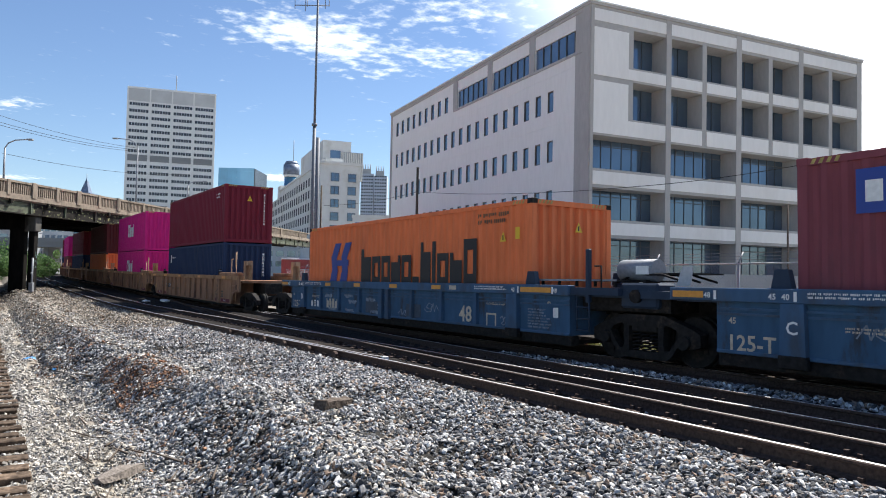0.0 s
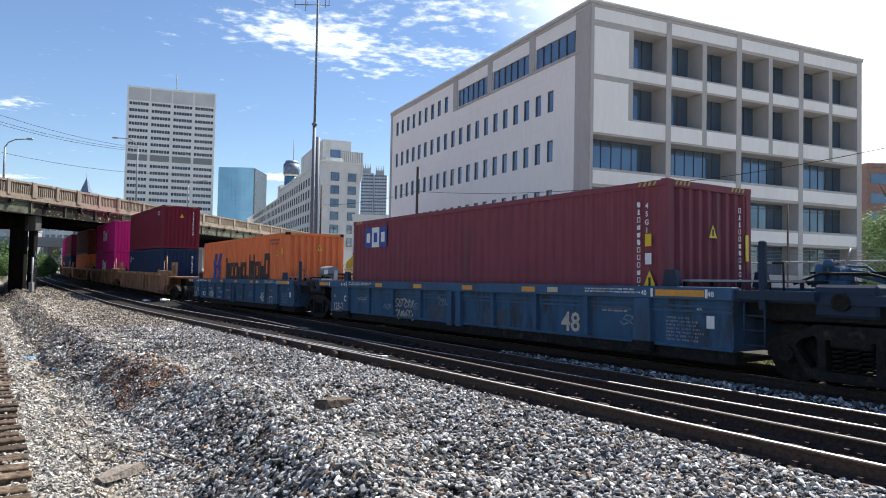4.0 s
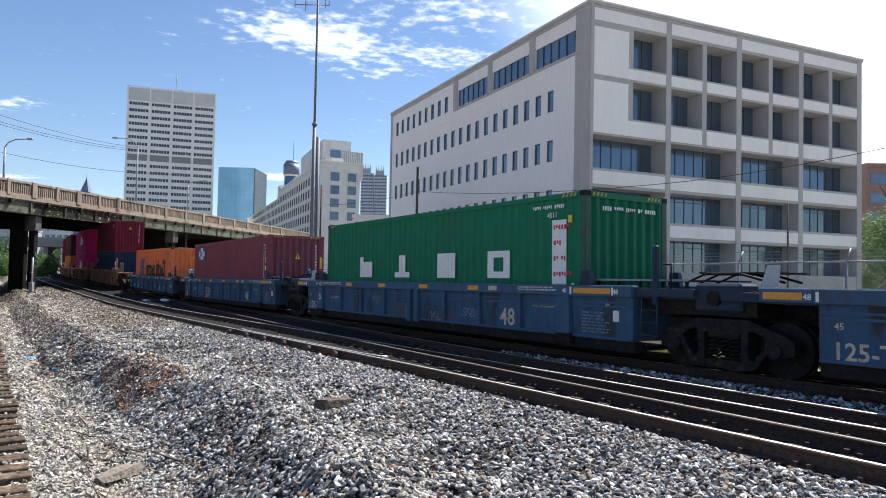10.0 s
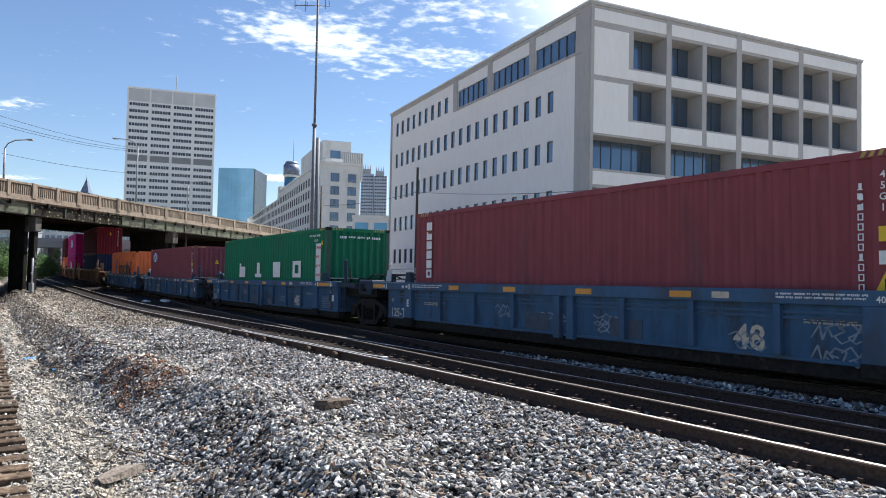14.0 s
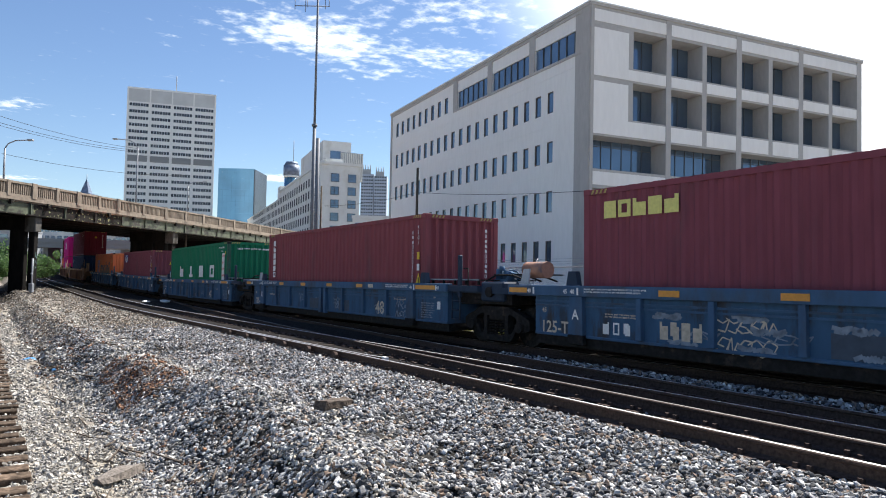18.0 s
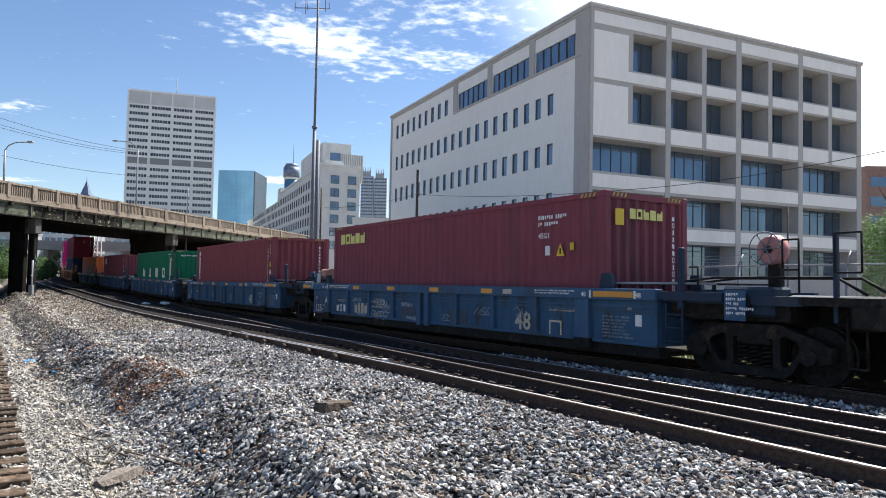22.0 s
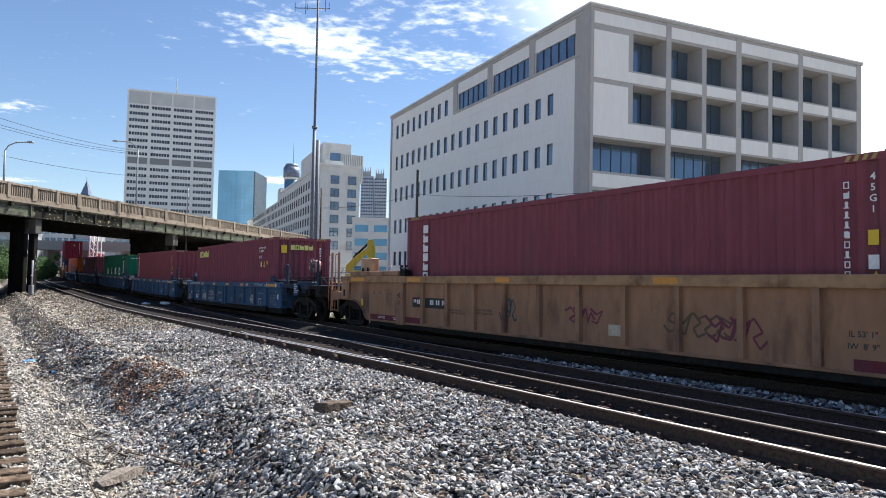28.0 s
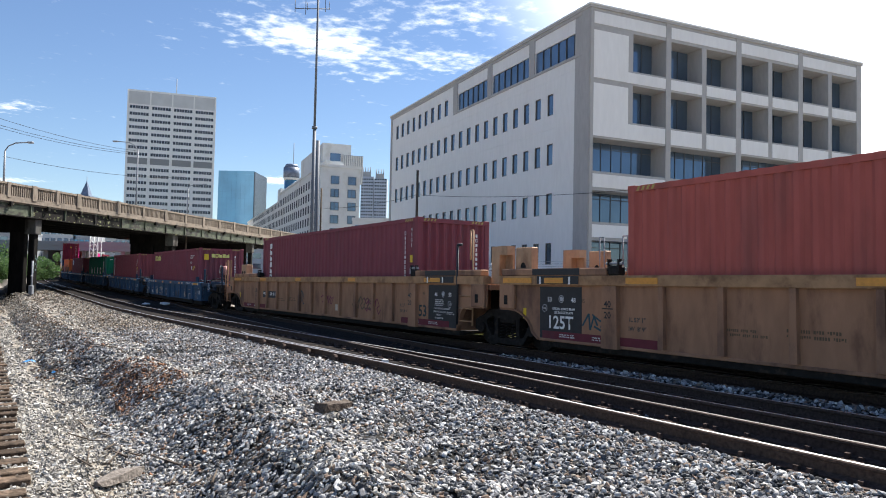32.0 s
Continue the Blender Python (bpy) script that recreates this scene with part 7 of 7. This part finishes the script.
# the red-brown box
c = on_train(container("brown_red", "red-brown corrugated container with a column of white lettering bars"), -54.12, FLOOR_Z)
upright(c, 5.55, 2.62, 6, .26, 1.5, seed=6, name="name_bar")
upright(c, -5.40, 2.45, 12, .075, 1.62, seed=7)
stacked(c, "45G1", -5.72, 2.62, .58)
patch(c, -5.66, 1.86, .13, .20, "yellow_mark")
patch(c, -5.66, 1.54, .13, .18, "white")
triangle(c, -5.60, .98, .30)
upright(c, -.75, 2.55, 12, .07, 1.7, end=True, seed=8)
stripes(c)
on_train(blue_car("E", gear_valve_tank, scrawl=2), -54.12)

# the maroon box with pale yellow lettering bars
c = on_train(container("maroon2", "maroon corrugated container with pale yellow lettering bars at its corners"), -72.16, FLOOR_Z)
TAG = ("slab", "ring", "comb", "block", "notch")
blocks(c, 5.55, 2.30, [(.30, m) for m in TAG], .32, "pale_yellow", .05, "name_bar", "pale yellow lettering bar")
blocks(c, .55, 2.38, [(.17, m) for m in TAG], .20, "pale_yellow", .03, "name_bar", "pale yellow lettering bar", True)
patch(c, .95, 2.56, .24, .32, "yellow_mark", True, label="yellow warning panel")
serial(c, -4.2, 2.52, .75, .28, 2, "white", 12)
words("45G1", .16, "white", c, near_face(-4.2, NEARY + .002, 2.04))
patch(c, -4.42, 1.88, .14, .20, "white")
triangle(c, -4.75, 1.66, .25)
patch(c, -5.15, 1.92, .11, .15, "yellow_mark")
upright(c, -.72, 2.5, 12, .07, 1.7, end=True, seed=9)
stripes(c)
on_train(blue_car("A", gear_brake, scrawl=5, marks=True), -72.16)

# the yellow cars that follow
c = on_train(container("maroon", "maroon container with upright white bars in a yellow car"), -95.0, FLOOR_Z)
upright(c, 5.25, 2.62, 6, .24, 1.50, seed=16, name="name_bar")
upright(c, -5.42, 2.52, 12, .075, 1.62, seed=17)
stacked(c, "45G1", -5.79, 2.64, .58)
patch(c, -5.72, 1.85, .13, .20, "yellow_mark")
patch(c, -5.72, 1.52, .13, .19, "white")
upright(c, -.72, 2.5, 12, .07, 1.6, end=True, seed=18)
triangle(c, -5.66, 1.0, .30)
stripes(c)
# this box is a little longer than the others
for q in c.children:
    q.matrix_basis = Matrix.Diagonal((1.026, 1, 1, 1)) @ q.matrix_basis
on_train(yellow_car(black_rear=True, ears_front=False, posts=True, front_truck=True,
                    tags=((1.9, .62, .5, .6, "spray_teal"), (-.2, .7, .9, .35, "spray_red"), (-2.6, .62, 1.3, .45, "stencil"), (-5.4, 1.45, .9, .16, "spray_red"), (-3.4, .55, .9, .5, "spray_red")), rear_end=(-8.75, -9.45, -9.2)), -95.15)
c = on_train(container("faded_red", "sun-faded red corrugated container in a yellow car"), -114.74, FLOOR_Z)
stripes(c)
on_train(yellow_car(black_front=True, marks=False, tags=((6.98, .58, .72, .40, "spray_teal"), (1.0, .5, .9, .4, "spray_red"), (-3.0, .5, 1.1, .45, "stencil")), front_end=(9.2, 9.55, 9.3)), -114.74)

# the double stacks ahead
STACKS = [(23.1, "navy", "wine"), (43.5, "magenta", "magenta"), (62.9, "orange", "black_red"), (82.3, "navy", "wine"), (101.7, "maroon", "magenta"), (121, "navy", "wine")]
NAMES = dict(navy="dark navy blue", wine="dark wine red", magenta="bright magenta", orange="orange", black_red="dark red", maroon="maroon")
for k, (u, lo, hi) in enumerate(STACKS):
    a = on_train(container(lo, NAMES[lo] + " corrugated container in the well of a yellow car"), u, FLOOR_Z)
    b = on_train(container(hi, NAMES[hi] + " corrugated container stacked on another"), u, FLOOR_Z + CH + .02)
    if k == 0:
        patch(a, 5.4, 2.45, .2, .5, "white")
        serial(a, 5.0, 2.3, .7, .16, 1, "white", 3)
        upright(a, -.75, 2.4, 8, .1, 1.2, end=True)
        upright(b, -.75, 2.5, 12, .07, 1.6, end=True)
        triangle(b, .1, 2.1, .26, True)
        serial(b, -4.6, 2.5, .5, .3, 2, "white", 6)
    if hi == "magenta" and k == 1:
        for q in (a, b):
            blocks(q, 1.2, 1.15, [(.75, "ring"), (.75, "comb"), (.7, "notch")], 1.0, "white", .14, "name_bar", "big white lettering bar")
    stripes(b)
    on_train(yellow_car(rear_truck=True, marks=k == 0, ears_front=False), u)


def motions():
    """All that moves: the cars, the boxes on them, and their wheels."""
    times = [i * .5 for i in range(65)]
    for ob, u, z in TRAIN:
        walk(ob, [(t, on_rail(run(t) + u) @ Matrix.Translation((0, 0, z))) for t in times])
    # wheels roll with the way run; keyed often enough that no turn is lost
    ticks = [i * .17 for i in range(188)] + [32.0]
    d0 = run(0)
    for w, x in SETS:
        walk(w, [(t, Matrix.Translation((x, 0, .43)) @ Matrix.Rotation((run(t) - d0) / .43, 4, "Y")) for t in ticks])


motions()
